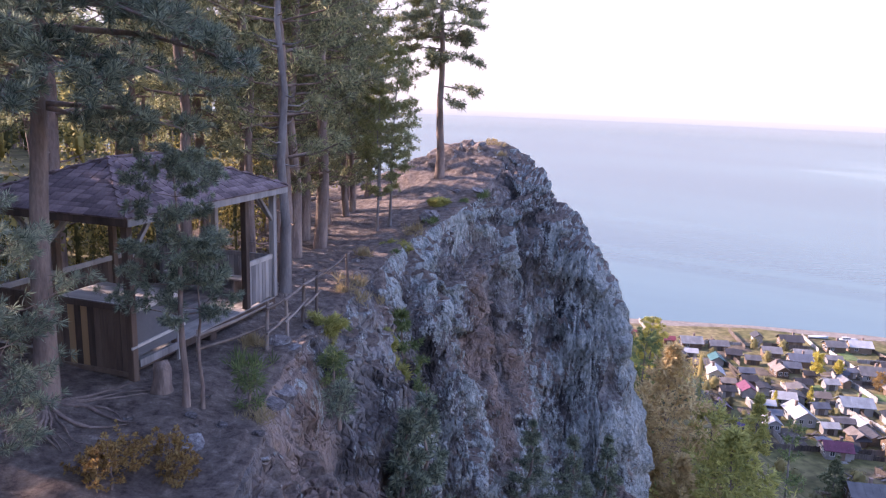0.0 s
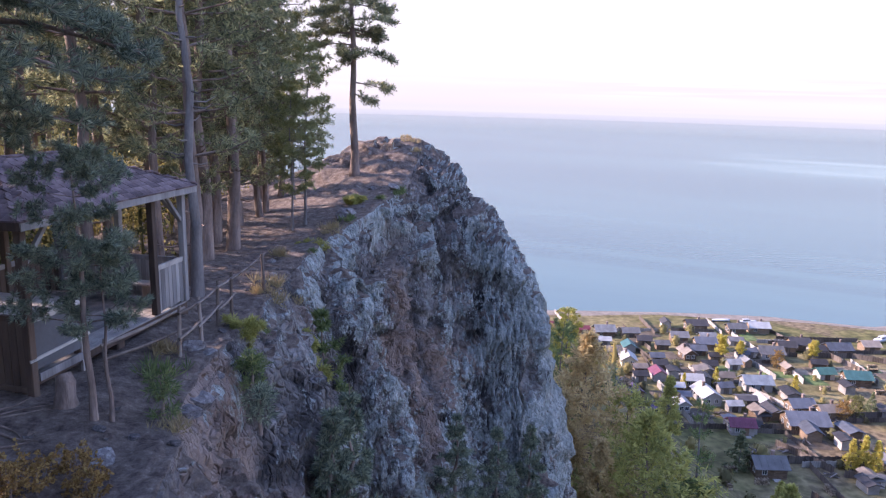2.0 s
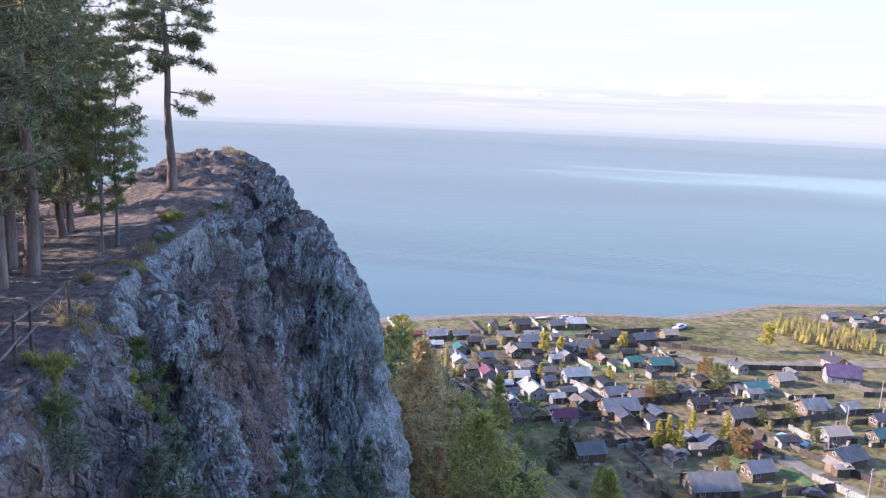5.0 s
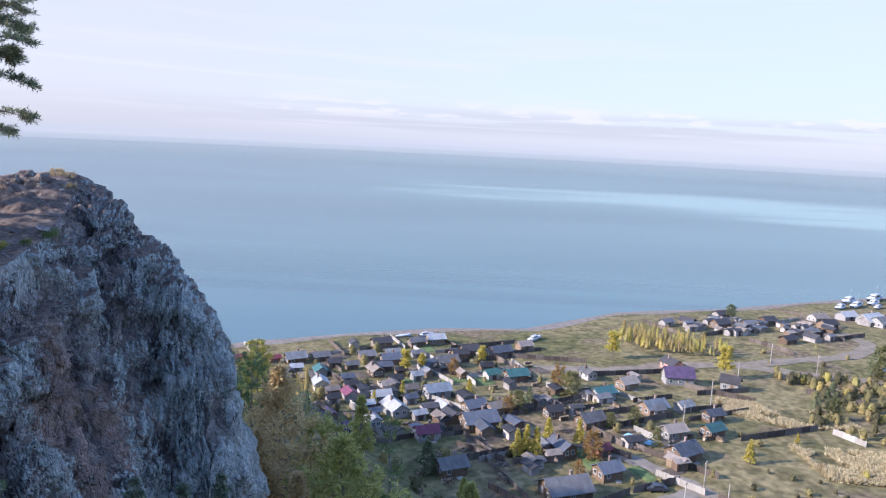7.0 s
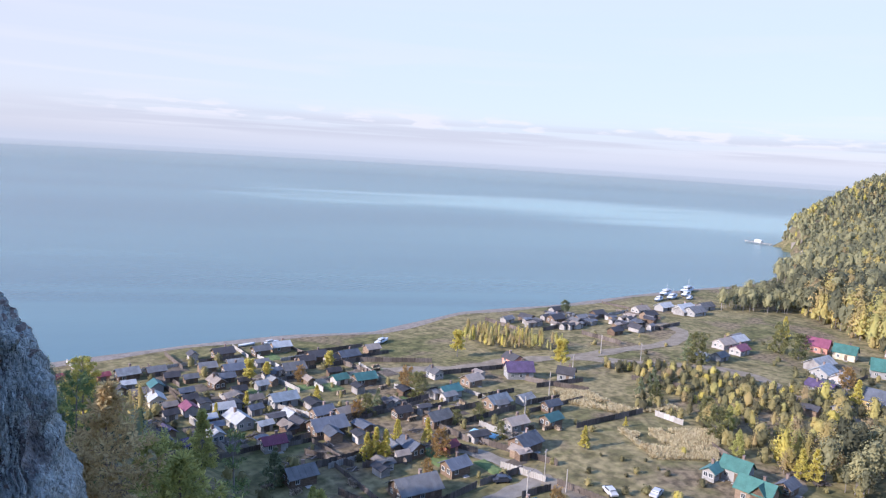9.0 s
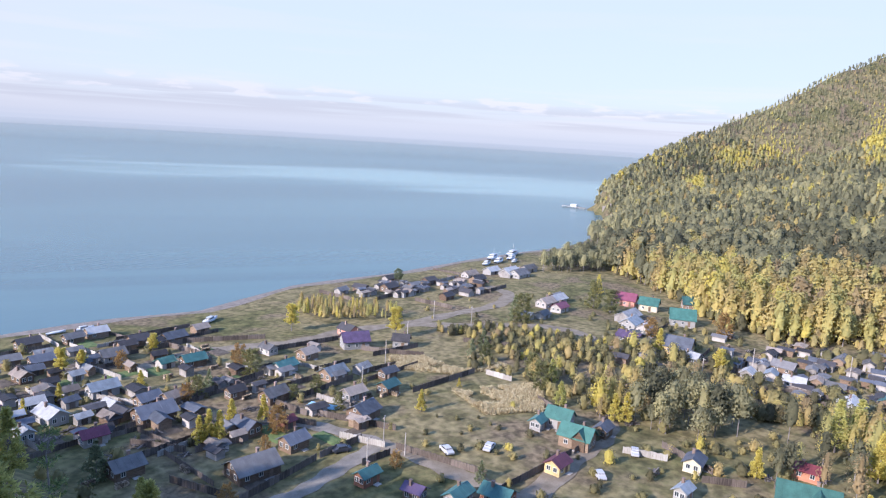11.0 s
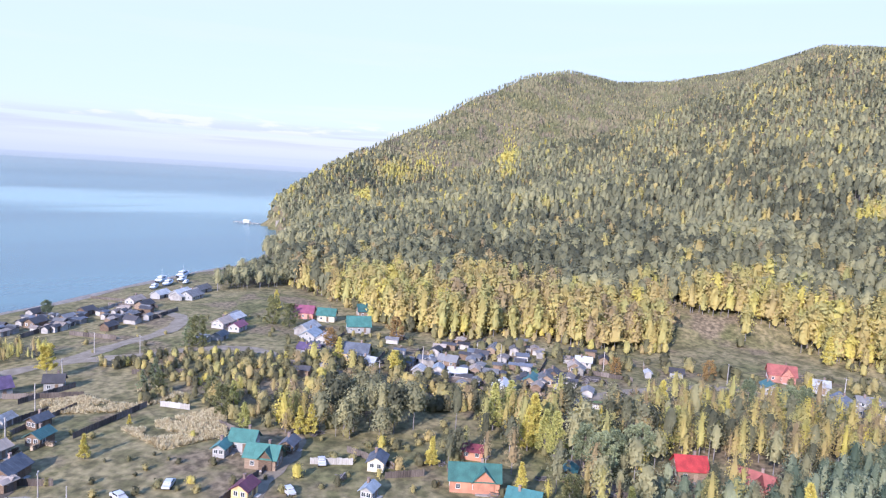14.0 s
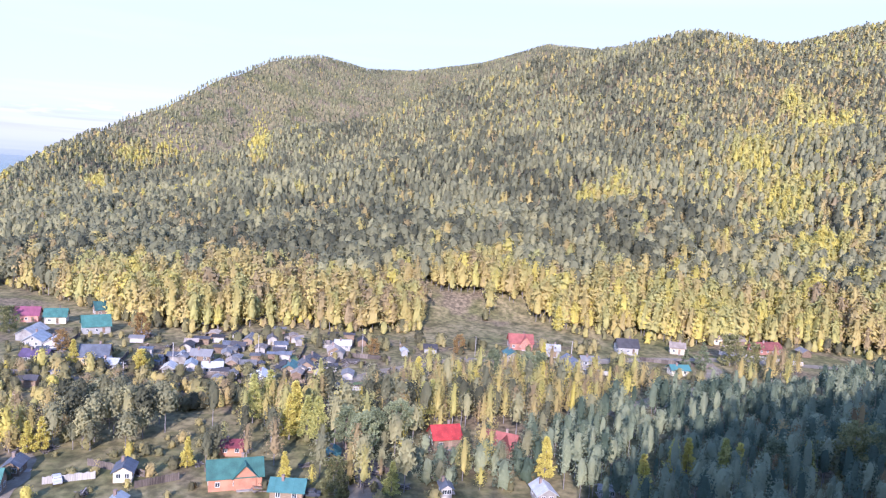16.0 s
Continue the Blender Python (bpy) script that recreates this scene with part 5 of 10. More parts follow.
slope_tree("larch_tree", 18.75, 50, -17.9, 90, LARCH, 8.8, "cone", "larch in rusty gold autumn needles", 10, 32, size=1.35)
slope_tree("larch_tree", 17.2, 47, -22.5, 91, LARCH, 3.6, "cone", "larch in rusty gold autumn needles", 18, 18)
slope_tree("larch_tree", 24.3, 45, -23.3, 92, LARCH_GREEN, 10.0, "cone", "larch turning from green to yellow", 10, 32, size=1.3)
slope_tree("larch_tree", 22.3, 52, -21.9, 93, LARCH_GREEN, 3.8, "pine", "green larch on the slope", 18, 16)
slope_tree("birch_tree", 16.8, 80, -17.0, 94, GREEN, 4.2, "pine", "green leafy tree on the slope", 18, 12, size=0.9)
slope_tree("birch_tree", 17.2, 92, -15.9, 95, GOLD, 3.2, "pine", "golden birch on the slope", 18, 12, size=0.9)
slope_tree("birch_tree", 28.3, 58, -21.4, 96, GREEN, 1.9, "pine", "nearly bare grey tree on the slope", 3, 14, BARK_GREY, size=0.8)
slope_tree("larch_tree", 27.6, 46, -27.8, 97, GREEN, 2.8, "pine", "green larch on the slope", 18, 14)
slope_tree("larch_tree", 35.2, 52, -26.4, 98, LARCH_GREEN, 7.5, "cone", "larch turning from green to yellow", 20, 34, size=0.9)
slope_tree("larch_tree", 29.4, 48, -27.6, 99, LARCH_GREEN, 2.0, "cone", "larch turning from green to yellow", 16, 14, size=0.8)
slope_tree("larch_tree", 20.6, 43, -25.5, 89, LARCH, 2.4, "cone", "larch in rusty gold autumn needles", 16, 14, size=0.9)

# dense unseen pines, added to the left to keep the yard in shade
sh = np.random.default_rng(44)
sx, sy = np.meshgrid(np.arange(-28, -9, 4.6), np.arange(4, 24, 4.6), indexing="ij")
sx, sy = sx.ravel() + sh.uniform(-1, 1, sx.size), sy.ravel() + sh.uniform(-1, 1, sx.size)
ok_ = sx < -0.70 * sy - 2.5
sx, sy = sx[ok_], sy[ok_]
shh = sh.uniform(9, 14, len(sx))
wood("pine_stand", sx, sy, land(sx, sy), shh, shh * 0.2, "bush", 60, PINE, np.full(len(sx), 0.5), "unseen pines added to shade the yard", 45, bark=BARK, size=0.3, solid=0.75)

# the rest of the ridge wood, mostly out of view, is there for the long shade it throws
rng2 = np.random.default_rng(8)
wx, wy = np.meshgrid(np.arange(-75, -5, 5.0), np.arange(-330, 178, 5.0), indexing="ij")
wx, wy = wx.ravel() + rng2.uniform(-2, 2, wx.size), wy.ravel() + rng2.uniform(-2, 2, wy.size)
keep = (edge_distance(wx, wy) < -3) & ~((wx > -36) & (wy > -14) & (wy < 62)) & ~((wx > -11) & (wy > 40) & (wy < 60))
wx, wy = wx[keep], wy[keep]
wh = 12 + 6 * rng2.random(len(wx))
wood("pine_forest", wx, wy, land(wx, wy), wh, wh * 0.17, "pine", 24, PINE, np.full(len(wx), 0.5), "dense pine wood on the ridge", 9, bark=BARK, size=0.45, core=(4, 2))


def boulder(x, y, size, seed, z=None):
    """A broken, lichen-grey rock bedded in the rim."""
    rng = np.random.default_rng(seed)
    bm = bmesh.new()
    bmesh.ops.create_icosphere(bm, subdivisions=2, radius=1.0)
    cuts = rng.normal(size=(9, 3))
    cuts /= np.linalg.norm(cuts, axis=1)[:, None]
    for v in bm.verts:
        for c in cuts:
            d = v.co.dot(Vector(c)) - 0.62
            if d > 0:
                v.co -= Vector(c) * d
        v.co *= 1 + rng.uniform(-0.06, 0.06)
    ob = part("rock", bm, BOULDER, None)
    ob.matrix_basis = pose(x, y, (hang(x, y) if z is None else z) + 0.1 * size, rng.uniform(-20, 20), rng.uniform(-20, 20), rng.uniform(0, 360)) @ Matrix.Diagonal((size, size * rng.uniform(0.6, 1.0), size * rng.uniform(0.4, 0.7), 1))
    return tagged(ob, "grey lichen-flecked rock bedded in the cliff edge", "rock", "rocks on the cliff edge")


BOULDER = material("boulder_stone", [(0.08, 0.072, 0.075), (0.22, 0.20, 0.20), (0.48, 0.48, 0.46)], 2.6, 0.95, 0.9, 7, per_object=0.3)
rr_ = random.Random(77)
for k in range(46):
    u = rr_.uniform(0.12, 0.95)
    i = int(u * (len(rx) - 1))
    off = rr_.uniform(-1.0, 0.25)
    bx0, by0 = rx[i] + onx[i] * off, ry[i] + ony[i] * off
    if by0 > 6:
        boulder(float(bx0), float(by0), rr_.choice((0.12, 0.16, 0.2, 0.28, 0.36)), 700 + k)
for k in range(26):
    i = int(rr_.uniform(0.12, 0.9) * (len(rx) - 1))
    off = rr_.uniform(-0.9, 0.35)
    bx0, by0 = float(rx[i] + onx[i] * off), float(ry[i] + ony[i] * off)
    if by0 < 6:
        continue
    v, f = tufts([(rr_.gauss(0, 0.13), rr_.gauss(0, 0.13), 0) for _ in range(14)], [(0, 0, 1.3)] * 14, 16, 0.22, 0.012, np.random.default_rng(900 + k), 0, 0.5)
    ob = new("grass_tuft", raw_mesh("grass_tuft", v, f, REED if k % 3 else GREEN))
    stand(ob, bx0, by0, hang(bx0, by0), 0, rr_.uniform(0.7, 1.5))
    tagged(ob, "tuft of dry straw-coloured grass on the cliff edge", "grass", "grass tufts on the cliff edge")


# ---- the gazebo ----
WOOD_DARK = material("weathered_brown_wood", [(0.05, 0.035, 0.028), (0.12, 0.08, 0.06), (0.20, 0.14, 0.10)], 3.0, 0.85, 0.4, 20, stretch=(1, 1, 0.12), per_object=0.35)
WOOD_GREY = material("weathered_grey_wood", [(0.14, 0.13, 0.13), (0.27, 0.25, 0.24), (0.42, 0.39, 0.36)], 3.0, 0.85, 0.4, 20, stretch=(1, 1, 0.12), per_object=0.3)
WOOD_PALE = material("pale_worn_planks", [(0.30, 0.27, 0.25), (0.46, 0.42, 0.38), (0.58, 0.54, 0.49)], 2.0, 0.8, 0.3, 14, stretch=(1, 0.15, 1), per_object=0.25)
WOOD_NEW = material("tan_board", [(0.30, 0.18, 0.09), (0.42, 0.27, 0.14)], 3.0, 0.8, 0.3, 14, stretch=(1, 1, 0.12))
PANEL = material("grey_painted_panel", [(0.085, 0.085, 0.09), (0.15, 0.15, 0.16)], 1.6, 0.75, 0.1, 9)
SHINGLE = material("violet_brown_shingle", [(0.05, 0.037, 0.04), (0.155, 0.112, 0.115), (0.29, 0.215, 0.215)], 5.0, 0.95, 0.6, 40, per_object=0.3)
GZ = Vector((-5.12, 11.24, EYE - 4.5))
GU, GV = Vector((0.292, 0.956, 0)), Vector((-0.956, 0.292, 0))
GL, GW = 4.5, 3.0
gazebo = new("gazebo")
gazebo.matrix_basis = Matrix(((GU.x, GV.x, 0, GZ.x), (GU.y, GV.y, 0, GZ.y), (0, 0, 1, GZ.z), (0, 0, 0, 1)))
tagged(gazebo, "open wooden gazebo with a shingled hip roof and plank railings", "gazebo")


def timber(name, a, b, w, h, mat, parent=gazebo, label="", turn_by=0.0):
    bm = bmesh.new()
    beam(bm, a, b, w, h, turn_by)
    bmesh.ops.bevel(bm, geom=bm.edges[:], offset=min(w, h) * 0.08, segments=1, affect="EDGES")
    return part(name, bm, mat, parent, label)


# platform
bm = bmesh.new()
box(bm, -0.02, GL + 0.02, -0.02, GW + 0.02, -0.16, -0.03)
platform = part("platform", bm, WOOD_DARK, gazebo)
for i in range(22):
    y = -0.02 + i * (GW + 0.04) / 22
    bm = bmesh.new()
    box(bm, -0.02, GL + 0.02, y + 0.004, y + (GW + 0.04) / 22 - 0.006, -0.03, 0.004 * (i % 3))
    part("plank", bm, WOOD_GREY, platform)
for sx, sy in ((GL, 0.12), (0.12, GW), (GL, GW), (GL / 2, 0.12), (0.12, GW / 2)):
    timber("foundation_block", (sx, sy, -0.95), (sx, sy, -0.165), 0.22, 0.22, WOOD_DARK)
# posts
for x, y in ((0, 0), (GL, 0), (0, GW), (GL, GW), (0, 1.72), (3.4, 0), (GL, 1.5), (1.5, GW), (3.0, GW), (1.1, 0)):
    top = 2.42 if (x, y) != (1.1, 0) else 0.95
    timber("post", (x - 0.05 * (x == 0 and y == 0), y - 0.05 * (x == 0 and y == 0), -0.62 if x == 0 and y == 0 else 0.012), (x - 0.05 * (x == 0 and y == 0), y - 0.05 * (x == 0 and y == 0), top), 0.13, 0.13, WOOD_DARK if x < 4 else WOOD_GREY)
# plates under the eaves and braces
for a, b in (((-0.2, 0, 2.48), (GL + 0.08, 0, 2.48)), ((-0.2, GW, 2.48), (GL + 0.08, GW, 2.48)), ((0, 0.07, 2.48), (0, GW - 0.07, 2.48)), ((GL, 0.07, 2.48), (GL, GW - 0.07, 2.48))):
    timber("eave_beam", a, b, 0.12, 0.12, WOOD_DARK)
for a, b in (((GL - 0.62, 0, 2.4), (GL, 0, 1.72)), ((0.62, 0, 2.4), (0.0, 0, 1.72)), ((GL, 0.62, 2.4), (GL, 0, 1.72)), ((0, 1.1, 2.4), (0, 1.72, 1.8)), ((0, 2.35, 2.4), (0, 1.72, 1.8))):
    timber("brace", a, b, 0.07, 0.07, WOOD_GREY)


def railing(a, b, low, high, mat, boards, parent=gazebo, rail=WOOD_GREY, alt=None):
    """A panel of upright boards between two posts, with a top and bottom rail."""
    a, b = Vector(a), Vector(b)
    d = (b - a)
    n = boards
    for i in range(n):
        p, q = a + d * ((i + 0.04) / n), a + d * ((i + 0.96) / n)
        c = (p + q) / 2
        m = alt if alt and i in (n // 2, n // 2 + 2) else mat
        bm = bmesh.new()
        w = (q - p).length
        ang = math.atan2(d.y, d.x)
        box(bm, -w / 2, w / 2, -0.011, 0.011, low + 0.015 * ((i * 7) % 3), high - 0.02 * ((i * 5) % 2), Matrix.Translation((c.x, c.y, 0)) @ Matrix.Rotation(ang, 4, "Z"))
        part("board", bm, m, parent)
    ang = Vector((-d.y, d.x, 0)).normalized() * 0.035
    timber("rail", a + Vector((0, 0, high + 0.03)), b + Vector((0, 0, high + 0.03)), 0.06, 0.10, rail, parent)
    timber("rail", a + ang + Vector((0, 0, low + 0.1)), b + ang + Vector((0, 0, low + 0.1)), 0.04, 0.08, rail, parent)


railing((-0.045, 0.03, 0), (-0.045, 1.65, 0), -0.28, 0.92, WOOD_DARK, 12, rail=WOOD_DARK, alt=WOOD_NEW)
railing((0, 1.79, 0), (0, GW - 0.07, 0), 0.02, 0.92, WOOD_DARK, 9, rail=WOOD_DARK)
railing((0.08, GW, 0), (1.43, GW, 0), 0.02, 0.88, WOOD_DARK, 10)
railing((1.57, GW, 0), (2.93, GW, 0), 0.02, 0.88, WOOD_DARK, 10)
railing((3.07, GW, 0), (GL - 0.07, GW, 0), 0.02, 0.88, WOOD_DARK, 10)
railing((GL, 0.07, 0), (GL, 1.43, 0), 0.02, 0.88, WOOD_GREY, 10)
railing((GL, 1.57, 0), (GL, GW - 0.07, 0), 0.02, 0.88, WOOD_GREY, 10)
railing((3.47, 0, 0), (GL - 0.07, 0, 0), 0.02, 0.92, WOOD_GREY, 7, rail=WOOD_PALE)
bm = bmesh.new()
box(bm, 0.04, 1.05, -0.075, -0.045, 0.12, 0.88)
bmesh.ops.bevel(bm, geom=bm.edges[:], offset=0.005, segments=1, affect="EDGES")
part("panel", bm, PANEL, gazebo, "plain grey painted railing panel")
timber("rail", (0.04, -0.06, 0.93), (1.06, -0.06, 0.93), 0.06, 0.10, WOOD_PALE)
timber("rail", (1.09, -0.06, -0.3), (1.09, -0.06, 0.98), 0.06, 0.05, WOOD_PALE)
timber("rail", (-0.12, -0.10, 0.30), (1.25, -0.10, 0.34), 0.03, 0.05, WOOD_PALE)
timber("rail", (0.07, -0.07, -0.02), (1.25, -0.07, -0.02), 0.05, 0.13, WOOD_GREY)
# the bench along the left side, and the table
bench = tagged(new("table"), "long table of pale worn planks inside the gazebo", "table")
bench.matrix_basis = gazebo.matrix_basis.copy()
for i in range(6):
    bm = bmesh.new()
    box(bm, 0.12 + i * 0.20, 0.12 + i * 0.20 + 0.193, 0.10, 1.75, 0.86, 0.90 + 0.003 * (i % 2))
    part("plank", bm, WOOD_PALE, bench)
for sx, sy in ((0.22, 0.25), (1.2, 0.25), (0.22, 1.6), (1.2, 1.6)):
    timber("leg", (sx, sy, 0.012), (sx, sy, 0.86), 0.09, 0.09, WOOD_GREY, bench)
for sy in (0.25, 1.6):
    timber("crossbar", (0.2, sy, 0.80), (1.25, sy, 0.80), 0.05, 0.1, WOOD_GREY, bench)
for k, x0 in enumerate((1.55, 3.95)):
    seat = tagged(new("bench"), "plain plank bench inside the gazebo", "bench", "gazebo benches")
    seat.matrix_basis = gazebo.matrix_basis.copy()
    for i in range(2):
        bm = bmesh.new()
        box(bm, x0 + i * 0.17, x0 + i * 0.17 + 0.16, 0.5, 2.5, 0.42, 0.46)
        part("seat", bm, WOOD_PALE, seat)
    for sy in (0.7, 2.3):
        timber("leg", (x0 + 0.165, sy, 0.012), (x0 + 0.165, sy, 0.42), 0.28, 0.06, WOOD_GREY, seat)

# hip roof: deck, then courses of shingles
EAVE_Z, TOP_Z, OV = 2.50, 3.22, 0.30
c0, c1 = Vector((-OV, -OV, EAVE_Z)), Vector((GL + 0.12, -OV, EAVE_Z))
c2, c3 = Vector((GL + 0.12, GW + OV, EAVE_Z)), Vector((-OV, GW + OV, EAVE_Z))
r0, r1 = Vector((1.45, GW / 2, TOP_Z)), Vector((3.05, GW / 2, TOP_Z))
bm = bmesh.new()
tops = [bm.verts.new(p) for p in (c0, c1, c2, c3, r0, r1)]
lows = [bm.verts.new(p - Vector((0, 0, 0.06))) for p in (c0, c1, c2, c3, r0, r1)]
for f in ((0, 1, 5, 4), (1, 2, 5), (2, 3, 4, 5), (3, 0, 4)):
    bm.faces.new([tops[i] for i in f])
    bm.faces.new([lows[i] for i in reversed(f)])
for i in range(4):
    j = (i + 1) % 4
    bm.faces.new([tops[i], lows[i], lows[j], tops[j]])
bmesh.ops.recalc_face_normals(bm, faces=bm.faces[:])
roof = part("roof", bm, WOOD_DARK, gazebo, "low hip roof of violet-brown shingles")
for a, b in ((c0, c1), (c1, c2), (c2, c3), (c3, c0)):
    timber("fascia", a - Vector((0, 0, 0.05)), b - Vector((0, 0, 0.05)), 0.03, 0.15, WOOD_GREY if a is c1 or a is c0 else WOOD_DARK)
bm = bmesh.new()
box(bm, -0.125, 0.125, -0.025, 0.15, 0.0, 0.03)
shingle_me = bpy.data.meshes.new("shingle")
bm.to_mesh(shingle_me)
bm.free()
shingle_me.materials.append(SHINGLE)
rest_v, rest_f = [], []
rnd = random.Random(3)
for a, b, p, q, single in ((c0, c1, r0, r1, True), (c3, c0, r0, r0, True), (c2, c3, r1, r0, False), (c1, c2, r1, r1, False)):
    along = (b - a).normalized()
    up = ((p + q) / 2 - (a + b) / 2)
    up = (up - along * up.dot(along)).normalized()
    nor = along.cross(up)
    slope = ((p - a) - along * (p - a).dot(along)).length
    rows_n = int(slope / 0.13)
    for i in range(rows_n + 1):
        f = i * 0.13 / slope
        s0, s1 = a.lerp(p, min(f, 1)), b.lerp(q, min(f, 1))
        width = (s1 - s0).length
        n = int(width / 0.255)
        for k in range(n):
            pos = s0 + along * ((k + 0.5) * width / n + (0.08 if i % 2 else -0.04)) + nor * 0.012
            m = Matrix((along, up * 1.0, nor)).transposed().to_4x4()
            m.translation = pos
            m = m @ Matrix.Rotation(radians(rnd.uniform(2.5, 5)), 4, "X") @ Matrix.Rotation(radians(rnd.uniform(-1.5, 1.5)), 4, "Z")
            if single:
                ob = new("shingle", shingle_me)
                ob.parent = roof
                ob.matrix_basis = m
            else:
                base = len(rest_v)
                rest_v += [tuple(m @ v.co) for v in shingle_me.vertices]
                rest_f += [tuple(base + j for j in poly.vertices) for poly in shingle_me.polygons]
tagged(mesh_part("shingles", raw_mesh("shingles", np.array(rest_v), np.array(rest_f), SHINGLE), roof), kind="stuff")
for a, b in ((c0, r0), (c3, r0), (c1, r1), (c2, r1), (r0, r1)):
    timber("ridge_cap", a + Vector((0, 0, 0.03)), b + Vector((0, 0, 0.035)), 0.16, 0.03, SHINGLE, roof)

# ---- the stick fence along the path ----
fence = tagged(new("stick_fence"), "rough fence of thin poles along the cliff path", "fence")
STICK = material("bare_pole", [(0.12, 0.09, 0.075), (0.24, 0.19, 0.16), (0.36, 0.30, 0.26)], 4.0, 0.9, 0.4, 25, stretch=(1, 1, 0.2), per_object=0.5)
posts = ((-4.45, 12.44, 0.50), (-3.41, 13.27, 0.98), (-3.22, 14.32, 0.95), (-3.12, 15.40, 1.00), (-2.96, 16.19, 1.00), (-2.41, 17.58, 1.00))
heads = []
for k, (x, y, h) in enumerate(posts):
    z = hang(x, y)
    tilt = 0.05 * math.sin(k * 2.3)
    v, f = limb([(x, y, z - 0.3), (x + tilt * 0.5, y, z + h * 0.5), (x + tilt, y + 0.03, z + h)], [0.045, 0.04, 0.034], 7, 0.1, k)
    mesh_part("post", raw_mesh("post", np.array([tuple(p) for p in v]), np.array(f), STICK, smooth=True), fence)
    heads.append((Vector((x + tilt, y, z + h)), Vector((x + tilt * 0.5, y, z + h * 0.5)), z))
for k in range(len(heads) - 1):
    for j, (lo, hi) in enumerate(((0.92, 0.9), (0.42, 0.48))):
        a, b = heads[k], heads[k + 1]
        if k == len(heads) - 2 and j == 1:
            continue
        p = Vector((a[0].x + 0.04, a[0].y - 0.25, a[2] + lo * (a[0].z - a[2])))
        q = Vector((b[0].x + 0.04, b[0].y + 0.25, b[2] + hi * (b[0].z - b[2]) + (0.06 if k == 4 else 0)))
        v, f = limb([p, p.lerp(q, 0.5) - Vector((0, 0, 0.03)), q], [0.03, 0.028, 0.022], 6, 0.1, k * 3 + j)
        mesh_part("rail", raw_mesh("rail", np.array([tuple(w) for w in v]), np.array(f), STICK, smooth=True), fence)

# the stump and bare roots by the tall pine
stump_z = hang(-4.5, 10.85)
v, f = limb([(-4.5, 10.85, stump_z - 0.2), (-4.5, 10.85, stump_z + 0.1), (-4.48, 10.85, stump_z + 0.4), (-4.52, 10.88, stump_z + 0.52), (-4.52, 10.88, stump_z + 0.53)], [0.26, 0.17, 0.13, 0.10, 0.005], 9, 0.2, 4)
tagged(new("tree_stump", raw_mesh("tree_stump", np.array([tuple(p) for p in v]), np.array(f), BARK)), "broken dark tree stump on bare earth", "stump")
rnd = random.Random(6)
for k in range(17):
    a = radians(rnd.uniform(-110, 40))
    x, y = -5.9, 9.95
    pts, rad = [], []
    r = rnd.uniform(0.02, 0.05)
    x, y = x + 0.18 * math.cos(a), y + 0.18 * math.sin(a)
    for i in range(7):
        pts.append((x, y, hang(x, y) + r * 0.35))
        rad.append(r * (1 - i / 7.5))
        a += rnd.uniform(-0.5, 0.5)
        x, y = x + 0.24 * math.cos(a), y + 0.24 * math.sin(a)
    v, f = limb(pts, rad, 5, 0.15, k)
    tagged(new("bare_root", raw_mesh("bare_root", np.array([tuple(p) for p in v]), np.array(f), BARK)), "bare pine root on trodden earth", "root", "pine roots")
for k in range(70):
    x, y = rnd.uniform(-5.0, -2.6), rnd.uniform(8.0, 24)
    x = x + (y - 8) * 0.07
    if float(edge_distance(np.array([x]), np.array([y]))[0]) > -0.2 or (-6 < x < -3.55 and 11 < y < 15.8):
        continue
    s = rnd.uniform(0.03, 0.09)
    bm = bmesh.new()
    bmesh.ops.create_icosphere(bm, subdivisions=1, radius=s)
    for vert in bm.verts:
        vert.co *= rnd.uniform(0.7, 1.15)
        vert.co.z *= 0.6
    ob = part("stone", bm, ROCK)
    ob.location = (x, y, hang(x, y) + s * 0.2)
    tagged(ob, "small loose grey stone on the path", "stone", "loose stones")


# ---- the village ----
def paint(name, c, rough=0.6, metal=0.0, var=0.42, scale=0.6):
    lo, hi = tuple(v * (1 - var) for v in c), tuple(min(v * (1 + var), 0.9) for v in c)
    return material(name, [lo, c, hi], scale, rough, 0.15, 6, metal, per_object=0.4)


ROOFS = {"grey": paint("grey_slate_roof", (0.135, 0.13, 0.127)), "blue": paint("blue_grey_roof", (0.095, 0.103, 0.122)), "teal": paint("teal_sheet_roof", (0.045, 0.115, 0.11), 0.5),
         "green": paint("green_sheet_roof", (0.045, 0.115, 0.095), 0.5), "magenta": paint("magenta_sheet_roof", (0.145, 0.045, 0.07), 0.5), "violet": paint("violet_sheet_roof", (0.10, 0.07, 0.125), 0.5),
         "red": paint("red_sheet_roof", (0.34, 0.04, 0.036), 0.5), "brick": paint("brick_red_roof", (0.20, 0.065, 0.052)), "maroon": paint("maroon_sheet_roof", (0.20, 0.05, 0.06), 0.5),
         "white": paint("white_sheet_roof", (0.30, 0.30, 0.295)), "pale": paint("pale_blue_roof", (0.20, 0.225, 0.245)), "beige": paint("beige_board_roof", (0.23, 0.19, 0.155)), "dark": paint("dark_tar_roof", (0.05, 0.046, 0.047))}
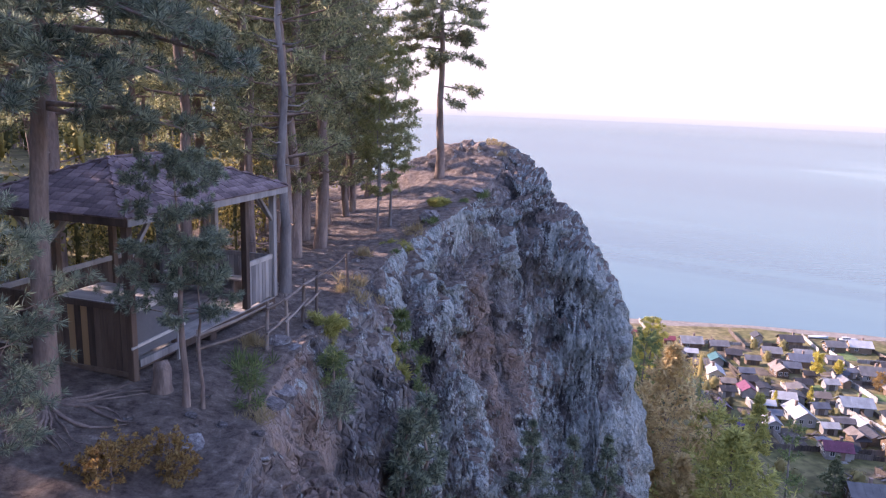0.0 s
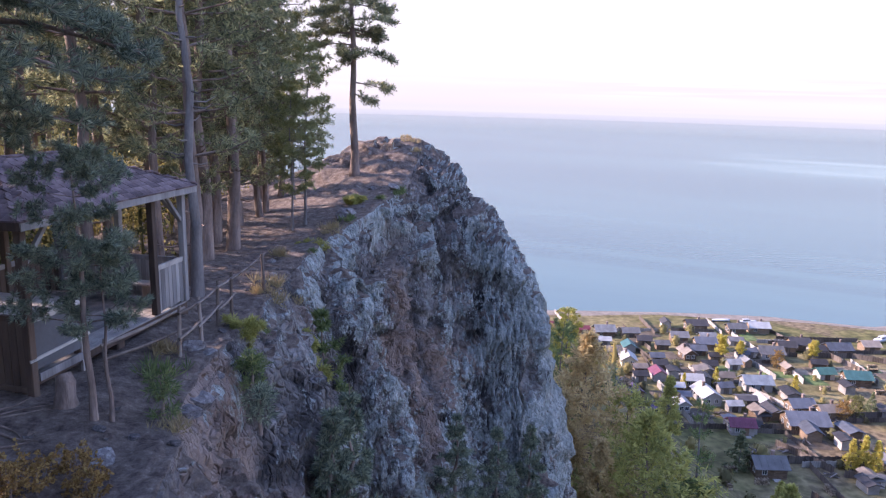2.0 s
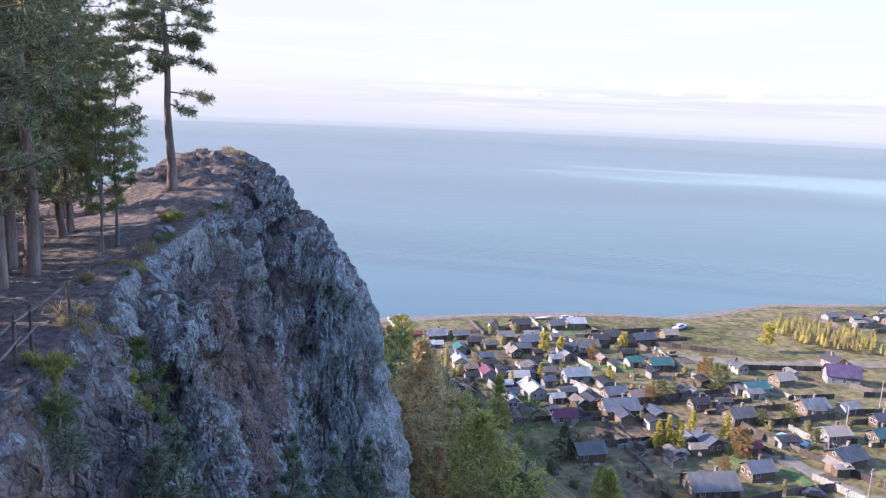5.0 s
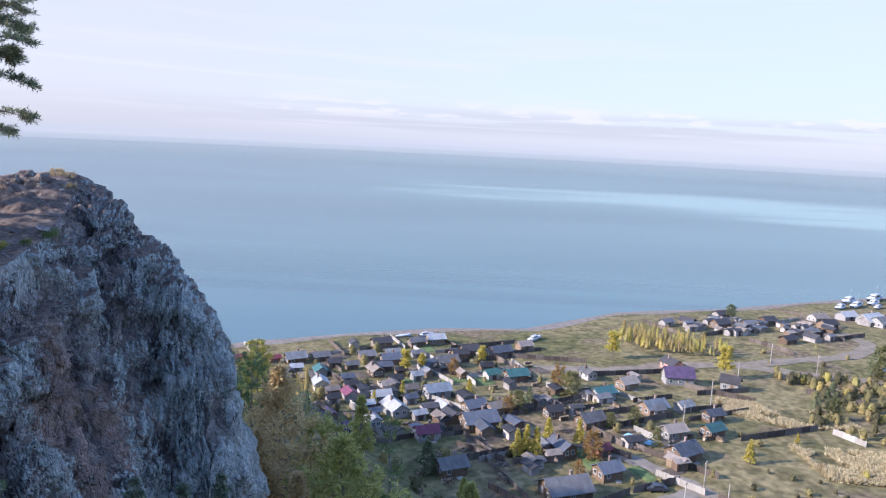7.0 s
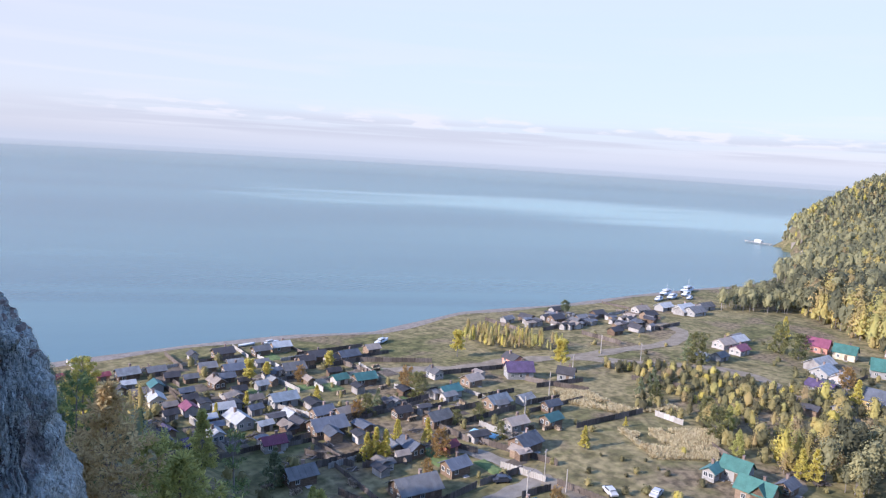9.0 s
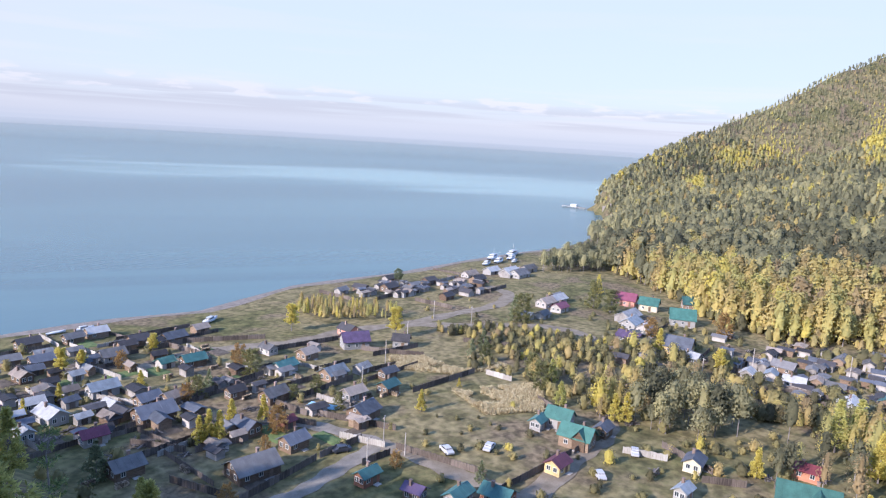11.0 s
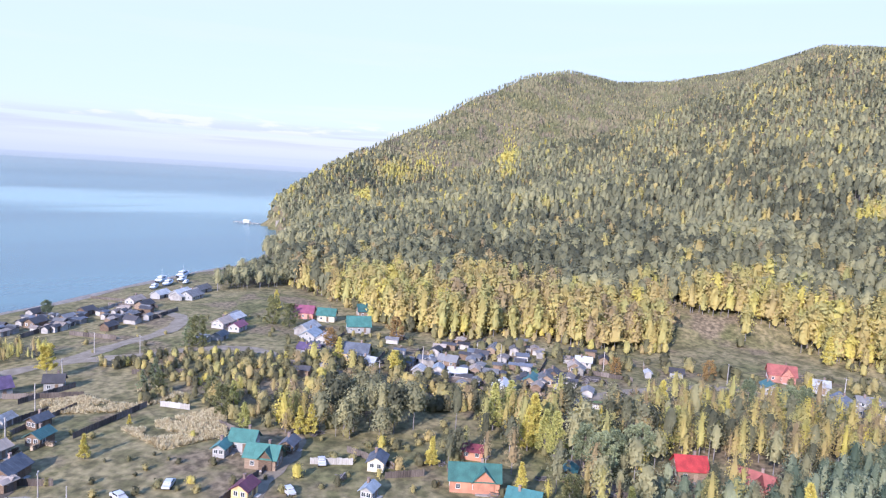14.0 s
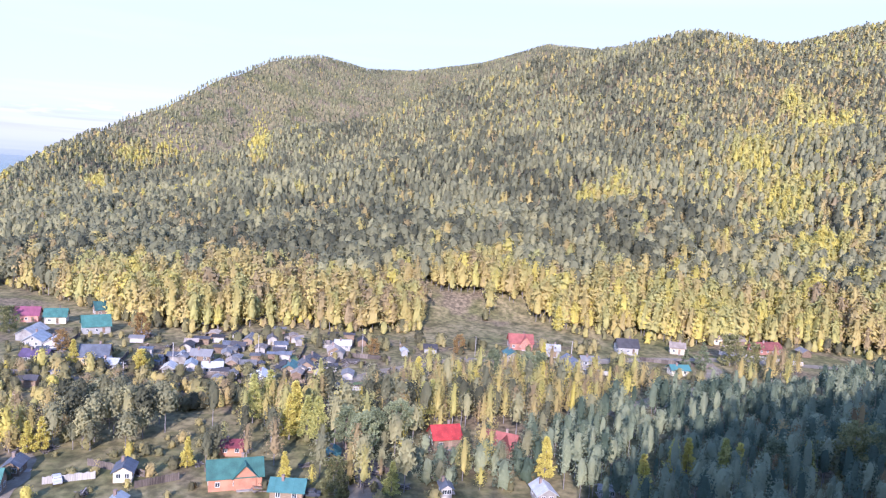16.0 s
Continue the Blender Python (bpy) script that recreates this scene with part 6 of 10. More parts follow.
WALLS = {"log": material("brown_logs", [(0.09, 0.06, 0.04), (0.18, 0.125, 0.085), (0.27, 0.20, 0.14)], 1.2, 0.85, 0.5, 5, stretch=(1, 1, 7), per_object=0.4),
         "white": paint("whitewashed_wall", (0.28, 0.27, 0.255), 0.8, var=0.1), "grey": paint("grey_board_wall", (0.30, 0.28, 0.26), 0.85), "brick": paint("red_brick_wall", (0.34, 0.16, 0.10), 0.85),
         "yellow": paint("ochre_wall", (0.42, 0.31, 0.15), 0.8), "cream": paint("cream_wall", (0.48, 0.42, 0.31), 0.8), "blue": paint("blue_painted_wall", (0.10, 0.16, 0.55), 0.7), "pink": paint("pink_wall", (0.42, 0.20, 0.15), 0.8)}
PANE = material("dark_window_glass", [(0.02, 0.025, 0.03), (0.05, 0.06, 0.07)], 0.5, 0.08, spec=0.6)
FRAME = paint("white_window_frame", (0.5, 0.5, 0.48), 0.6, var=0.1)
CHIMNEY = paint("chimney_brick", (0.21, 0.155, 0.13), 0.9)
FENCES = {"dark": material("dark_board_fence", [(0.05, 0.04, 0.035), (0.11, 0.09, 0.075), (0.18, 0.15, 0.13)], 1.5, 0.9, 0.4, 8, stretch=(3, 3, 0.3), per_object=0.4),
          "pale": material("pale_board_fence", [(0.20, 0.18, 0.16), (0.33, 0.31, 0.28), (0.45, 0.43, 0.40)], 1.5, 0.9, 0.3, 8, stretch=(3, 3, 0.3), per_object=0.3)}
DIRT = material("dirt_road", [(0.12, 0.098, 0.07), (0.20, 0.165, 0.12), (0.29, 0.245, 0.185)], 0.35, 0.95, 0.4, 2.5)
TARMAC = material("worn_grey_lane", [(0.12, 0.105, 0.085), (0.20, 0.175, 0.142), (0.28, 0.245, 0.20)], 0.4, 0.9, 0.3, 3)
WORD = {"grey": "grey", "blue": "blue-grey", "teal": "teal", "green": "green", "magenta": "magenta", "violet": "violet", "red": "bright red", "brick": "brick-red", "maroon": "maroon",
        "white": "white", "pale": "pale blue", "beige": "beige", "dark": "dark"}
WALLWORD = {"log": "brown log", "white": "whitewashed", "grey": "grey board", "brick": "red brick", "yellow": "ochre", "cream": "cream", "blue": "blue painted", "pink": "pink"}


def gable_block(bm, l, w, h, rise, sink=0.8):
    """Walls with gable ends; the ridge runs along x."""
    pts = [(-l / 2, -w / 2, -sink), (l / 2, -w / 2, -sink), (l / 2, w / 2, -sink), (-l / 2, w / 2, -sink), (-l / 2, -w / 2, h), (l / 2, -w / 2, h), (l / 2, w / 2, h), (-l / 2, w / 2, h), (-l / 2, 0, h + rise), (l / 2, 0, h + rise)]
    v = [bm.verts.new(p) for p in pts]
    for f in ((0, 1, 5, 4), (2, 3, 7, 6), (1, 2, 6, 9, 5), (3, 0, 4, 8, 7), (4, 5, 9, 8), (6, 7, 8, 9)):
        bm.faces.new([v[i] for i in f])


def roof_sheet(bm, l, w, h, rise, over=0.45, thick=0.12, gap=1.1):
    """A folded sheet roof in one piece, with standing seams from ridge to eave."""
    k = rise / (w / 2)
    e = w / 2 + over
    n = max(2, int((l + 2 * over) / gap))
    xs = []
    for i in range(n + 1):
        x = -l / 2 - over + (l + 2 * over) * i / n
        xs += [(x - 0.05, 0.0), (x - 0.035, 0.03), (x + 0.035, 0.03), (x + 0.05, 0.0)]
    rings = []
    for x, up in xs:
        lo = h - k * over + 0.03
        rings.append([bm.verts.new(p) for p in ((x, -e, lo), (x, 0, h + rise + 0.03), (x, e, lo), (x, e, lo + thick + up), (x, 0, h + rise + 0.03 + thick + up), (x, -e, lo + thick + up))])
    for a, b in zip(rings, rings[1:]):
        for i in range(6):
            bm.faces.new([a[i], a[(i + 1) % 6], b[(i + 1) % 6], b[i]])
    for r in (rings[0], rings[-1]):
        bm.faces.new([r[0], r[1], r[4], r[5]])
        bm.faces.new([r[1], r[2], r[3], r[4]])
    bmesh.ops.recalc_face_normals(bm, faces=bm.faces[:])


SHARED = {}


def window_mesh(wd, ht):
    key = (round(wd, 1), round(ht, 1))
    if key not in SHARED:
        bm = bmesh.new()
        for a, b, c, d in ((-wd / 2, wd / 2, ht / 2 - 0.09, ht / 2), (-wd / 2, wd / 2, -ht / 2, -ht / 2 + 0.09), (-wd / 2, -wd / 2 + 0.09, -ht / 2 + 0.09, ht / 2 - 0.09), (wd / 2 - 0.09, wd / 2, -ht / 2 + 0.09, ht / 2 - 0.09), (-0.035, 0.035, -ht / 2 + 0.09, ht / 2 - 0.09)):
            box(bm, a, b, -0.06, 0.05, c, d)
        f = bpy.data.meshes.new("window")
        bm.to_mesh(f)
        bm.free()
        f.materials.append(FRAME)
        bm = bmesh.new()
        box(bm, -wd / 2 + 0.05, wd / 2 - 0.05, -0.02, 0.02, -ht / 2 + 0.05, ht / 2 - 0.05)
        p = bpy.data.meshes.new("pane")
        bm.to_mesh(p)
        bm.free()
        p.materials.append(PANE)
        SHARED[key] = (f, p)
    return SHARED[key]


def add_window(root, x, y, z, face, wd=0.95, ht=1.15):
    f, p = window_mesh(wd, ht)
    w = mesh_part("window", f, root)
    w.matrix_basis = pose(x, y, z, 0, 0, face)
    mesh_part("pane", p, w)


HOMES = []


def house(x, y, ang, l, w, h, roof_c, wall_c, kind="house", storeys=1, pitch=0.62, chim=True, cross=False):
    """A village house; ang turns its ridge, in degrees from east."""
    root = new(kind)
    HOMES.append((x, y, 0.6 * max(l, w) + 0.8))
    z = min(ground_at(x, y), ground_at(x + 3, y), ground_at(x, y + 3)) + 0.05
    root.matrix_basis = pose(x, y, z, 0, 0, ang)
    rise = w / 2 * pitch
    bm = bmesh.new()
    gable_block(bm, l, w, h, rise)
    bmesh.ops.recalc_face_normals(bm, faces=bm.faces[:])
    part("wall", bm, WALLS[wall_c], root)
    bm = bmesh.new()
    roof_sheet(bm, l, w, h, rise)
    part("roof", bm, ROOFS[roof_c], root, WORD[roof_c] + " sheet roof")
    if kind == "house":
        n = max(2, int(l / 2.6))
        for s in range(storeys):
            zz = 1.35 + 2.6 * s
            if zz + 0.55 > h:
                break
            for side in (-1, 1):
                for i in range(n):
                    if side == -1 and s == 0 and i == n - 1:
                        continue
                    add_window(root, -l / 2 + (i + 0.5) * l / n, side * (w / 2 + 0.02), zz, 0 if side < 0 else 180, 0.95, 1.05)
            for side in (-1, 1):
                for i in (-1, 1):
                    add_window(root, side * (l / 2 + 0.02), i * w * 0.22, zz, 90 * side, 0.95, 1.05)
        if rise > 1.5:
            for side in (-1, 1):
                add_window(root, side * (l / 2 + 0.02), 0, h + rise * 0.35, 90 * side, 0.8, 0.9)
        bm = bmesh.new()
        box(bm, l / 2 - l / n + 0.3, l / 2 - l / n + 1.2, -w / 2 - 0.05, -w / 2 + 0.05, 0.05, 2.05)
        part("door", bm, WALLS["log"], root)
        bm = bmesh.new()
        box(bm, 0.2, 1.6 + l / 2 - l / n, -w / 2 - 1.1, -w / 2 - 0.06, -0.5, 0.12)
        part("porch_step", bm, WALLS["grey"], root)
    else:
        bm = bmesh.new()
        box(bm, -0.7, 0.7, -w / 2 - 0.05, -w / 2 + 0.05, 0.05, min(2.0, h - 0.2))
        part("door", bm, FENCES["dark"], root)
    if cross:
        gable = new("front_gable")
        gable.parent = root
        gable.matrix_basis = pose(l * 0.18, -w * 0.25, 0, 0, 0, 90)
        bm = bmesh.new()
        gable_block(bm, w * 0.62, l * 0.42, h, rise * 0.9)
        bmesh.ops.recalc_face_normals(bm, faces=bm.faces[:])
        part("wall", bm, WALLS[wall_c], gable)
        bm = bmesh.new()
        roof_sheet(bm, w * 0.62, l * 0.42, h, rise * 0.9)
        part("roof", bm, ROOFS[roof_c], gable)
    if chim and kind == "house":
        bm = bmesh.new()
        box(bm, l * 0.12, l * 0.12 + 0.5, 0.25, 0.75, h + rise * 0.5, h + rise + 0.75)
        box(bm, l * 0.12 - 0.06, l * 0.12 + 0.56, 0.19, 0.81, h + rise + 0.75, h + rise + 0.87)
        part("chimney", bm, CHIMNEY, root)
    word = "tall " if storeys > 1 else ""
    tagged(root, f"{word}{WALLWORD[wall_c]} {'house' if kind == 'house' else 'shed'} with a {WORD[roof_c]} gable roof", kind, "village houses" if kind == "house" else "village sheds")
    return root


def fence_run(x0, y0, x1, y1, tone, high=1.5):
    root = new("board_fence")
    n = max(2, int(math.hypot(x1 - x0, y1 - y0) / 2.5))
    ang = math.atan2(y1 - y0, x1 - x0)
    px, py, pz = [], [], []
    for i in range(n + 1):
        x, y = x0 + (x1 - x0) * i / n, y0 + (y1 - y0) * i / n
        z = ground_at(x, y)
        px.append(x), py.append(y), pz.append(z)
    off = Vector((-math.sin(ang), math.cos(ang), 0)) * 0.03
    for i in range(n):
        a, b = Vector((px[i], py[i], pz[i])), Vector((px[i + 1], py[i + 1], pz[i + 1]))
        bm = bmesh.new()
        k, rings = 9, []
        for j in range(k):
            t = high + 0.09 * math.sin(j * 4.7 + i)
            for f, drop in (((j + 0.04) / k, 0), ((j + 0.93) / k, 0), ((j + 0.96) / k, 0.12)):
                p = a.lerp(b, f)
                top = p + Vector((0, 0, t - drop))
                low = p - Vector((0, 0, 0.3))
                thin = off * (0.4 if drop else 1)
                rings.append([bm.verts.new(c) for c in (low - thin, top - thin, top + thin, low + thin)])
        for r, s in zip(rings, rings[1:]):
            for q in range(4):
                bm.faces.new([r[q], r[(q + 1) % 4], s[(q + 1) % 4], s[q]])
        bm.faces.new(rings[0])
        bm.faces.new(rings[-1])
        bmesh.ops.recalc_face_normals(bm, faces=bm.faces[:])
        part("panel", bm, FENCES[tone], root)
    tagged(root, ("dark weathered" if tone == "dark" else "pale bleached") + " board fence round a village plot", "fence", "village fences")


def lane(name, points, wide, mat, label):
    """A strip of road that lies on the ground."""
    pts = []
    for i in range(len(points) - 1):
        for k in range(8):
            f = k / 8
            p0, p1, p2, p3 = (Vector(points[min(max(i + j, 0), len(points) - 1)]) for j in (-1, 0, 1, 2))
            pts.append(0.5 * ((2 * p1) + (p2 - p0) * f + (2 * p0 - 5 * p1 + 4 * p2 - p3) * f * f + (3 * p1 - p0 - 3 * p2 + p3) * f ** 3))
    pts.append(Vector(points[-1]))
    v = []
    for i, p in enumerate(pts):
        d = (pts[min(i + 1, len(pts) - 1)] - pts[max(i - 1, 0)]).normalized()
        n = Vector((-d.y, d.x))
        ww = wide * (1 + 0.15 * math.sin(i * 1.3) + 0.1 * math.sin(i * 0.45))
        for s in (-0.5, -0.17, 0.17, 0.5):
            q = p + n * ww * s
            v.append((q.x, q.y, ground_at(q.x, q.y) + 0.10 + (0.03 if abs(s) < 0.3 else 0)))
    tagged(new(name, raw_mesh(name, np.array(v), grid_faces(len(pts), 4), mat, smooth=True)), label, "road", kind="structure")


def in_polygon(x, y, poly):
    inside = np.zeros(len(x), bool)
    for (ax, ay), (bx, by) in zip(poly, poly[1:] + poly[:1]):
        cross = (ay > y) != (by > y)
        inside ^= cross & (x < (bx - ax) * (y - ay) / ((by - ay) or 1e-9) + ax)
    return inside


def grove(name, poly, step, high, wide, kind, q, mat, label, seed, keep=1.0, bark=None, size=0.45):
    rng = np.random.default_rng(seed)
    xs, ys = [p[0] for p in poly], [p[1] for p in poly]
    gx_, gy_ = np.meshgrid(np.arange(min(xs), max(xs), step), np.arange(min(ys), max(ys), step), indexing="ij")
    x, y = gx_.ravel() + rng.uniform(-0.6, 0.6, gx_.size) * step, gy_.ravel() + rng.uniform(-0.6, 0.6, gx_.size) * step
    ok = in_polygon(x, y, poly) & (rng.random(len(x)) < keep)
    for hx, hy, hr in HOMES:
        ok &= np.hypot(x - hx, y - hy) > hr
    x, y = x[ok], y[ok]
    h = high * (0.6 + 0.7 * rng.random(len(x)))
    tint = np.clip(0.5 + 0.3 * rng.normal(size=len(x)), 0, 1)
    wood(name, x, y, land(x, y), h, h * wide * (0.8 + 0.5 * rng.random(len(x))), kind, int(q * (1.9 if high > 5 else 1.3)), mat, tint, label, seed, trunk=high > 5, bark=bark, size=size * (0.66 if high > 5 else 0.8), solid=0.7 if high > 5 else 0.9)


def reed_bed(poly, count, label, seed):
    """Dry standing grass on wet ground."""
    rng = np.random.default_rng(seed)
    xs, ys = [p[0] for p in poly], [p[1] for p in poly]
    x, y = rng.uniform(min(xs), max(xs), count), rng.uniform(min(ys), max(ys), count)
    ok = in_polygon(x, y, poly) & (fractal(x / 9, y / 9, 0, 3, 61) > -0.25)
    x, y = x[ok], y[ok]
    v, f = tufts(np.stack([x, y, land(x, y)], 1), np.tile((0.15, 0.1, 1.4), (len(x), 1)), 6, 0.9, 0.16, rng, 0, 0.5)
    tagged(new("reeds", raw_mesh("reeds", v, f, REED, np.repeat(rng.random(len(x)), 24))), label, "reeds", kind="stuff")


TREE_KINDS = {}


def village_tree(kind, x, y, high, seed):
    """Single trees among the plots: built once a kind, then copied."""
    if kind not in TREE_KINDS:
        TREE_KINDS[kind] = []
        for k in range(2):
            leaf, shape, reach, label, nm = {
                "gold": (GOLD, "cone", 2.3, "golden yellow larch among village plots", "larch_tree"),
                "birch": (GOLD, "pine", 2.6, "golden birch with a pale trunk", "birch_tree"),
                "pine": (PINE_VILLAGE, "pine", 3.4, "broad green pine among the plots", "pine_tree"),
                "green": (LARCH_GREEN, "cone", 2.6, "larch turning from green to yellow", "larch_tree"),
                "dark": (PINE_VILLAGE, "cone", 3.6, "dense dark green tree beside a barn", "spruce_tree"),
                "bush": (ORANGE, "pine", 4.6, "round russet garden bush", "garden_bush"),
                "olive": (OLIVE, "pine", 4.0, "round olive-green garden tree", "garden_tree")}[kind]
            low = 0.05 if kind in ("dark", "bush", "olive") else 0.16 if shape == "cone" else 0.3
            TREE_KINDS[kind].append(pine(nm, 10, 300 + 7 * k + len(TREE_KINDS) * 31, 0.15, low, reach, 10, 5, 9, 0.55, 0.14, leaf, bark=BARK_GREY if kind != "pine" else BARK,
                                         twigs=5, shape=shape, label=label, group="village trees"))
            TREE_KINDS[kind][-1]["placed"] = 0
    t = TREE_KINDS[kind][seed % 2]
    z = ground_at(x, y) - 0.1
    s = high / 10
    if not t["placed"]:
        t["placed"] = 1
        stand(t, x, y, z, seed * 57 % 360, s)
    else:
        again(t, x, y, z, seed * 57 % 360, s)


PINE_VILLAGE = leafy("village_pine_needles", [(0.12, 0.145, 0.085), (0.22, 0.25, 0.14), (0.35, 0.37, 0.20)], 0.3, per_object=0.3)
OLIVE = leafy("olive_leaves", [(0.10, 0.11, 0.05), (0.20, 0.20, 0.085), (0.33, 0.31, 0.13)], 0.3, per_object=0.4)


def woodpile(x, y, ang, proto=[]):
    """Split logs stacked in a row: built once, then copied."""
    z = ground_at(x, y)
    if not proto:
        limbs, r_ = [], random.Random(2)
        for i in range(9):
            for j in range(5 - i % 2):
                rr__ = r_.uniform(0.11, 0.15)
                limbs.append(limb([(-1.2 + i * 0.28 + (j % 2) * 0.13, -0.35, 0.12 + j * 0.23), (-1.2 + i * 0.28 + (j % 2) * 0.13, 0.35, 0.12 + j * 0.23)], [rr__, rr__], 6))
                limbs.append(limb([(-1.2 + i * 0.28 + (j % 2) * 0.13, -0.352, 0.12 + j * 0.23), (-1.2 + i * 0.28 + (j % 2) * 0.13, -0.35, 0.12 + j * 0.23)], [0.01, rr__], 6))
        v, f = join_limbs(limbs)
        root = new("woodpile")
        tagged(mesh_part("firewood", raw_mesh("firewood", v, f, LOGS), root), kind="stuff")
        tagged(root, "stack of split firewood logs in a yard", "woodpile", "woodpiles")
        root.matrix_basis = pose(x, y, z, 0, 0, ang)
        proto.append(root)
    else:
        copy_thing(proto[0], pose(x, y, z, 0, 0, ang))


LOGS = material("split_logs", [(0.10, 0.075, 0.05), (0.25, 0.19, 0.13), (0.42, 0.34, 0.25)], 2.0, 0.9, 0.3, 10, per_island=0.5)

PLANKS = material("weathered_planks", [(0.05, 0.042, 0.036), (0.13, 0.11, 0.095), (0.26, 0.22, 0.19)], 1.5, 0.9, 0.4, 8, stretch=(1, 6, 1), per_object=0.5)


def plank_heap(x, y, ang, size, proto=[]):
    """Old planks thrown on a heap: built once, then copied."""
    z = ground_at(x, y)
    if not proto:
        root, r_ = new("plank_heap"), random.Random(4)
        for i in range(9):
            bm = bmesh.new()
            box(bm, -1.3, 1.3, -0.11, 0.11, 0, 0.05)
            p = part("plank", bm, PLANKS, root)
            p.matrix_basis = pose(r_.uniform(-0.4, 0.4), r_.uniform(-0.6, 0.6), 0.02 + 0.06 * i, r_.uniform(-6, 6), r_.uniform(-7, 7), r_.uniform(-40, 40))
        tagged(root, "heap of dark weathered planks in a yard", "plank heap", "plank heaps")
        root.matrix_basis = pose(x, y, z, 0, 0, ang)
        proto.append(root)
    else:
        c = copy_thing(proto[0], pose(x, y, z, 0, 0, ang))
        c.scale = (size, size, size)


CAR_PAINT = {"white": paint("white_car_paint", (0.42, 0.42, 0.43), 0.3, var=0.05), "dark": paint("dark_car_paint", (0.05, 0.055, 0.07), 0.3, var=0.1)}
RUBBER = material("tyre_rubber", [(0.015, 0.015, 0.015), (0.03, 0.03, 0.03)], 3, 0.8)


def car(x, y, ang, tone):
    """A small parked car."""
    root = new("car")
    root.matrix_basis = pose(x, y, ground_at(x, y) + 0.05, 0, 0, ang)
    side = ((-2.0, 0.45), (-2.02, 0.85), (-1.2, 0.95), (-0.75, 1.42), (0.85, 1.42), (1.45, 0.95), (2.0, 0.92), (2.03, 0.45), (1.5, 0.3), (-1.5, 0.3))
    bm = bmesh.new()
    rings = [[bm.verts.new((px, w * (0.8 if pz > 1.2 else 0.9), pz)) for px, pz in side] for w in (-0.9, 0.9)]
    n = len(side)
    for i in range(n):
        bm.faces.new([rings[0][i], rings[0][(i + 1) % n], rings[1][(i + 1) % n], rings[1][i]])
    for r in rings:
        bm.faces.new(r)
    bmesh.ops.recalc_face_normals(bm, faces=bm.faces[:])
    bmesh.ops.bevel(bm, geom=bm.edges[:], offset=0.05, segments=1, affect="EDGES")
    part("body", bm, CAR_PAINT[tone], root)
    for a, b, c in ((-1.08, -0.80, "rear_window"), (0.95, 1.30, "windscreen")):
        bm = bmesh.new()
        box(bm, -0.62, 0.62, -0.02, 0.02, -0.21, 0.21)
        g = part(c, bm, PANE, root)
        g.matrix_basis = pose((a + b) / 2, 0, 1.19, 0, 0, 90) @ pose(0, 0, 0, 44 if a > 0 else -44)
    for s in (-1, 1):
        bm = bmesh.new()
        box(bm, -0.85, 0.95, s * 0.775 - 0.02, s * 0.775 + 0.02, 0.98, 1.34)
        part("side_window", bm, PANE, root)
        for wx in (-1.25, 1.25):
            v, f = limb([(wx, s * 0.62, 0.31), (wx, s * 0.86, 0.31), (wx, s * 0.865, 0.31)], [0.31, 0.31, 0.02], 12)
            mesh_part("wheel", raw_mesh("wheel", np.array([tuple(p) for p in v]), np.array(f), RUBBER), root)
    tagged(root, f"small {tone} car parked beside a village plot", "car", "parked cars")


house(75.2, 114.4, 353, 5.6, 4.3, 2.2, "grey", "log")
house(79.4, 131.6, 349, 4.7, 3.4, 2.2, "magenta", "grey")
house(96.1, 154.9, 353, 6.4, 4.3, 2.2, "pale", "white")
house(94.3, 194.5, 352, 4.6, 3.5, 1.9, "grey", "log", "shed")
house(98.6, 186.6, 353, 5.6, 4.0, 2.2, "blue", "log")
house(113.0, 177.3, 351, 6.1, 4.7, 2.2, "grey", "grey")
house(127.2, 186.2, 352, 5.3, 4.1, 2.2, "dark", "log")
house(135.8, 181.0, 357, 6.6, 4.4, 2.2, "blue", "log")
house(148.5, 184.7, 355, 4.7, 3.6, 1.9, "beige", "log", "shed")
house(88.9, 177.4, 89, 4.8, 3.2, 2.2, "beige", "log")
house(118.5, 161.5, 359, 4.0, 3.2, 1.9, "green", "grey", "shed")
house(124.1, 157.1, 349, 5.9, 4.2, 2.2, "teal", "log")
house(103.3, 137.6, 1, 4.9, 3.2, 2.2, "beige", "log")
house(98.5, 140.8, 359, 5.1, 3.8, 2.2, "blue", "log")
house(94.3, 132.5, 352, 8.0, 5.7, 2.2, "blue", "log")
house(91.8, 144.7, 90, 3.5, 2.3, 1.9, "white", "white", "shed")
house(87.4, 138.4, 91, 3.6, 2.7, 1.9, "beige", "log", "shed")
house(71.8, 143.4, 84, 3.7, 2.7, 2.2, "white", "grey")
house(135.6, 133.8, 360, 6.1, 4.0, 2.2, "teal", "white")
house(148.8, 137.9, 359, 5.1, 4.0, 2.2, "beige", "log")
house(118.7, 120.5, 358, 6.0, 4.3, 2.2, "grey", "log")
house(114.4, 129.2, 352, 4.0, 3.1, 2.2, "dark", "log")
house(144.9, 149.5, 84, 4.4, 3.2, 2.2, "grey", "grey")
house(89.8, 96.3, 348, 8.6, 6.1, 2.2, "grey", "log")
house(102.0, 111.5, 87, 5.7, 3.7, 2.2, "blue", "log")
house(109.3, 106.8, 358, 3.2, 2.5, 1.9, "maroon", "brick", "shed")
house(102.9, 98.4, 356, 5.0, 3.9, 2.2, "blue", "log")
house(177.1, 146.2, 81, 5.7, 4.5, 2.2, "dark", "pink")
house(139.8, 120.0, 355, 6.2, 4.7, 2.2, "pale", "log")
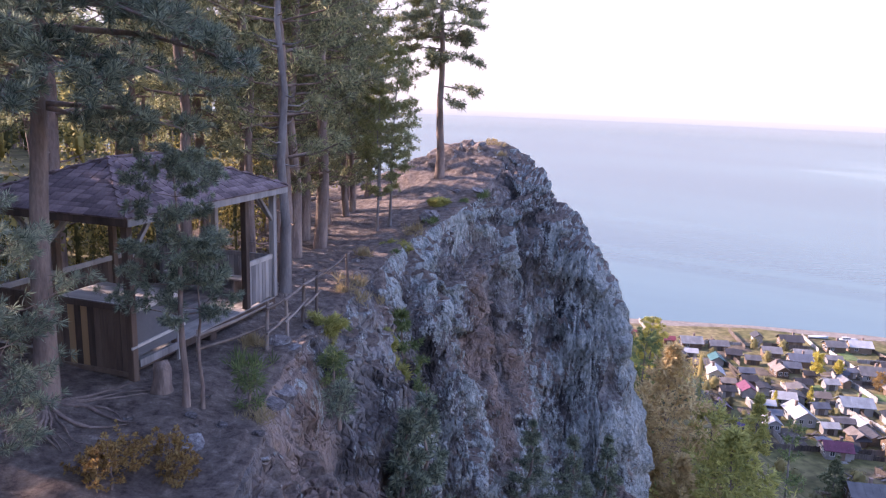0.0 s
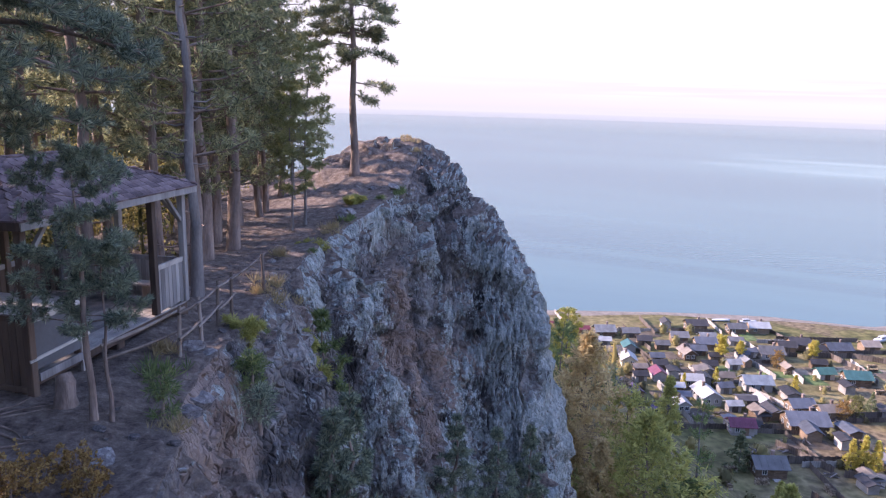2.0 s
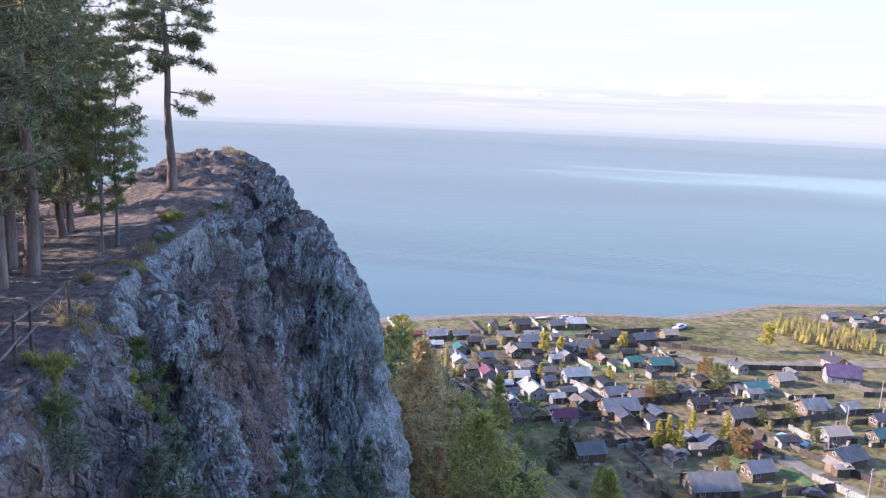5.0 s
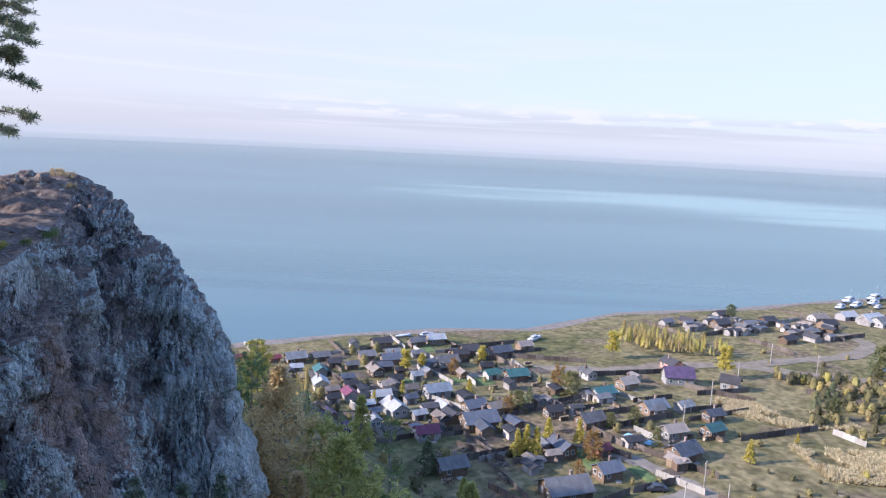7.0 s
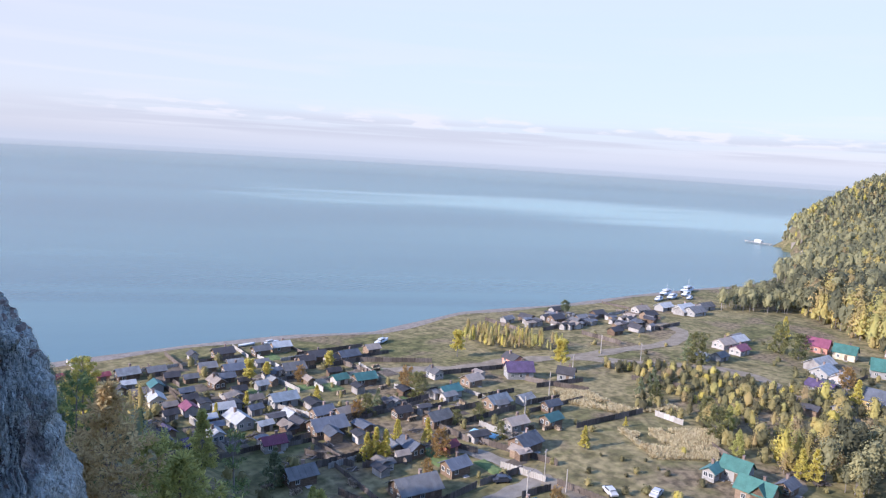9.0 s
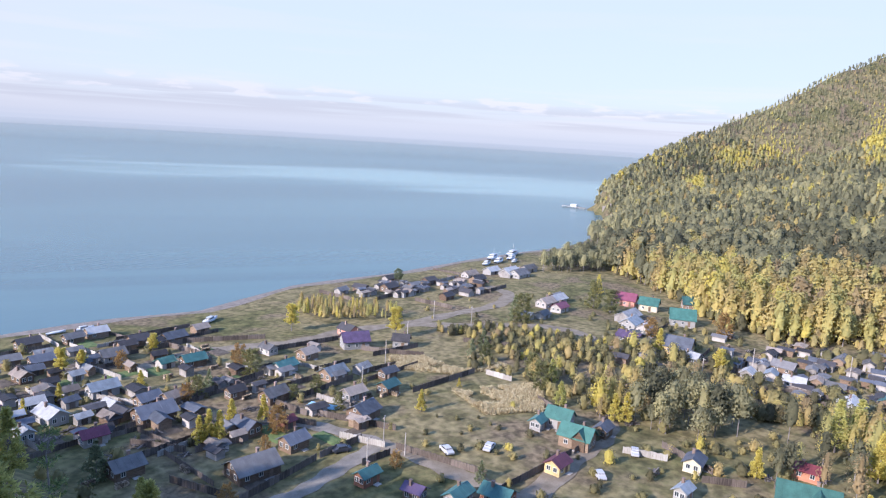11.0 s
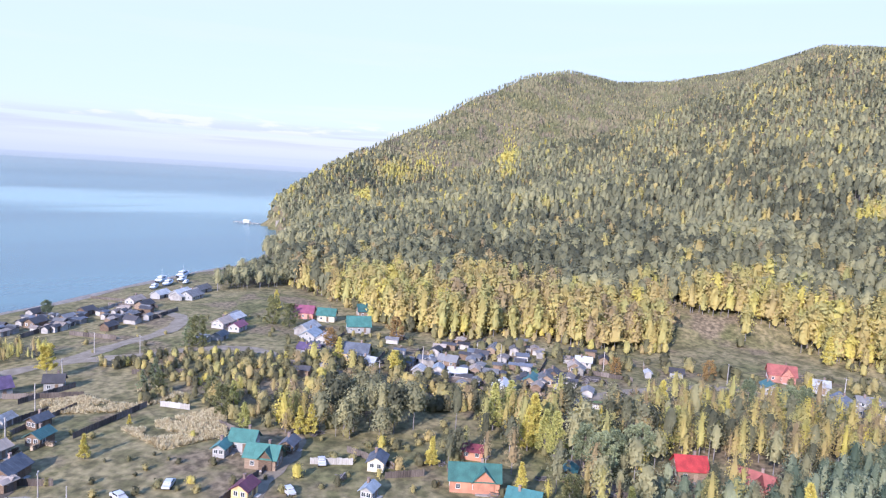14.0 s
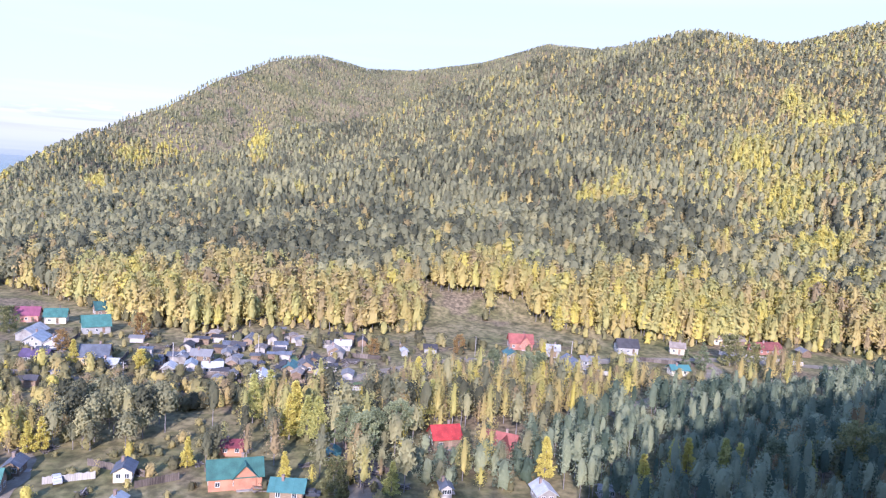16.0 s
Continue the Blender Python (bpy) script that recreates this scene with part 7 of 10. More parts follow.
house(131.5, 106.3, 352, 5.3, 3.6, 2.2, "beige", "grey")
house(140.9, 102.7, 358, 4.7, 3.6, 2.2, "teal", "log")
house(124.1, 97.1, 1, 6.3, 5.0, 2.2, "blue", "log")
house(149.7, 109.4, 350, 4.4, 3.1, 2.2, "blue", "log")
house(148.8, 117.7, 358, 4.1, 3.0, 1.9, "white", "grey", "shed")
house(100.5, 77.1, 355, 4.2, 2.7, 2.2, "teal", "brick")
house(101.1, 66.5, 92, 3.5, 2.7, 2.2, "violet", "log")
house(104.7, 59.5, 358, 4.9, 3.1, 2.2, "teal", "grey")
house(109.3, 53.8, 90, 5.4, 4.0, 2.2, "teal", "brick")
house(144.7, 62.3, 360, 4.1, 2.7, 2.2, "teal", "white")
house(127.4, 50.1, 354, 4.3, 3.4, 2.2, "magenta", "yellow")
house(150.5, 49.0, 357, 4.1, 2.9, 2.2, "blue", "log")
house(243.0, 149.7, 354, 5.2, 3.7, 1.9, "dark", "log", "shed")
house(254.7, 147.3, 82, 5.3, 3.6, 1.9, "dark", "grey", "shed")
house(252.2, 172.6, 355, 5.9, 4.3, 1.9, "grey", "log", "shed")
house(233.8, 187.1, 92, 5.8, 3.9, 1.9, "dark", "log", "shed")
house(293.2, 168.4, 350, 7.4, 4.8, 2.2, "beige", "grey")
house(309.0, 150.0, 352, 8.9, 6.7, 2.2, "grey", "white")
house(313.0, 157.3, 356, 10.6, 5.9, 2.2, "white", "white")
house(242.2, 178.3, 356, 6.6, 4.6, 2.2, "dark", "log")
house(224.2, 189.8, 1, 5.3, 3.3, 1.9, "grey", "grey", "shed")
house(233.6, 109.1, 82, 4.7, 3.5, 1.9, "white", "white", "shed")
house(239.0, 105.0, 355, 5.1, 3.7, 1.9, "grey", "white", "shed")
house(253.7, 104.6, 355, 6.4, 4.4, 2.2, "magenta", "grey")
house(258.2, 112.5, 350, 7.0, 5.2, 2.2, "beige", "grey")
house(272.8, 114.5, 356, 5.8, 3.9, 1.9, "grey", "log", "shed")
house(248.4, 74.6, 357, 8.3, 5.7, 2.2, "pale", "white")
house(227.9, 68.4, 78, 7.5, 5.0, 2.2, "violet", "grey")
house(244.5, 68.4, 356, 6.0, 4.3, 2.2, "white", "grey")
house(220.1, 46.8, 80, 5.3, 3.9, 2.2, "white", "white")
house(218.1, 29.9, 355, 4.4, 3.2, 1.9, "white", "grey", "shed")
house(231.1, 28.2, 353, 3.7, 2.7, 1.9, "white", "grey", "shed")
house(222.1, 24.2, 2, 4.4, 2.9, 1.9, "pale", "grey", "shed")
house(232.0, 22.0, 78, 6.1, 4.6, 2.2, "grey", "log")
house(219.3, 17.7, 89, 5.5, 3.8, 2.2, "white", "grey")
house(206.9, 3.0, 359, 8.2, 6.3, 2.2, "white", "white")
house(146.8, 28.0, 1, 4.5, 3.5, 2.2, "blue", "cream")
house(157.7, 8.1, 86, 5.1, 3.3, 2.2, "maroon", "brick")
house(132.6, 26.6, 350, 3.4, 2.4, 2.2, "pale", "white")
house(226.9, 35.0, 79, 3.9, 2.9, 1.9, "blue", "log", "shed")
house(80.8, 157.5, 349, 4.5, 3.2, 2.2, "white", "grey")
house(80.2, 148.5, 88, 6.6, 4.3, 2.2, "white", "white")
house(116.7, 202.6, 357, 5.2, 3.5, 2.2, "grey", "log")
house(105.4, 206.5, 355, 6.1, 4.0, 2.2, "dark", "log")
house(122.3, 184.5, 349, 4.4, 3.3, 1.9, "dark", "log", "shed")
house(129.2, 180.9, 355, 4.1, 3.1, 1.9, "dark", "grey", "shed")
house(73.4, 200.6, 357, 5.6, 4.2, 2.2, "white", "log")
house(81.2, 199.7, 357, 4.7, 3.1, 1.9, "grey", "log", "shed")
house(60.3, 192.9, 355, 3.3, 2.2, 1.9, "blue", "log", "shed")
house(75.2, 184.9, 81, 3.9, 3.1, 1.9, "teal", "white", "shed")
house(70.4, 172.9, 78, 4.5, 3.6, 2.2, "white", "cream")
house(69.2, 181.1, 1, 3.8, 3.0, 1.9, "beige", "log", "shed")
house(62.0, 162.8, 351, 3.5, 2.6, 1.9, "teal", "grey", "shed")
house(74.4, 162.7, 84, 4.0, 3.1, 1.9, "magenta", "grey", "shed")
house(64.2, 151.5, 91, 3.7, 2.6, 1.9, "violet", "log", "shed")
house(65.5, 141.7, 359, 3.7, 2.9, 2.2, "violet", "log")
house(124.6, 203.5, 352, 5.8, 4.0, 2.2, "white", "log")
house(97.1, 210.2, 81, 3.4, 2.5, 1.9, "dark", "grey", "shed")
house(70.2, 191.0, 351, 3.0, 2.1, 1.9, "white", "grey", "shed")
house(82.1, 191.0, 349, 3.6, 2.8, 1.9, "dark", "log", "shed")
house(63.3, 182.5, 358, 3.0, 2.1, 1.9, "white", "grey", "shed")
house(71.3, 167.0, 357, 3.0, 2.0, 1.9, "beige", "log", "shed")
house(75.2, 154.0, 351, 3.1, 2.0, 1.9, "white", "log", "shed")
house(97.6, 168.7, 359, 3.0, 2.4, 1.9, "white", "grey", "shed")
house(90.5, 168.1, 354, 3.4, 2.4, 1.9, "dark", "log", "shed")
house(83.7, 142.6, 358, 3.0, 2.0, 1.9, "white", "grey", "shed")
house(67.6, 203.1, 2, 3.2, 2.0, 1.9, "maroon", "brick", "shed")
house(58.0, 208.1, 352, 3.4, 2.3, 1.9, "maroon", "brick", "shed")
house(90.6, 159.6, 354, 3.3, 2.5, 1.9, "beige", "grey", "shed")
house(121.5, 168.6, 348, 3.6, 2.4, 1.9, "dark", "log", "shed")
house(110.9, 165.4, 83, 3.2, 2.0, 1.9, "beige", "log", "shed")
house(167.3, 135.5, 327, 8.0, 5.0, 2.8, "violet", "white", "house", 2, 0.9)
house(141.4, 51.6, 270, 6.8, 4.5, 2.8, "green", "log", "house", 2, 0.9, cross=True)
house(148.6, 58.8, 271, 5.6, 4.1, 2.8, "green", "white", "house", 2, 0.9)
house(284.2, 88.3, 274, 7.8, 5.4, 2.8, "magenta", "pink", "house", 2, 0.9)
house(281.6, 78.1, 275, 7.2, 5.3, 2.8, "green", "cream", "house", 2, 0.9)
house(296.2, 64.3, 295, 8.8, 5.7, 2.8, "teal", "log", "house", 2, 0.9)
house(268.8, 61.8, 289, 8.8, 7.0, 2.8, "green", "white", "house", 2, 0.9)
house(227.1, 52.1, 270, 7.9, 6.1, 2.8, "blue", "yellow", "house", 2, 0.9)
house(176.6, 124.4, 295, 4.8, 3.5, 2.8, "dark", "white", "house", 2, 0.9)
house(219.8, -5.3, 350, 6.4, 4.1, 2.2, "teal", "log")
house(222.9, -10.0, 360, 5.9, 4.6, 2.2, "grey", "log")
house(136.3, -3.9, 79, 6.3, 4.8, 2.2, "teal", "log")
house(247.5, -23.7, 83, 5.2, 4.1, 2.2, "white", "grey")
house(228.7, -12.6, 355, 5.7, 4.0, 2.2, "dark", "log")
house(239.9, -20.1, 359, 5.4, 4.2, 2.2, "beige", "log")
house(240.9, -44.5, 358, 3.0, 2.0, 1.9, "white", "white", "shed")
house(151.8, -13.6, 349, 4.2, 2.6, 2.2, "teal", "log")
house(134.0, -35.0, 358, 3.1, 2.1, 2.2, "blue", "grey")
house(130.5, -54.7, 359, 4.9, 3.8, 2.2, "white", "grey")
house(234.9, -81.7, 354, 6.5, 4.3, 2.2, "teal", "grey")
house(222.9, -100.4, 1, 11.2, 6.3, 2.2, "blue", "grey")
house(219.5, -138.4, 85, 6.4, 4.1, 2.2, "teal", "cream")
house(249.5, -195.8, 92, 11.5, 6.8, 2.2, "brick", "pink")
house(186.0, -115.6, 358, 4.3, 2.8, 1.9, "blue", "grey", "shed")
house(131.0, -69.0, 83, 3.3, 2.3, 2.2, "white", "white")
house(228.5, -108.6, 79, 6.0, 4.0, 2.2, "grey", "white")
house(254.1, -31.2, 352, 4.3, 3.0, 1.9, "dark", "log", "shed")
house(262.8, -191.5, 88, 5.9, 4.2, 1.9, "beige", "log", "shed")
house(245.8, -211.1, 352, 5.0, 3.8, 1.9, "grey", "log", "shed")
house(245.1, -54.7, 79, 4.3, 3.4, 1.9, "dark", "white", "shed")
house(159.4, -40.4, 275, 6.5, 5.2, 2.8, "red", "log", "house", 2, 0.9)
house(154.1, -53.0, 235, 7.2, 5.2, 2.8, "brick", "log", "house", 2, 0.9, cross=True)
house(250.6, -90.4, 261, 8.6, 5.9, 2.8, "brick", "pink", "house", 2, 0.9, cross=True)
house(142.5, 6.6, 277, 10.2, 5.5, 2.8, "green", "brick", "house", 2, 0.9, cross=True)
house(240.0, -99.4, 256, 4.6, 3.3, 2.8, "white", "white", "house", 2, 0.9)
house(247.6, -132.7, 261, 7.8, 5.7, 2.8, "dark", "white", "house", 2, 0.9)
house(246.9, -154.1, 247, 5.5, 3.6, 2.8, "beige", "cream", "house", 2, 0.9)
house(262.4, -183.8, 241, 7.0, 5.4, 2.8, "beige", "cream", "house", 2, 0.9)
house(270.2, -218.9, 232, 8.5, 6.0, 2.8, "red", "pink", "house", 2, 0.9)
house(281.7, -234.4, 221, 7.9, 6.2, 2.8, "brick", "pink", "house", 2, 0.9)
house(52.2, 148.4, 354, 3.0, 2.2, 1.9, "beige", "log", "shed")
house(77.4, 169.1, 358, 3.2, 2.5, 1.9, "dark", "log", "shed")
house(93.6, 180.7, 351, 3.7, 2.8, 1.9, "blue", "log", "shed")
house(102.3, 170.7, 90, 3.0, 1.9, 1.9, "white", "log", "shed")
house(52.0, 141.1, 353, 3.0, 2.4, 1.9, "grey", "log", "shed")
house(87.1, 153.3, 1, 3.0, 2.2, 1.9, "blue", "grey", "shed")
house(57.7, 150.3, 80, 3.0, 2.0, 1.9, "dark", "grey", "shed")
house(66.6, 187.2, 87, 3.0, 2.4, 1.9, "dark", "log", "shed")
house(60.3, 143.9, 84, 3.0, 2.4, 1.9, "blue", "log", "shed")
house(47.8, 152.6, 87, 3.0, 2.0, 1.9, "dark", "log", "shed")
house(79.1, 174.9, 355, 3.2, 2.3, 1.9, "blue", "grey", "shed")
house(86.2, 164.6, 357, 3.0, 2.4, 1.9, "beige", "grey", "shed")
house(85.5, 186.3, 354, 3.4, 2.3, 1.9, "grey", "log", "shed")
house(69.2, 161.7, 1, 3.0, 2.3, 1.9, "dark", "grey", "shed")
house(104.4, 176.8, 355, 3.0, 2.3, 1.9, "blue", "grey", "shed")
house(57.2, 164.4, 88, 3.3, 2.3, 1.9, "blue", "log", "shed")
house(95.6, 174.7, 354, 3.0, 1.9, 1.9, "dark", "log", "shed")
house(109.7, 189.8, 354, 3.6, 2.2, 1.9, "grey", "grey", "shed")
house(74.3, 148.6, 353, 3.0, 1.9, 1.9, "blue", "log", "shed")
house(102.8, 193.6, 352, 4.2, 3.0, 1.9, "white", "log", "shed")
house(54.1, 159.2, 82, 3.0, 2.0, 1.9, "grey", "grey", "shed")
house(308.7, 153.9, 352, 11, 6, 2.2, "white", "grey", "shed")
house(309.8, 165.5, 352, 8, 5, 2.2, "white", "white", "shed")
house(327.6, 153.9, 352, 9, 5, 2.2, "grey", "grey", "shed")
house(284.0, 158.8, 352, 7, 4.5, 2.2, "dark", "log", "shed")
house(266.8, 174.1, 352, 6, 4, 2.2, "dark", "log", "shed")
house(258.0, 190.0, 352, 6, 4, 2.2, "dark", "grey", "shed")
house(267.3, 111.7, 352, 8, 5, 2.2, "white", "white", "shed")
house(258.2, 79.0, 352, 10, 6, 2.2, "white", "grey", "shed")
fence_run(134.0, 172.7, 129.4, 155.8, "pale")
fence_run(104.4, 173.7, 104.7, 160.4, "pale")
fence_run(112.0, 169.1, 110.3, 157.5, "pale")
fence_run(137.6, 177.5, 156.0, 162.6, "dark")
fence_run(145.4, 151.4, 170.4, 144.6, "dark")
fence_run(128.2, 148.6, 131.6, 134.8, "pale")
fence_run(163.2, 125.1, 179.8, 120.3, "dark")
fence_run(159.5, 114.0, 149.5, 116.3, "dark")
fence_run(144.6, 97.5, 169.0, 93.4, "dark")
fence_run(169.9, 90.3, 169.1, 81.8, "pale")
fence_run(115.4, 81.3, 116.8, 60.3, "dark")
fence_run(112.5, 80.6, 105.3, 82.2, "dark")
fence_run(109.1, 56.0, 136.4, 50.7, "dark")
fence_run(137.1, 50.4, 149.1, 49.2, "dark")
fence_run(160.8, 70.2, 154.6, 59.8, "dark")
fence_run(144.8, 42.5, 146.9, 33.4, "pale")
fence_run(153.5, 36.5, 146.8, 24.2, "dark")
fence_run(189.6, 32.8, 185.9, 23.2, "pale")
fence_run(141.9, 25.3, 145.2, 17.4, "dark")
fence_run(78.3, 105.6, 80.4, 94.2, "dark")
fence_run(80.5, 90.0, 101.7, 90.9, "dark")
fence_run(102.7, 91.0, 114.4, 89.6, "dark")
fence_run(120.0, 124.6, 136.8, 123.3, "dark")
fence_run(83.3, 125.0, 88.0, 113.4, "dark")
fence_run(89.1, 112.1, 99.6, 108.2, "dark")
fence_run(211.6, 51.4, 231.8, 37.6, "dark")
fence_run(203.9, 32.1, 215.0, 13.5, "dark")
fence_run(78.3, 166.4, 84.1, 163.1, "dark")
fence_run(118.3, 106.2, 122.7, 86.7, "dark")
fence_run(193.8, 112.1, 197.7, 97.7, "dark")
fence_run(110.4, 112.7, 113.6, 101.9, "dark")
fence_run(126.1, 113.4, 126.1, 102.6, "pale")
fence_run(92.4, 156.2, 98.8, 135.3, "pale")
fence_run(166.1, 131.8, 172.5, 113.1, "dark")
fence_run(116.1, 140.8, 120.5, 125.2, "dark")
fence_run(112.4, 94.2, 114.3, 83.4, "pale")
fence_run(218.9, 45.4, 222.2, 22.1, "dark")
fence_run(238.6, -23.8, 233.5, -38.6, "dark")
fence_run(203.1, -25.7, 198.1, -12.4, "dark")
fence_run(221.5, -97.1, 216.5, -111.5, "pale")
fence_run(236.5, -132.6, 226.1, -156.5, "dark")
fence_run(245.9, -172.1, 230.8, -198.8, "pale")
fence_run(189.4, 35.1, 187.0, 23.8, "pale")
fence_run(146.4, 2.7, 148.7, 13.0, "dark")
fence_run(154.6, -18.0, 142.4, -26.4, "dark")
fence_run(198.1, -6.2, 233.0, -21.4, "dark")
lane("road", [(79.8, 86.4), (88.8, 84.5), (99.9, 84.9), (110.9, 85.3), (115.1, 85.9), (114.9, 94.8), (113.1, 104.8), (109.6, 113.6)], 4.0, TARMAC, "worn grey village lane with ruts")
lane("road", [(115.1, 85.9), (115.2, 78.2), (113.9, 66.3), (113.9, 57.5), (112.3, 49.5)], 4.5, DIRT, "narrow dirt lane between the plots")
lane("road", [(112.3, 49.5), (132.9, 49.3), (147.8, 48.5), (160.4, 50.7)], 5.0, DIRT, "dirt lane beside a dark fence")
lane("road", [(113.1, 164.5), (130.9, 166.3), (144.6, 160.3), (158.6, 152.9), (180.6, 148.5), (199.6, 138.8), (211.9, 120.7), (223.3, 106.5), (227.8, 89.1), (216.7, 67.1), (207.0, 46.8), (201.1, 30.1), (198.1, 13.0), (196.1, -5.4)], 6.0, DIRT, "broad dirt road through the village")
lane("road", [(199.6, 138.8), (222.4, 134.3), (247.5, 128.8), (269.7, 135.3), (277.3, 150.7)], 6.0, DIRT, "sandy track to the shore")
lane("road", [(203.1, -12.6), (223.6, -39.0), (234.4, -64.6), (228.1, -91.5), (236.3, -125.6), (237.6, -164.0), (230.8, -198.8), (223.9, -228.6)], 5.0, DIRT, "dirt road along the wood edge")
lane("road", [(178.0, -92.9), (189.6, -109.6), (198.5, -128.3), (221.1, -153.7), (235.8, -158.1)], 5.5, DIRT, "sunlit dirt track from the wood")
lane("road", [(130.5, -17.9), (142.8, -19.8), (154.5, -19.2), (162.9, -16.1)], 6.0, DIRT, "dirt lane between garden trees")
village_tree("birch", 168.4, 163.3, 9.1, 0)
village_tree("gold", 93.8, 113.6, 7.6, 1)
village_tree("gold", 95.7, 112.7, 7.1, 2)
village_tree("gold", 92.0, 114.5, 6.6, 3)
village_tree("gold", 101.6, 115.7, 7.1, 4)
village_tree("gold", 108.6, 113.3, 6.4, 5)
village_tree("bush", 105.8, 106.2, 6.4, 6)
village_tree("birch", 123.6, 173.8, 6.2, 7)
village_tree("gold", 87.1, 157.7, 5.0, 8)
village_tree("gold", 77.8, 155.4, 4.5, 9)
village_tree("gold", 103.6, 150.7, 5.4, 10)
village_tree("birch", 103.5, 176.0, 5.2, 11)
village_tree("birch", 97.2, 174.8, 7.2, 12)
village_tree("gold", 135.2, 88.6, 5.7, 13)
village_tree("pine", 257.5, 185.0, 6.9, 14)
village_tree("dark", 71.0, 116.7, 7.7, 15)
village_tree("birch", 184.4, 132.4, 10.0, 16)
village_tree("gold", 155.9, 90.6, 2.8, 17)
village_tree("gold", 224.3, 57.6, 8.2, 18)
village_tree("birch", 213.9, 37.2, 7.8, 19)
village_tree("gold", 159.9, 49.8, 7.6, 20)
village_tree("gold", 161.1, 47.4, 7.9, 21)
village_tree("gold", 165.8, 56.7, 5.8, 22)
village_tree("green", 160.5, 63.9, 6.9, 23)
village_tree("green", 176.1, 4.3, 12.6, 24)
village_tree("green", 181.2, 0.5, 12.3, 25)
village_tree("gold", 167.3, -5.4, 13.9, 26)
village_tree("gold", 151.2, 16.7, 6.8, 27)
village_tree("olive", 128.1, 138.5, 7.3, 28)
village_tree("bush", 130.7, 145.9, 6.4, 29)
village_tree("olive", 128.9, 116.0, 4.5, 30)
village_tree("olive", 109.7, 137.1, 5.2, 31)
village_tree("dark", 114.0, 138.2, 5.6, 32)
village_tree("bush", 105.6, 136.1, 4.5, 33)
village_tree("olive", 122.4, 117.5, 3.9, 34)
village_tree("olive", 124.3, 104.6, 4.3, 35)
village_tree("bush", 98.5, 101.9, 3.3, 36)
village_tree("bush", 110.2, 168.9, 4.8, 37)
village_tree("bush", 78.4, 90.4, 4.5, 38)
village_tree("green", 68.7, 100.1, 6.8, 39)
village_tree("green", 55.6, 116.1, 13.0, 40)
village_tree("bush", 108.6, 76.3, 3.6, 41)
village_tree("dark", 114.5, 60.3, 4.3, 42)
village_tree("olive", 227.5, 107.5, 10.6, 43)
village_tree("dark", 228.8, 111.6, 9.6, 44)
village_tree("olive", 268.7, 96.5, 11.0, 45)
village_tree("olive", 264.8, 88.1, 9.3, 46)
village_tree("gold", 295.6, 104.8, 9.4, 47)
village_tree("bush", 260.0, 45.0, 8.9, 48)
village_tree("bush", 240.2, 65.1, 6.7, 49)
village_tree("olive", 168.1, 72.8, 7.9, 50)
village_tree("green", 174.2, 72.4, 7.5, 51)
village_tree("olive", 178.9, 80.6, 6.1, 52)
village_tree("olive", 178.7, 95.2, 5.9, 53)
village_tree("dark", 182.8, 102.4, 5.4, 54)
village_tree("dark", 193.0, 104.3, 6.0, 55)
village_tree("gold", 165.1, -4.3, 11.3, 0)
village_tree("green", 163.1, -10.8, 11.5, 1)
village_tree("green", 165.0, -8.3, 11.0, 2)
village_tree("gold", 140.0, -3.0, 7.8, 3)
village_tree("pine", 152.0, -20.2, 10.9, 4)
village_tree("pine", 157.2, -16.9, 10.5, 5)
village_tree("pine", 158.9, -28.9, 11.1, 6)
village_tree("pine", 157.5, -23.4, 9.8, 7)
village_tree("green", 178.5, -38.8, 10.1, 8)
village_tree("green", 179.3, -41.2, 10.5, 9)
village_tree("gold", 203.1, -42.1, 10.3, 10)
village_tree("olive", 135.6, -12.9, 7.9, 11)
village_tree("green", 133.6, -23.9, 7.9, 12)
village_tree("olive", 143.7, -40.9, 6.7, 13)
village_tree("gold", 139.8, -58.4, 10.1, 14)
village_tree("gold", 127.3, -74.7, 11.2, 15)
village_tree("gold", 139.8, -89.5, 9.9, 16)
village_tree("gold", 139.6, -92.8, 9.7, 17)
village_tree("green", 134.8, -98.8, 11.4, 18)
village_tree("gold", 134.6, -102.3, 10.3, 19)
village_tree("olive", 230.0, -166.2, 11.9, 20)
village_tree("olive", 222.8, -170.7, 10.3, 21)
village_tree("gold", 279.5, -117.1, 11.6, 22)
village_tree("dark", 226.0, -151.8, 10.0, 23)
village_tree("dark", 222.3, -142.7, 8.4, 24)
village_tree("pine", 208.8, -67.2, 10.4, 25)
village_tree("pine", 203.1, -76.5, 11.1, 26)
village_tree("pine", 203.1, -80.2, 11.2, 27)
village_tree("gold", 150.6, 16.6, 5.9, 28)
village_tree("bush", 240.4, -33.7, 5.7, 29)
village_tree("bush", 243.2, -64.7, 6.8, 30)
village_tree("gold", 235.3, -94.1, 6.4, 31)
village_tree("green", 133.4, -119.1, 10.9, 32)
village_tree("pine", 131.3, -108.6, 11.9, 33)
village_tree("olive", 132.6, -130.6, 14.5, 34)
village_tree("pine", 129.4, -135.3, 13.7, 35)
grove("gold_grove", [(197.0, 187.6), (207.6, 165.7), (206.3, 147.4), (199.0, 145.8), (183.2, 166.2), (186.9, 179.2)], 2.4, 5.0, 0.25, "birch", 110, GOLD_FAR, "grove of young golden larches on the meadow", 401, size=0.17)
grove("bushes", [(199.9, 129.5), (217.0, 107.7), (223.7, 77.3), (202.9, 65.9), (185.8, 76.7), (185.9, 91.4)], 3.2, 3.0, 0.5, "bush", 80, OLIVE_FAR, "thicket of yellow-green bushes", 402, 0.8, size=0.2)
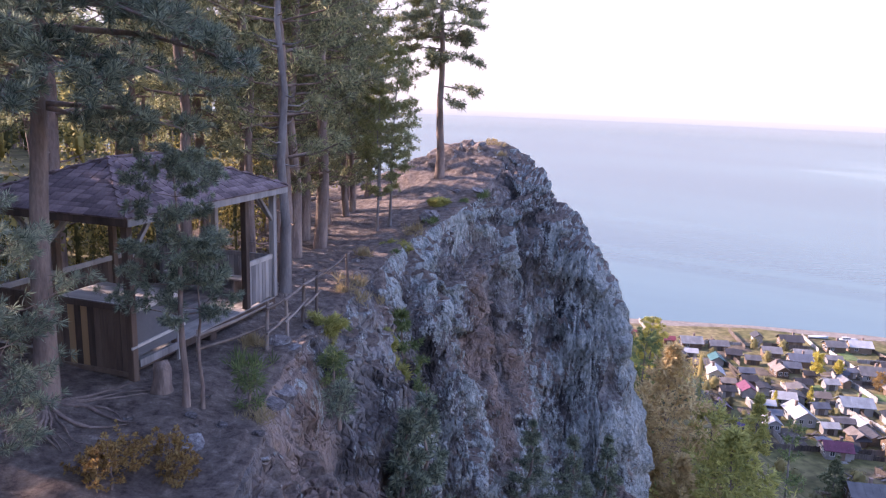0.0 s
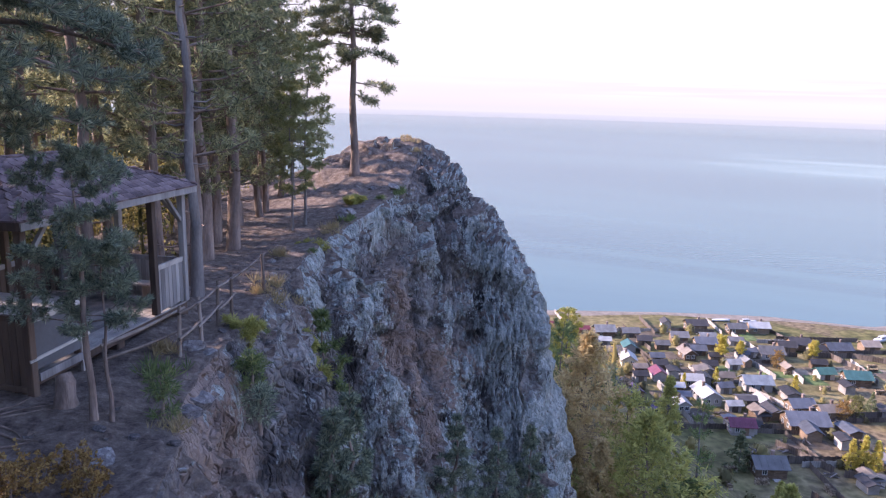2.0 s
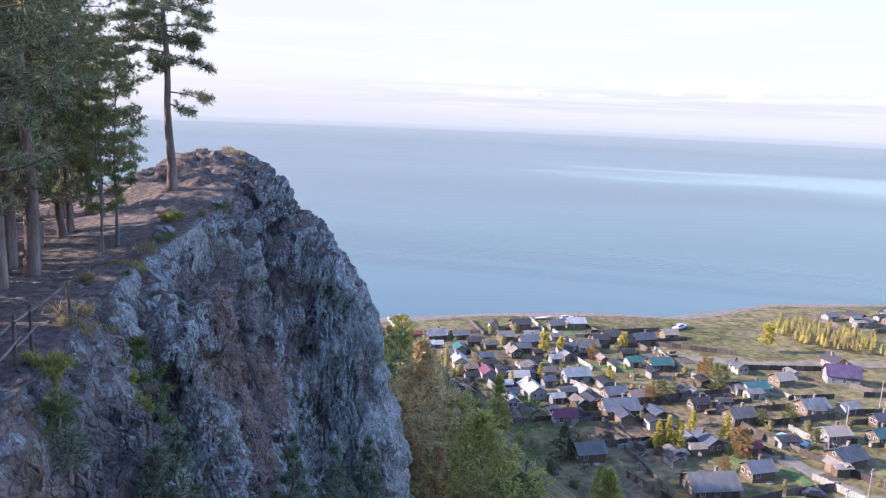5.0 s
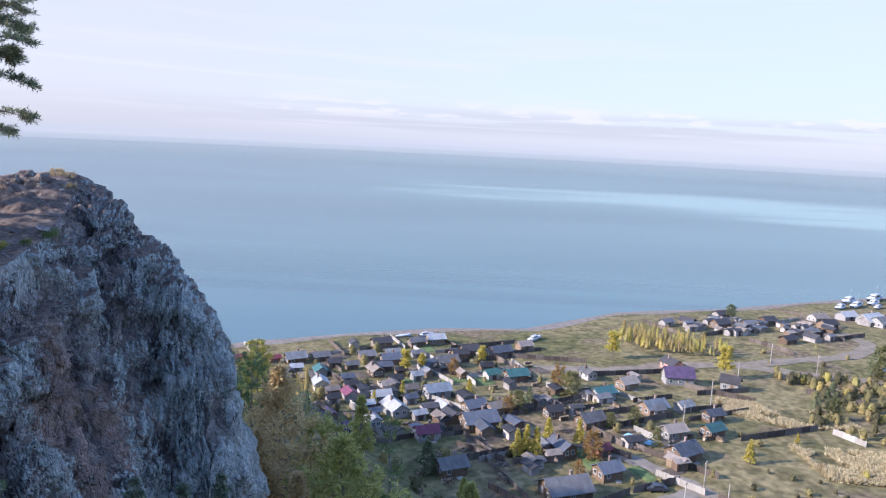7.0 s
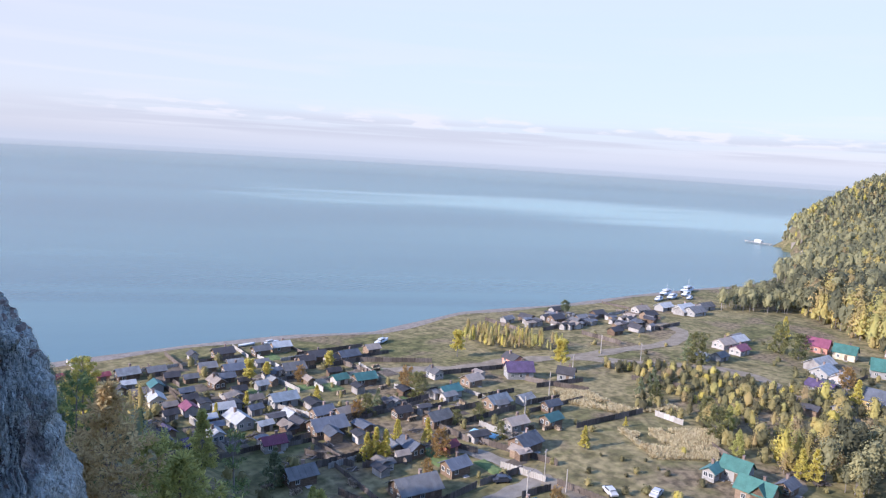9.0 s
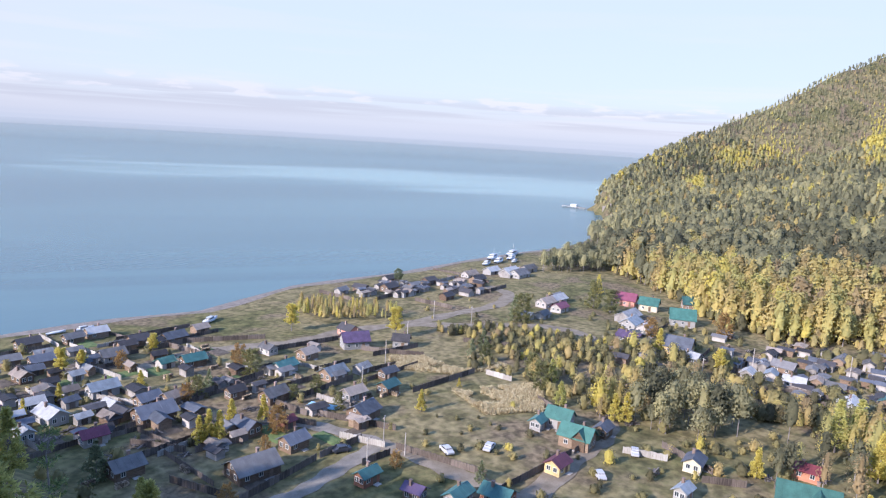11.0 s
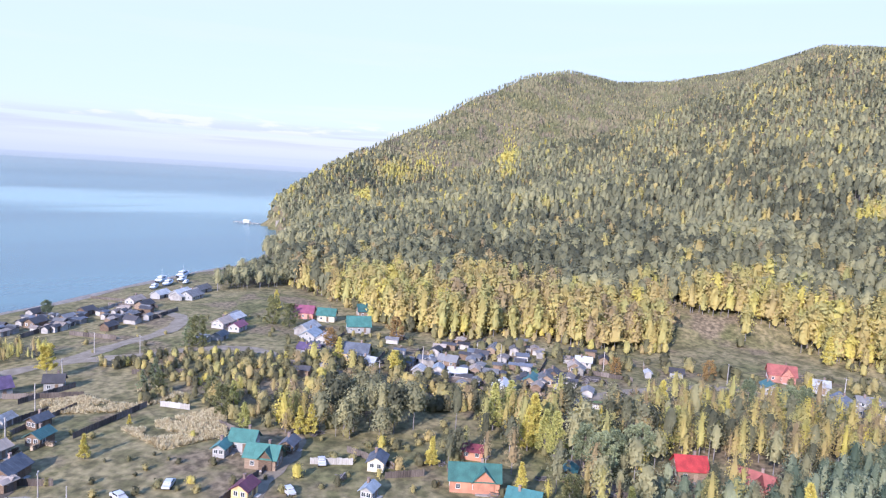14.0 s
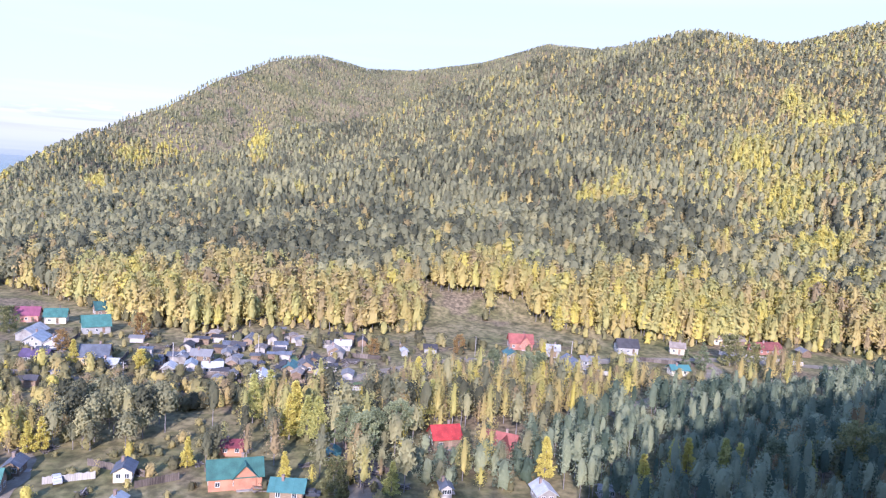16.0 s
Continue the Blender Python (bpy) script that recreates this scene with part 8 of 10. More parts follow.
grove("bushes", [(199.9, 129.5), (217.0, 107.7), (223.7, 77.3), (202.9, 65.9), (185.8, 76.7), (185.9, 91.4)], 5.0, 3.6, 0.45, "bush", 90, GOLD_FAR, "scattered golden bushes", 420, 0.7, size=0.2)
grove("bushes", [(193.8, 112.1), (179.7, 88.2), (172.8, 67.6), (162.7, 72.7), (170.8, 96.3)], 3.8, 2.6, 0.5, "bush", 80, OLIVE_FAR, "thicket of olive and brown bushes", 403, 0.6, size=0.2)
grove("bushes", [(184.6, 85.2), (197.1, 55.4), (184.7, 33.8), (162.7, 44.5), (159.3, 67.9)], 4.2, 3.4, 0.5, "bush", 90, OLIVE_FAR, "thicket of olive and brown bushes", 404, 0.65, size=0.2)
grove("bushes", [(184.6, 85.2), (197.1, 55.4), (184.7, 33.8), (162.7, 44.5), (159.3, 67.9)], 5.5, 5.0, 0.33, "birch", 170, GOLD_FAR, "scattered young golden birches", 405, 0.6, size=0.17)
grove("bushes", [(200.8, 68.9), (202.1, 34.6), (202.1, 12.4), (200.6, -12.5), (187.7, -11.9), (181.9, 62.4)], 4.0, 4.5, 0.5, "bush", 80, GOLD_FAR, "row of yellow bushes along the road", 406, 0.75, size=0.2)
grove("birch_grove", [(195.4, -33.0), (203.1, -71.0), (194.9, -97.3), (180.2, -94.0), (168.2, -69.0), (169.5, -30.6)], 3.6, 10, 0.22, "birch", 220, GOLD_FAR, "golden birch grove between the houses", 407, 0.8, size=0.17)
grove("pine_grove", [(195.4, -33.0), (203.1, -71.0), (194.9, -97.3), (180.2, -94.0), (168.2, -69.0), (169.5, -30.6)], 6.5, 11, 0.22, "pine", 100, PINE_FAR, "pines among the birch grove", 408, 0.6, size=0.2)
grove("pine_plantation", [(151.1, -54.3), (158.9, -65.6), (175.8, -91.8), (194.6, -133.9), (190.5, -161.6), (211.0, -218.1), (216.8, -242.3), (120.9, -140.3), (102.3, -103.1), (112.7, -75.1), (126.0, -60.4)], 3.7, 9.5, 0.21, "pine", 120, PINE_SHADE, "dense green pine plantation in the hill shade", 409, 0.85, size=0.2)
grove("larch_grove", [(156.4, -122.4), (158.9, -154.3), (137.4, -151.2), (116.7, -130.1), (123.9, -101.6)], 7.5, 12, 0.2, "spruce", 130, LARCH_FAR, "russet larches among the plantation", 410, 0.6, size=0.2)
grove("pine_grove", [(327.4, 150.9), (358.1, 120.0), (419.5, 140.0), (387.4, 159.6)], 4.0, 9, 0.33, "pine", 80, PINE_FAR, "pines on the point by the harbour", 411, 0.9, size=0.2)
grove("birch_grove", [(203.1, -147.8), (203.1, -171.7), (227.0, -195.7), (219.3, -168.1)], 4.5, 10, 0.25, "birch", 170, GOLD_FAR, "golden birches at the wood edge", 412, 0.8, size=0.17)
grove("bushes", [(260.8, 20.6), (260.9, -7.1), (254.8, -43.9), (244.5, -42.3), (248.2, -6.9), (251.5, 17.9)], 4.5, 4.5, 0.5, "bush", 26, OLIVE_FAR, "brown bushes at the foot of the wood", 413, 0.7, size=0.28)
grove("bushes", [(171.0, 58.6), (183.5, 51.8), (160.9, 45.4), (152.7, 52.3)], 4.5, 8, 0.3, "birch", 170, GOLD_FAR, "golden birches among gardens", 421, 0.6, size=0.17)
grove("pine_grove", [(183.6, 52.5), (185.0, 26.2), (159.7, 21.2), (154.5, 36.1), (160.9, 45.4)], 5.0, 10, 0.3, "pine", 170, PINE_FAR, "grey-green pines in a garden clump", 422, 0.9, size=0.2)
grove("birch_grove", [(189.0, 11.4), (190.8, -18.2), (171.4, -30.9), (157.4, -26.1), (161.4, -10.7), (169.1, 7.4)], 5.5, 10, 0.26, "birch", 130, GOLD_FAR, "yellow-green birches among gardens", 423, 0.7, size=0.17)
grove("pine_grove", [(188.5, -16.5), (188.2, -36.7), (157.1, -32.7), (148.6, -17.4), (158.2, -10.6)], 5.5, 10, 0.28, "pine", 170, PINE_FAR, "grey-green pines in a garden clump", 424, 0.7, size=0.2)
grove("bushes", [(221.1, 75.8), (225.6, 10.7), (203.1, -12.6), (198.1, -12.4), (198.5, 68.1)], 5.0, 3.5, 0.5, "bush", 70, OLIVE_FAR, "brown and olive bushes between fences", 425, 0.5, size=0.28)
grove("bushes", [(163.4, -46.5), (155.7, -61.4), (132.7, -52.0), (134.7, -25.2), (150.8, -30.3)], 4.5, 5.5, 0.4, "bush", 110, PINE_SHADE, "green garden bushes in the hill shade", 426, 0.6, size=0.2)
grove("bushes", [(236.0, -116.4), (209.3, -152.0), (223.2, -192.6), (197.3, -145.9), (197.5, -110.0)], 5.0, 4.0, 0.5, "bush", 80, OLIVE_FAR, "brown and olive bushes on rough ground", 427, 0.5, size=0.2)
grove("bushes", [(264.2, -32.3), (256.2, -70.1), (250.5, -123.1), (236.0, -116.4), (241.7, -66.4), (244.0, -30.2)], 5.0, 4.0, 0.5, "bush", 60, OLIVE_FAR, "brown bushes along the field edge", 428, 0.4, size=0.28)
grove("shrubs", [(58.5, 204.8), (104.8, 209.3), (95.0, 154.4), (63.5, 121.5), (55.8, 152.6)], 6.0, 2.6, 0.55, "bush", 60, OLIVE_FAR, "low garden shrubs among the plots", 429, 0.5, size=0.28)
grove("bushes", [(63.5, 121.5), (88.0, 134.3), (111.1, 130.6), (93.3, 116.4), (62.1, 100.2)], 7.0, 2.6, 0.55, "bush", 60, OLIVE_FAR, "low garden shrubs among the plots", 430, 0.3, size=0.28)
grove("birch_grove", [(137.3, 15.1), (181.5, 19.2), (196.5, -12.2), (193.4, -81.8), (164.4, -82.9), (150.5, -62.2), (132.7, -48.1)], 6.5, 8.5, 0.30, "birch", 130, GOLD_FAR, "yellow-green birches among gardens", 461, 0.55, size=0.17)
grove("pine_grove", [(137.3, 15.1), (181.5, 19.2), (196.5, -12.2), (193.4, -81.8), (164.4, -82.9), (150.5, -62.2), (132.7, -48.1)], 7.5, 9.0, 0.27, "pine", 150, PINE_FAR, "green pines among gardens", 462, 0.5, size=0.18)
grove("birch_grove", [(196.4, -32.9), (221.7, -42.2), (219.9, -123.5), (195.7, -120.4), (168.4, -83.1)], 5.0, 8.0, 0.30, "birch", 130, GOLD_FAR, "golden birches along the track", 463, 0.7, size=0.17)
grove("bushes", [(188.5, 64.7), (222.2, 74.8), (217.7, 10.4), (201.5, -12.4), (183.2, 7.0)], 5.0, 4.5, 0.5, "bush", 110, OLIVE_FAR, "brown and yellow bushes along the lane", 464, 0.5, size=0.2)
grove("bushes", [(188.5, 64.7), (222.2, 74.8), (217.7, 10.4), (201.5, -12.4), (183.2, 7.0)], 7.0, 5.5, 0.4, "bush", 130, GOLD_FAR, "golden bushes along the lane", 465, 0.4, size=0.2)
reed_bed([(165.5, 120.5), (184.6, 100.5), (178.8, 87.8), (163.3, 97.3), (157.2, 114.3)], 9000, "dry straw-coloured reeds on wet meadow", 414)
reed_bed([(152.2, 90.3), (172.6, 74.1), (154.2, 65.6), (143.3, 75.3)], 9000, "dry straw-coloured reeds on wet meadow", 414)
grove("shrubs", [(87.4, 185.2), (130.6, 176.2), (153.7, 121.7), (122.7, 86.7), (85.8, 91.5), (73.7, 134.9)], 6.5, 2.2, 0.55, "bush", 50, OLIVE_FAR, "low garden shrubs among the plots", 416, 0.55, size=0.28)
grove("shrubs", [(263.9, 83.2), (232.5, -4.7), (190.1, -5.5), (186.7, 34.3), (217.1, 71.0)], 6, 2.3, 0.55, "bush", 50, OLIVE_FAR, "low garden shrubs among the plots", 417, 0.5, size=0.28)
grove("shrubs", [(167.7, 57.5), (164.1, -29.7), (155.6, -62.9), (127.8, -52.7), (135.6, 46.5)], 6.5, 2.6, 0.55, "bush", 60, OLIVE_FAR, "yellowing garden shrubs among the plots", 418, 0.35, size=0.28)
grove("bushes", [(16.4, 53.6), (24.1, 50.5), (31.3, 46.4), (51.4, 76.3), (39.6, 83.0), (26.9, 88.0)], 5.5, 6.0, 0.42, "bush", 230, PINE_SHADE, "dark green bushes on the shaded slope", 440, 0.75, size=0.16)
grove("bushes", [(14.3, 50.0), (22.8, 46.7), (30.6, 42.1), (58.8, 80.9), (43.8, 89.9), (27.6, 96.1)], 9, 7.0, 0.25, "birch", 300, GOLD_FAR, "young golden birches on the shaded slope", 441, 0.75, size=0.14)
grove("bushes", [(25.0, 43.3), (31.5, 38.9), (37.2, 33.5), (53.5, 48.2), (45.3, 56.0), (36.0, 62.4)], 5.5, 4.0, 0.45, "bush", 160, OLIVE_FAR, "olive bushes on the shaded slope", 442, 0.75, size=0.16)
grove("bushes", [(23.0, 89.1), (28.8, 87.4), (34.5, 85.3), (56.2, 139.1), (47.0, 142.5), (37.6, 145.2)], 5.5, 8, 0.3, "birch", 160, PINE_SHADE, "green trees below the rock", 443, 0.75, size=0.14)
grove("bushes", [(30.0, 116.2), (36.6, 114.3), (43.0, 112.0), (71.7, 186.7), (61.0, 190.5), (50.1, 193.6)], 8, 7, 0.25, "birch", 160, GOLD_FAR, "golden trees below the rock", 444, 0.75, size=0.14)
grove("shrubs", [(152.6, 108.9), (141.8, 74.4), (157.3, 46.8), (198.2, -5.4), (157.7, -6.2), (102.5, 61.6), (122.7, 86.7)], 5.0, 1.5, 0.7, "bush", 60, OLIVE_FAR, "low shrubs and weeds on rough ground", 450, 0.35, size=0.28)
grove("shrubs", [(154.7, 81.7), (148.2, 43.7), (171.1, 12.4), (147.7, 9.5), (112.2, 52.9)], 7.0, 2.6, 0.5, "bush", 90, GOLD_FAR, "yellow garden bushes between the plots", 451, 0.35, size=0.2)
grove("shrubs", [(228.7, 165.3), (300.1, 100.8), (255.4, 80.3), (217.0, 107.7), (203.4, 141.5)], 7.0, 1.6, 0.6, "bush", 50, OLIVE_FAR, "low brown shrubs on the meadow", 452, 0.35, size=0.28)
grove("shrubs", [(264.0, 90.6), (265.1, -45.5), (252.2, -123.9), (228.7, -113.0), (220.1, -20.5), (218.3, 74.9)], 5.0, 2.2, 0.55, "bush", 60, OLIVE_FAR, "brown shrubs among the yards", 453, 0.4, size=0.28)
fence_run(142.4, 120.9, 142.6, 136.7, "pale", 1.1)
fence_run(82.2, 98.1, 85.4, 120.1, "dark", 1.2)
fence_run(125.7, 195.1, 150.8, 192.6, "dark", 1.3)
fence_run(109.0, 136.6, 129.6, 135.7, "dark", 1.6)
fence_run(122.2, 116.5, 142.7, 115.7, "dark", 1.5)
fence_run(72.9, 148.7, 73.1, 159.6, "pale", 1.1)
fence_run(96.0, 203.6, 109.2, 201.7, "dark", 1.5)
fence_run(117.8, 192.2, 137.3, 191.5, "pale", 1.1)
fence_run(128.7, 182.5, 129.0, 208.0, "dark", 1.0)
fence_run(117.0, 131.0, 130.6, 129.1, "dark", 1.2)
fence_run(73.5, 118.4, 92.7, 116.9, "dark", 1.6)
fence_run(85.8, 152.6, 87.4, 165.2, "dark", 1.4)
fence_run(83.3, 116.1, 102.1, 115.3, "pale", 1.3)
fence_run(67.1, 134.1, 89.9, 132.7, "dark", 1.2)
fence_run(105.4, 134.6, 126.3, 134.2, "dark", 1.1)
fence_run(109.4, 179.4, 122.2, 178.6, "dark", 1.3)
fence_run(120.1, 131.9, 121.7, 141.1, "dark", 1.5)
fence_run(81.4, 184.2, 82.8, 209.9, "dark", 1.2)
fence_run(125.3, 140.5, 136.5, 139.2, "dark", 1.5)
fence_run(74.6, 163.9, 78.0, 184.9, "dark", 1.2)
fence_run(83.9, 158.6, 85.8, 169.8, "pale", 1.2)
fence_run(125.4, 178.0, 139.0, 177.2, "dark", 1.6)
fence_run(71.9, 205.8, 95.6, 204.2, "pale", 1.1)
fence_run(112.7, 182.0, 114.1, 200.1, "pale", 1.2)
fence_run(81.3, 131.3, 98.7, 128.4, "dark", 1.1)
fence_run(141.0, 127.9, 154.4, 126.2, "dark", 1.3)
fence_run(97.5, 107.5, 101.6, 132.7, "dark", 1.3)
fence_run(136.3, 181.8, 152.8, 180.7, "dark", 1.1)
fence_run(142.4, 112.0, 164.9, 110.0, "dark", 1.2)
fence_run(87.7, 113.7, 88.2, 129.6, "dark", 1.2)
fence_run(120.7, 190.9, 129.8, 190.2, "dark", 1.2)
fence_run(111.4, 200.9, 114.2, 217.0, "pale", 1.2)
fence_run(94.6, 143.7, 97.4, 160.5, "dark", 1.4)
fence_run(123.4, 192.5, 141.3, 191.2, "dark", 1.3)
fence_run(130.9, 163.2, 131.7, 186.1, "dark", 1.6)
fence_run(116.7, 107.7, 117.0, 118.6, "dark", 1.5)
fence_run(89.6, 200.6, 92.2, 220.0, "dark", 1.4)
fence_run(98.5, 138.0, 100.5, 158.8, "dark", 1.0)
fence_run(77.2, 172.1, 77.6, 194.0, "dark", 1.6)
fence_run(63.9, 202.7, 65.5, 227.8, "pale", 1.4)
fence_run(70.8, 135.3, 72.1, 157.6, "pale", 1.4)
fence_run(94.5, 173.2, 110.2, 171.6, "dark", 1.3)
fence_run(199.7, -9.2, 219.8, -9.9, "dark", 1.3)
fence_run(214.5, 7.8, 214.7, 19.4, "dark", 1.6)
fence_run(191.2, -6.5, 206.8, -7.7, "dark", 1.3)
fence_run(206.2, -2.9, 221.0, -3.8, "dark", 1.0)
fence_run(224.9, 15.3, 243.6, 12.6, "dark", 1.3)
fence_run(241.6, 66.3, 262.3, 65.2, "dark", 1.1)
fence_run(240.7, -43.9, 259.1, -45.9, "pale", 1.0)
fence_run(223.7, 44.9, 238.0, 44.8, "dark", 1.4)
fence_run(200.8, -42.0, 201.6, -22.2, "pale", 1.3)
fence_run(235.4, 34.3, 249.1, 33.1, "dark", 1.2)
fence_run(208.2, -36.4, 222.9, -37.0, "dark", 1.2)
fence_run(206.4, -8.1, 210.7, 16.7, "dark", 1.1)
fence_run(194.6, 18.2, 215.7, 16.5, "dark", 1.3)
fence_run(226.0, -7.2, 250.6, -11.1, "dark", 1.5)
fence_run(193.7, 40.8, 194.9, 52.0, "dark", 1.4)
fence_run(225.5, 65.2, 227.4, 77.5, "pale", 1.2)
fence_run(244.5, -29.6, 262.5, -31.7, "dark", 1.3)
fence_run(209.4, 35.2, 232.0, 32.4, "dark", 1.4)
fence_run(239.1, -25.6, 261.0, -29.3, "dark", 1.5)
fence_run(252.2, 24.9, 268.4, 22.4, "dark", 1.4)
fence_run(257.9, 153.8, 273.4, 153.3, "dark", 1.5)
fence_run(264.2, 173.5, 289.9, 172.6, "pale", 1.4)
fence_run(261.3, 143.8, 281.7, 142.6, "dark", 1.5)
fence_run(297.3, 176.1, 299.1, 193.4, "dark", 1.1)
fence_run(216.3, 175.2, 219.5, 198.0, "dark", 1.5)
fence_run(223.0, 170.7, 246.2, 170.1, "dark", 1.6)
fence_run(265.6, 141.4, 266.6, 153.7, "dark", 1.4)
fence_run(264.8, 175.4, 274.6, 174.3, "dark", 1.5)
fence_run(230.0, 138.9, 231.8, 157.7, "dark", 1.6)
fence_run(286.0, 153.8, 286.8, 177.1, "dark", 1.2)
woodpile(141.7, 151.5, -5)
woodpile(104.0, 146.2, 175)
woodpile(132.0, 166.5, 175)
woodpile(67.8, 167.9, 175)
woodpile(131.6, 164.1, -5)
woodpile(65.3, 158.5, -5)
woodpile(141.4, 135.4, 175)
woodpile(128.0, 99.1, 175)
woodpile(113.3, 153.2, -5)
woodpile(136.5, 148.5, -5)
woodpile(93.8, 112.5, 85)
woodpile(113.9, 143.5, 265)
woodpile(137.0, 168.1, -5)
woodpile(124.6, 187.1, 85)
woodpile(134.1, 126.9, 265)
woodpile(110.4, 163.9, -5)
woodpile(68.6, 115.4, 175)
woodpile(98.4, 110.2, 175)
woodpile(82.7, 106.9, 265)
woodpile(66.1, 156.5, 85)
woodpile(134.3, 104.0, 175)
woodpile(91.9, 130.5, 85)
woodpile(65.1, 192.7, -5)
woodpile(64.5, 132.9, 85)
woodpile(140.0, 99.9, 265)
woodpile(78.2, 203.4, 85)
woodpile(72.1, 110.6, -5)
woodpile(125.5, 150.0, -5)
woodpile(93.8, 149.7, 175)
woodpile(81.3, 206.9, -5)
woodpile(63.2, 153.6, 85)
woodpile(84.3, 161.2, -5)
woodpile(82.2, 201.5, 85)
woodpile(65.1, 158.4, 85)
woodpile(101.0, 124.2, 175)
woodpile(68.5, 166.3, 85)
woodpile(122.2, 130.6, 265)
woodpile(116.0, 138.6, 265)
woodpile(63.8, 107.6, 265)
woodpile(134.8, 164.9, 175)
woodpile(68.5, 145.4, 265)
woodpile(111.6, 161.0, 265)
woodpile(114.8, 183.6, 265)
woodpile(115.1, 114.8, 175)
woodpile(121.5, 157.9, 265)
woodpile(115.4, 126.1, 175)
woodpile(63.3, 185.9, 265)
woodpile(102.3, 137.7, 265)
woodpile(80.4, 152.1, 175)
woodpile(123.3, 170.1, 265)
woodpile(137.9, 101.5, -5)
woodpile(93.4, 189.2, -5)
woodpile(84.5, 159.9, -5)
woodpile(89.0, 96.8, 175)
woodpile(210.1, 58.5, -5)
woodpile(203.6, -49.0, -5)
woodpile(233.6, 50.8, -5)
woodpile(198.3, 33.3, 265)
woodpile(229.5, -28.6, 85)
woodpile(239.1, 42.2, 175)
woodpile(209.7, -9.0, 265)
woodpile(242.7, 55.8, 85)
woodpile(216.5, -28.7, -5)
woodpile(230.1, 25.0, 85)
woodpile(236.4, -8.8, 85)
woodpile(236.8, -19.6, 175)
woodpile(190.1, 35.1, 175)
woodpile(218.9, -36.9, 85)
woodpile(192.0, -9.9, 175)
woodpile(246.8, 9.3, 175)
woodpile(251.0, -44.9, 175)
woodpile(242.7, 29.5, 265)
woodpile(190.7, -18.1, -5)
woodpile(231.5, -44.5, 85)
woodpile(246.6, 41.0, 175)
woodpile(218.4, 45.9, -5)
woodpile(196.7, 9.6, 85)
woodpile(198.4, 64.5, -5)
woodpile(204.2, 30.8, 265)
woodpile(237.6, 55.1, -5)
woodpile(193.6, -55.3, 175)
woodpile(211.6, -57.5, -5)
woodpile(226.3, 3.3, 175)
woodpile(209.2, 14.3, 175)
plank_heap(91.9, 163.3, 11, 1.5)
plank_heap(75.1, 171.3, 73, 0.8)
plank_heap(88.2, 176.5, 131, 0.8)
plank_heap(258.5, 12.8, 52, 1.0)
plank_heap(160.9, 46.5, 41, 0.9)
plank_heap(80.3, 140.4, 21, 1.5)
plank_heap(64.8, 175.5, 45, 1.1)
plank_heap(106.8, 112.1, 138, 1.0)
plank_heap(199.2, 30.0, 119, 1.2)
plank_heap(69.8, 166.2, 44, 1.4)
plank_heap(245.1, 3.0, 20, 0.9)
plank_heap(231.3, -23.2, 166, 1.5)
plank_heap(232.9, 40.1, 57, 1.5)
plank_heap(163.5, 54.4, 30, 1.2)
plank_heap(159.3, -21.1, 82, 1.2)
plank_heap(76.4, 139.1, 46, 1.0)
plank_heap(185.4, 46.8, 56, 1.1)
plank_heap(152.1, 18.1, 19, 0.9)
plank_heap(225.2, 67.5, 96, 1.5)
plank_heap(90.7, 150.8, 132, 1.1)
plank_heap(228.0, 5.8, 113, 1.3)
plank_heap(266.6, 25.1, 68, 1.5)
plank_heap(140.3, -19.0, 11, 1.4)
plank_heap(224.5, 45.0, 65, 0.8)
plank_heap(289.9, 24.0, 17, 0.9)
plank_heap(248.0, 34.9, 29, 0.9)
plank_heap(139.1, 1.4, 97, 1.4)
plank_heap(138.0, -26.9, 79, 1.2)
plank_heap(112.4, 145.3, 78, 0.9)
plank_heap(79.8, 166.2, 33, 1.3)
plank_heap(102.9, 120.9, 156, 0.9)
plank_heap(78.3, 155.1, 30, 1.3)
plank_heap(73.4, 139.7, 39, 1.4)
plank_heap(165.8, 53.2, 66, 1.2)
plank_heap(103.6, 137.1, 120, 1.5)
plank_heap(93.9, 152.7, 160, 1.2)
plank_heap(215.0, 2.3, 47, 1.5)
plank_heap(106.2, 189.3, 32, 1.0)
plank_heap(192.4, 42.1, 156, 1.5)
plank_heap(245.0, -27.7, 114, 0.8)
plank_heap(226.5, -1.7, 50, 1.3)
plank_heap(74.8, 157.0, 110, 1.3)
plank_heap(238.3, 64.9, 64, 1.3)
plank_heap(94.1, 164.7, 81, 1.4)
plank_heap(57.6, 151.6, 45, 1.3)
plank_heap(107.1, 137.6, 87, 1.0)
plank_heap(146.1, -28.9, 89, 0.8)
plank_heap(139.3, -20.3, 81, 1.2)
plank_heap(186.6, 56.0, 148, 1.1)
plank_heap(79.1, 158.0, 153, 1.1)
plank_heap(238.4, 60.0, 167, 0.8)
plank_heap(199.4, 22.3, 31, 1.1)
plank_heap(93.4, 113.3, 110, 1.1)
plank_heap(86.9, 112.6, 179, 0.9)
plank_heap(231.3, 63.1, 24, 1.4)
plank_heap(83.9, 171.6, 100, 1.1)
plank_heap(243.0, -5.5, 94, 1.2)
plank_heap(212.3, 22.6, 51, 0.9)
plank_heap(131.6, 126.3, 77, 1.3)
plank_heap(144.9, -22.0, 79, 1.4)
plank_heap(248.9, 1.8, 15, 0.9)
plank_heap(152.1, 14.6, 33, 1.1)
plank_heap(161.4, 51.8, 176, 1.1)
plank_heap(240.4, 5.1, 136, 1.4)
plank_heap(190.5, 47.6, 100, 1.4)
plank_heap(129.2, 104.4, 80, 1.0)
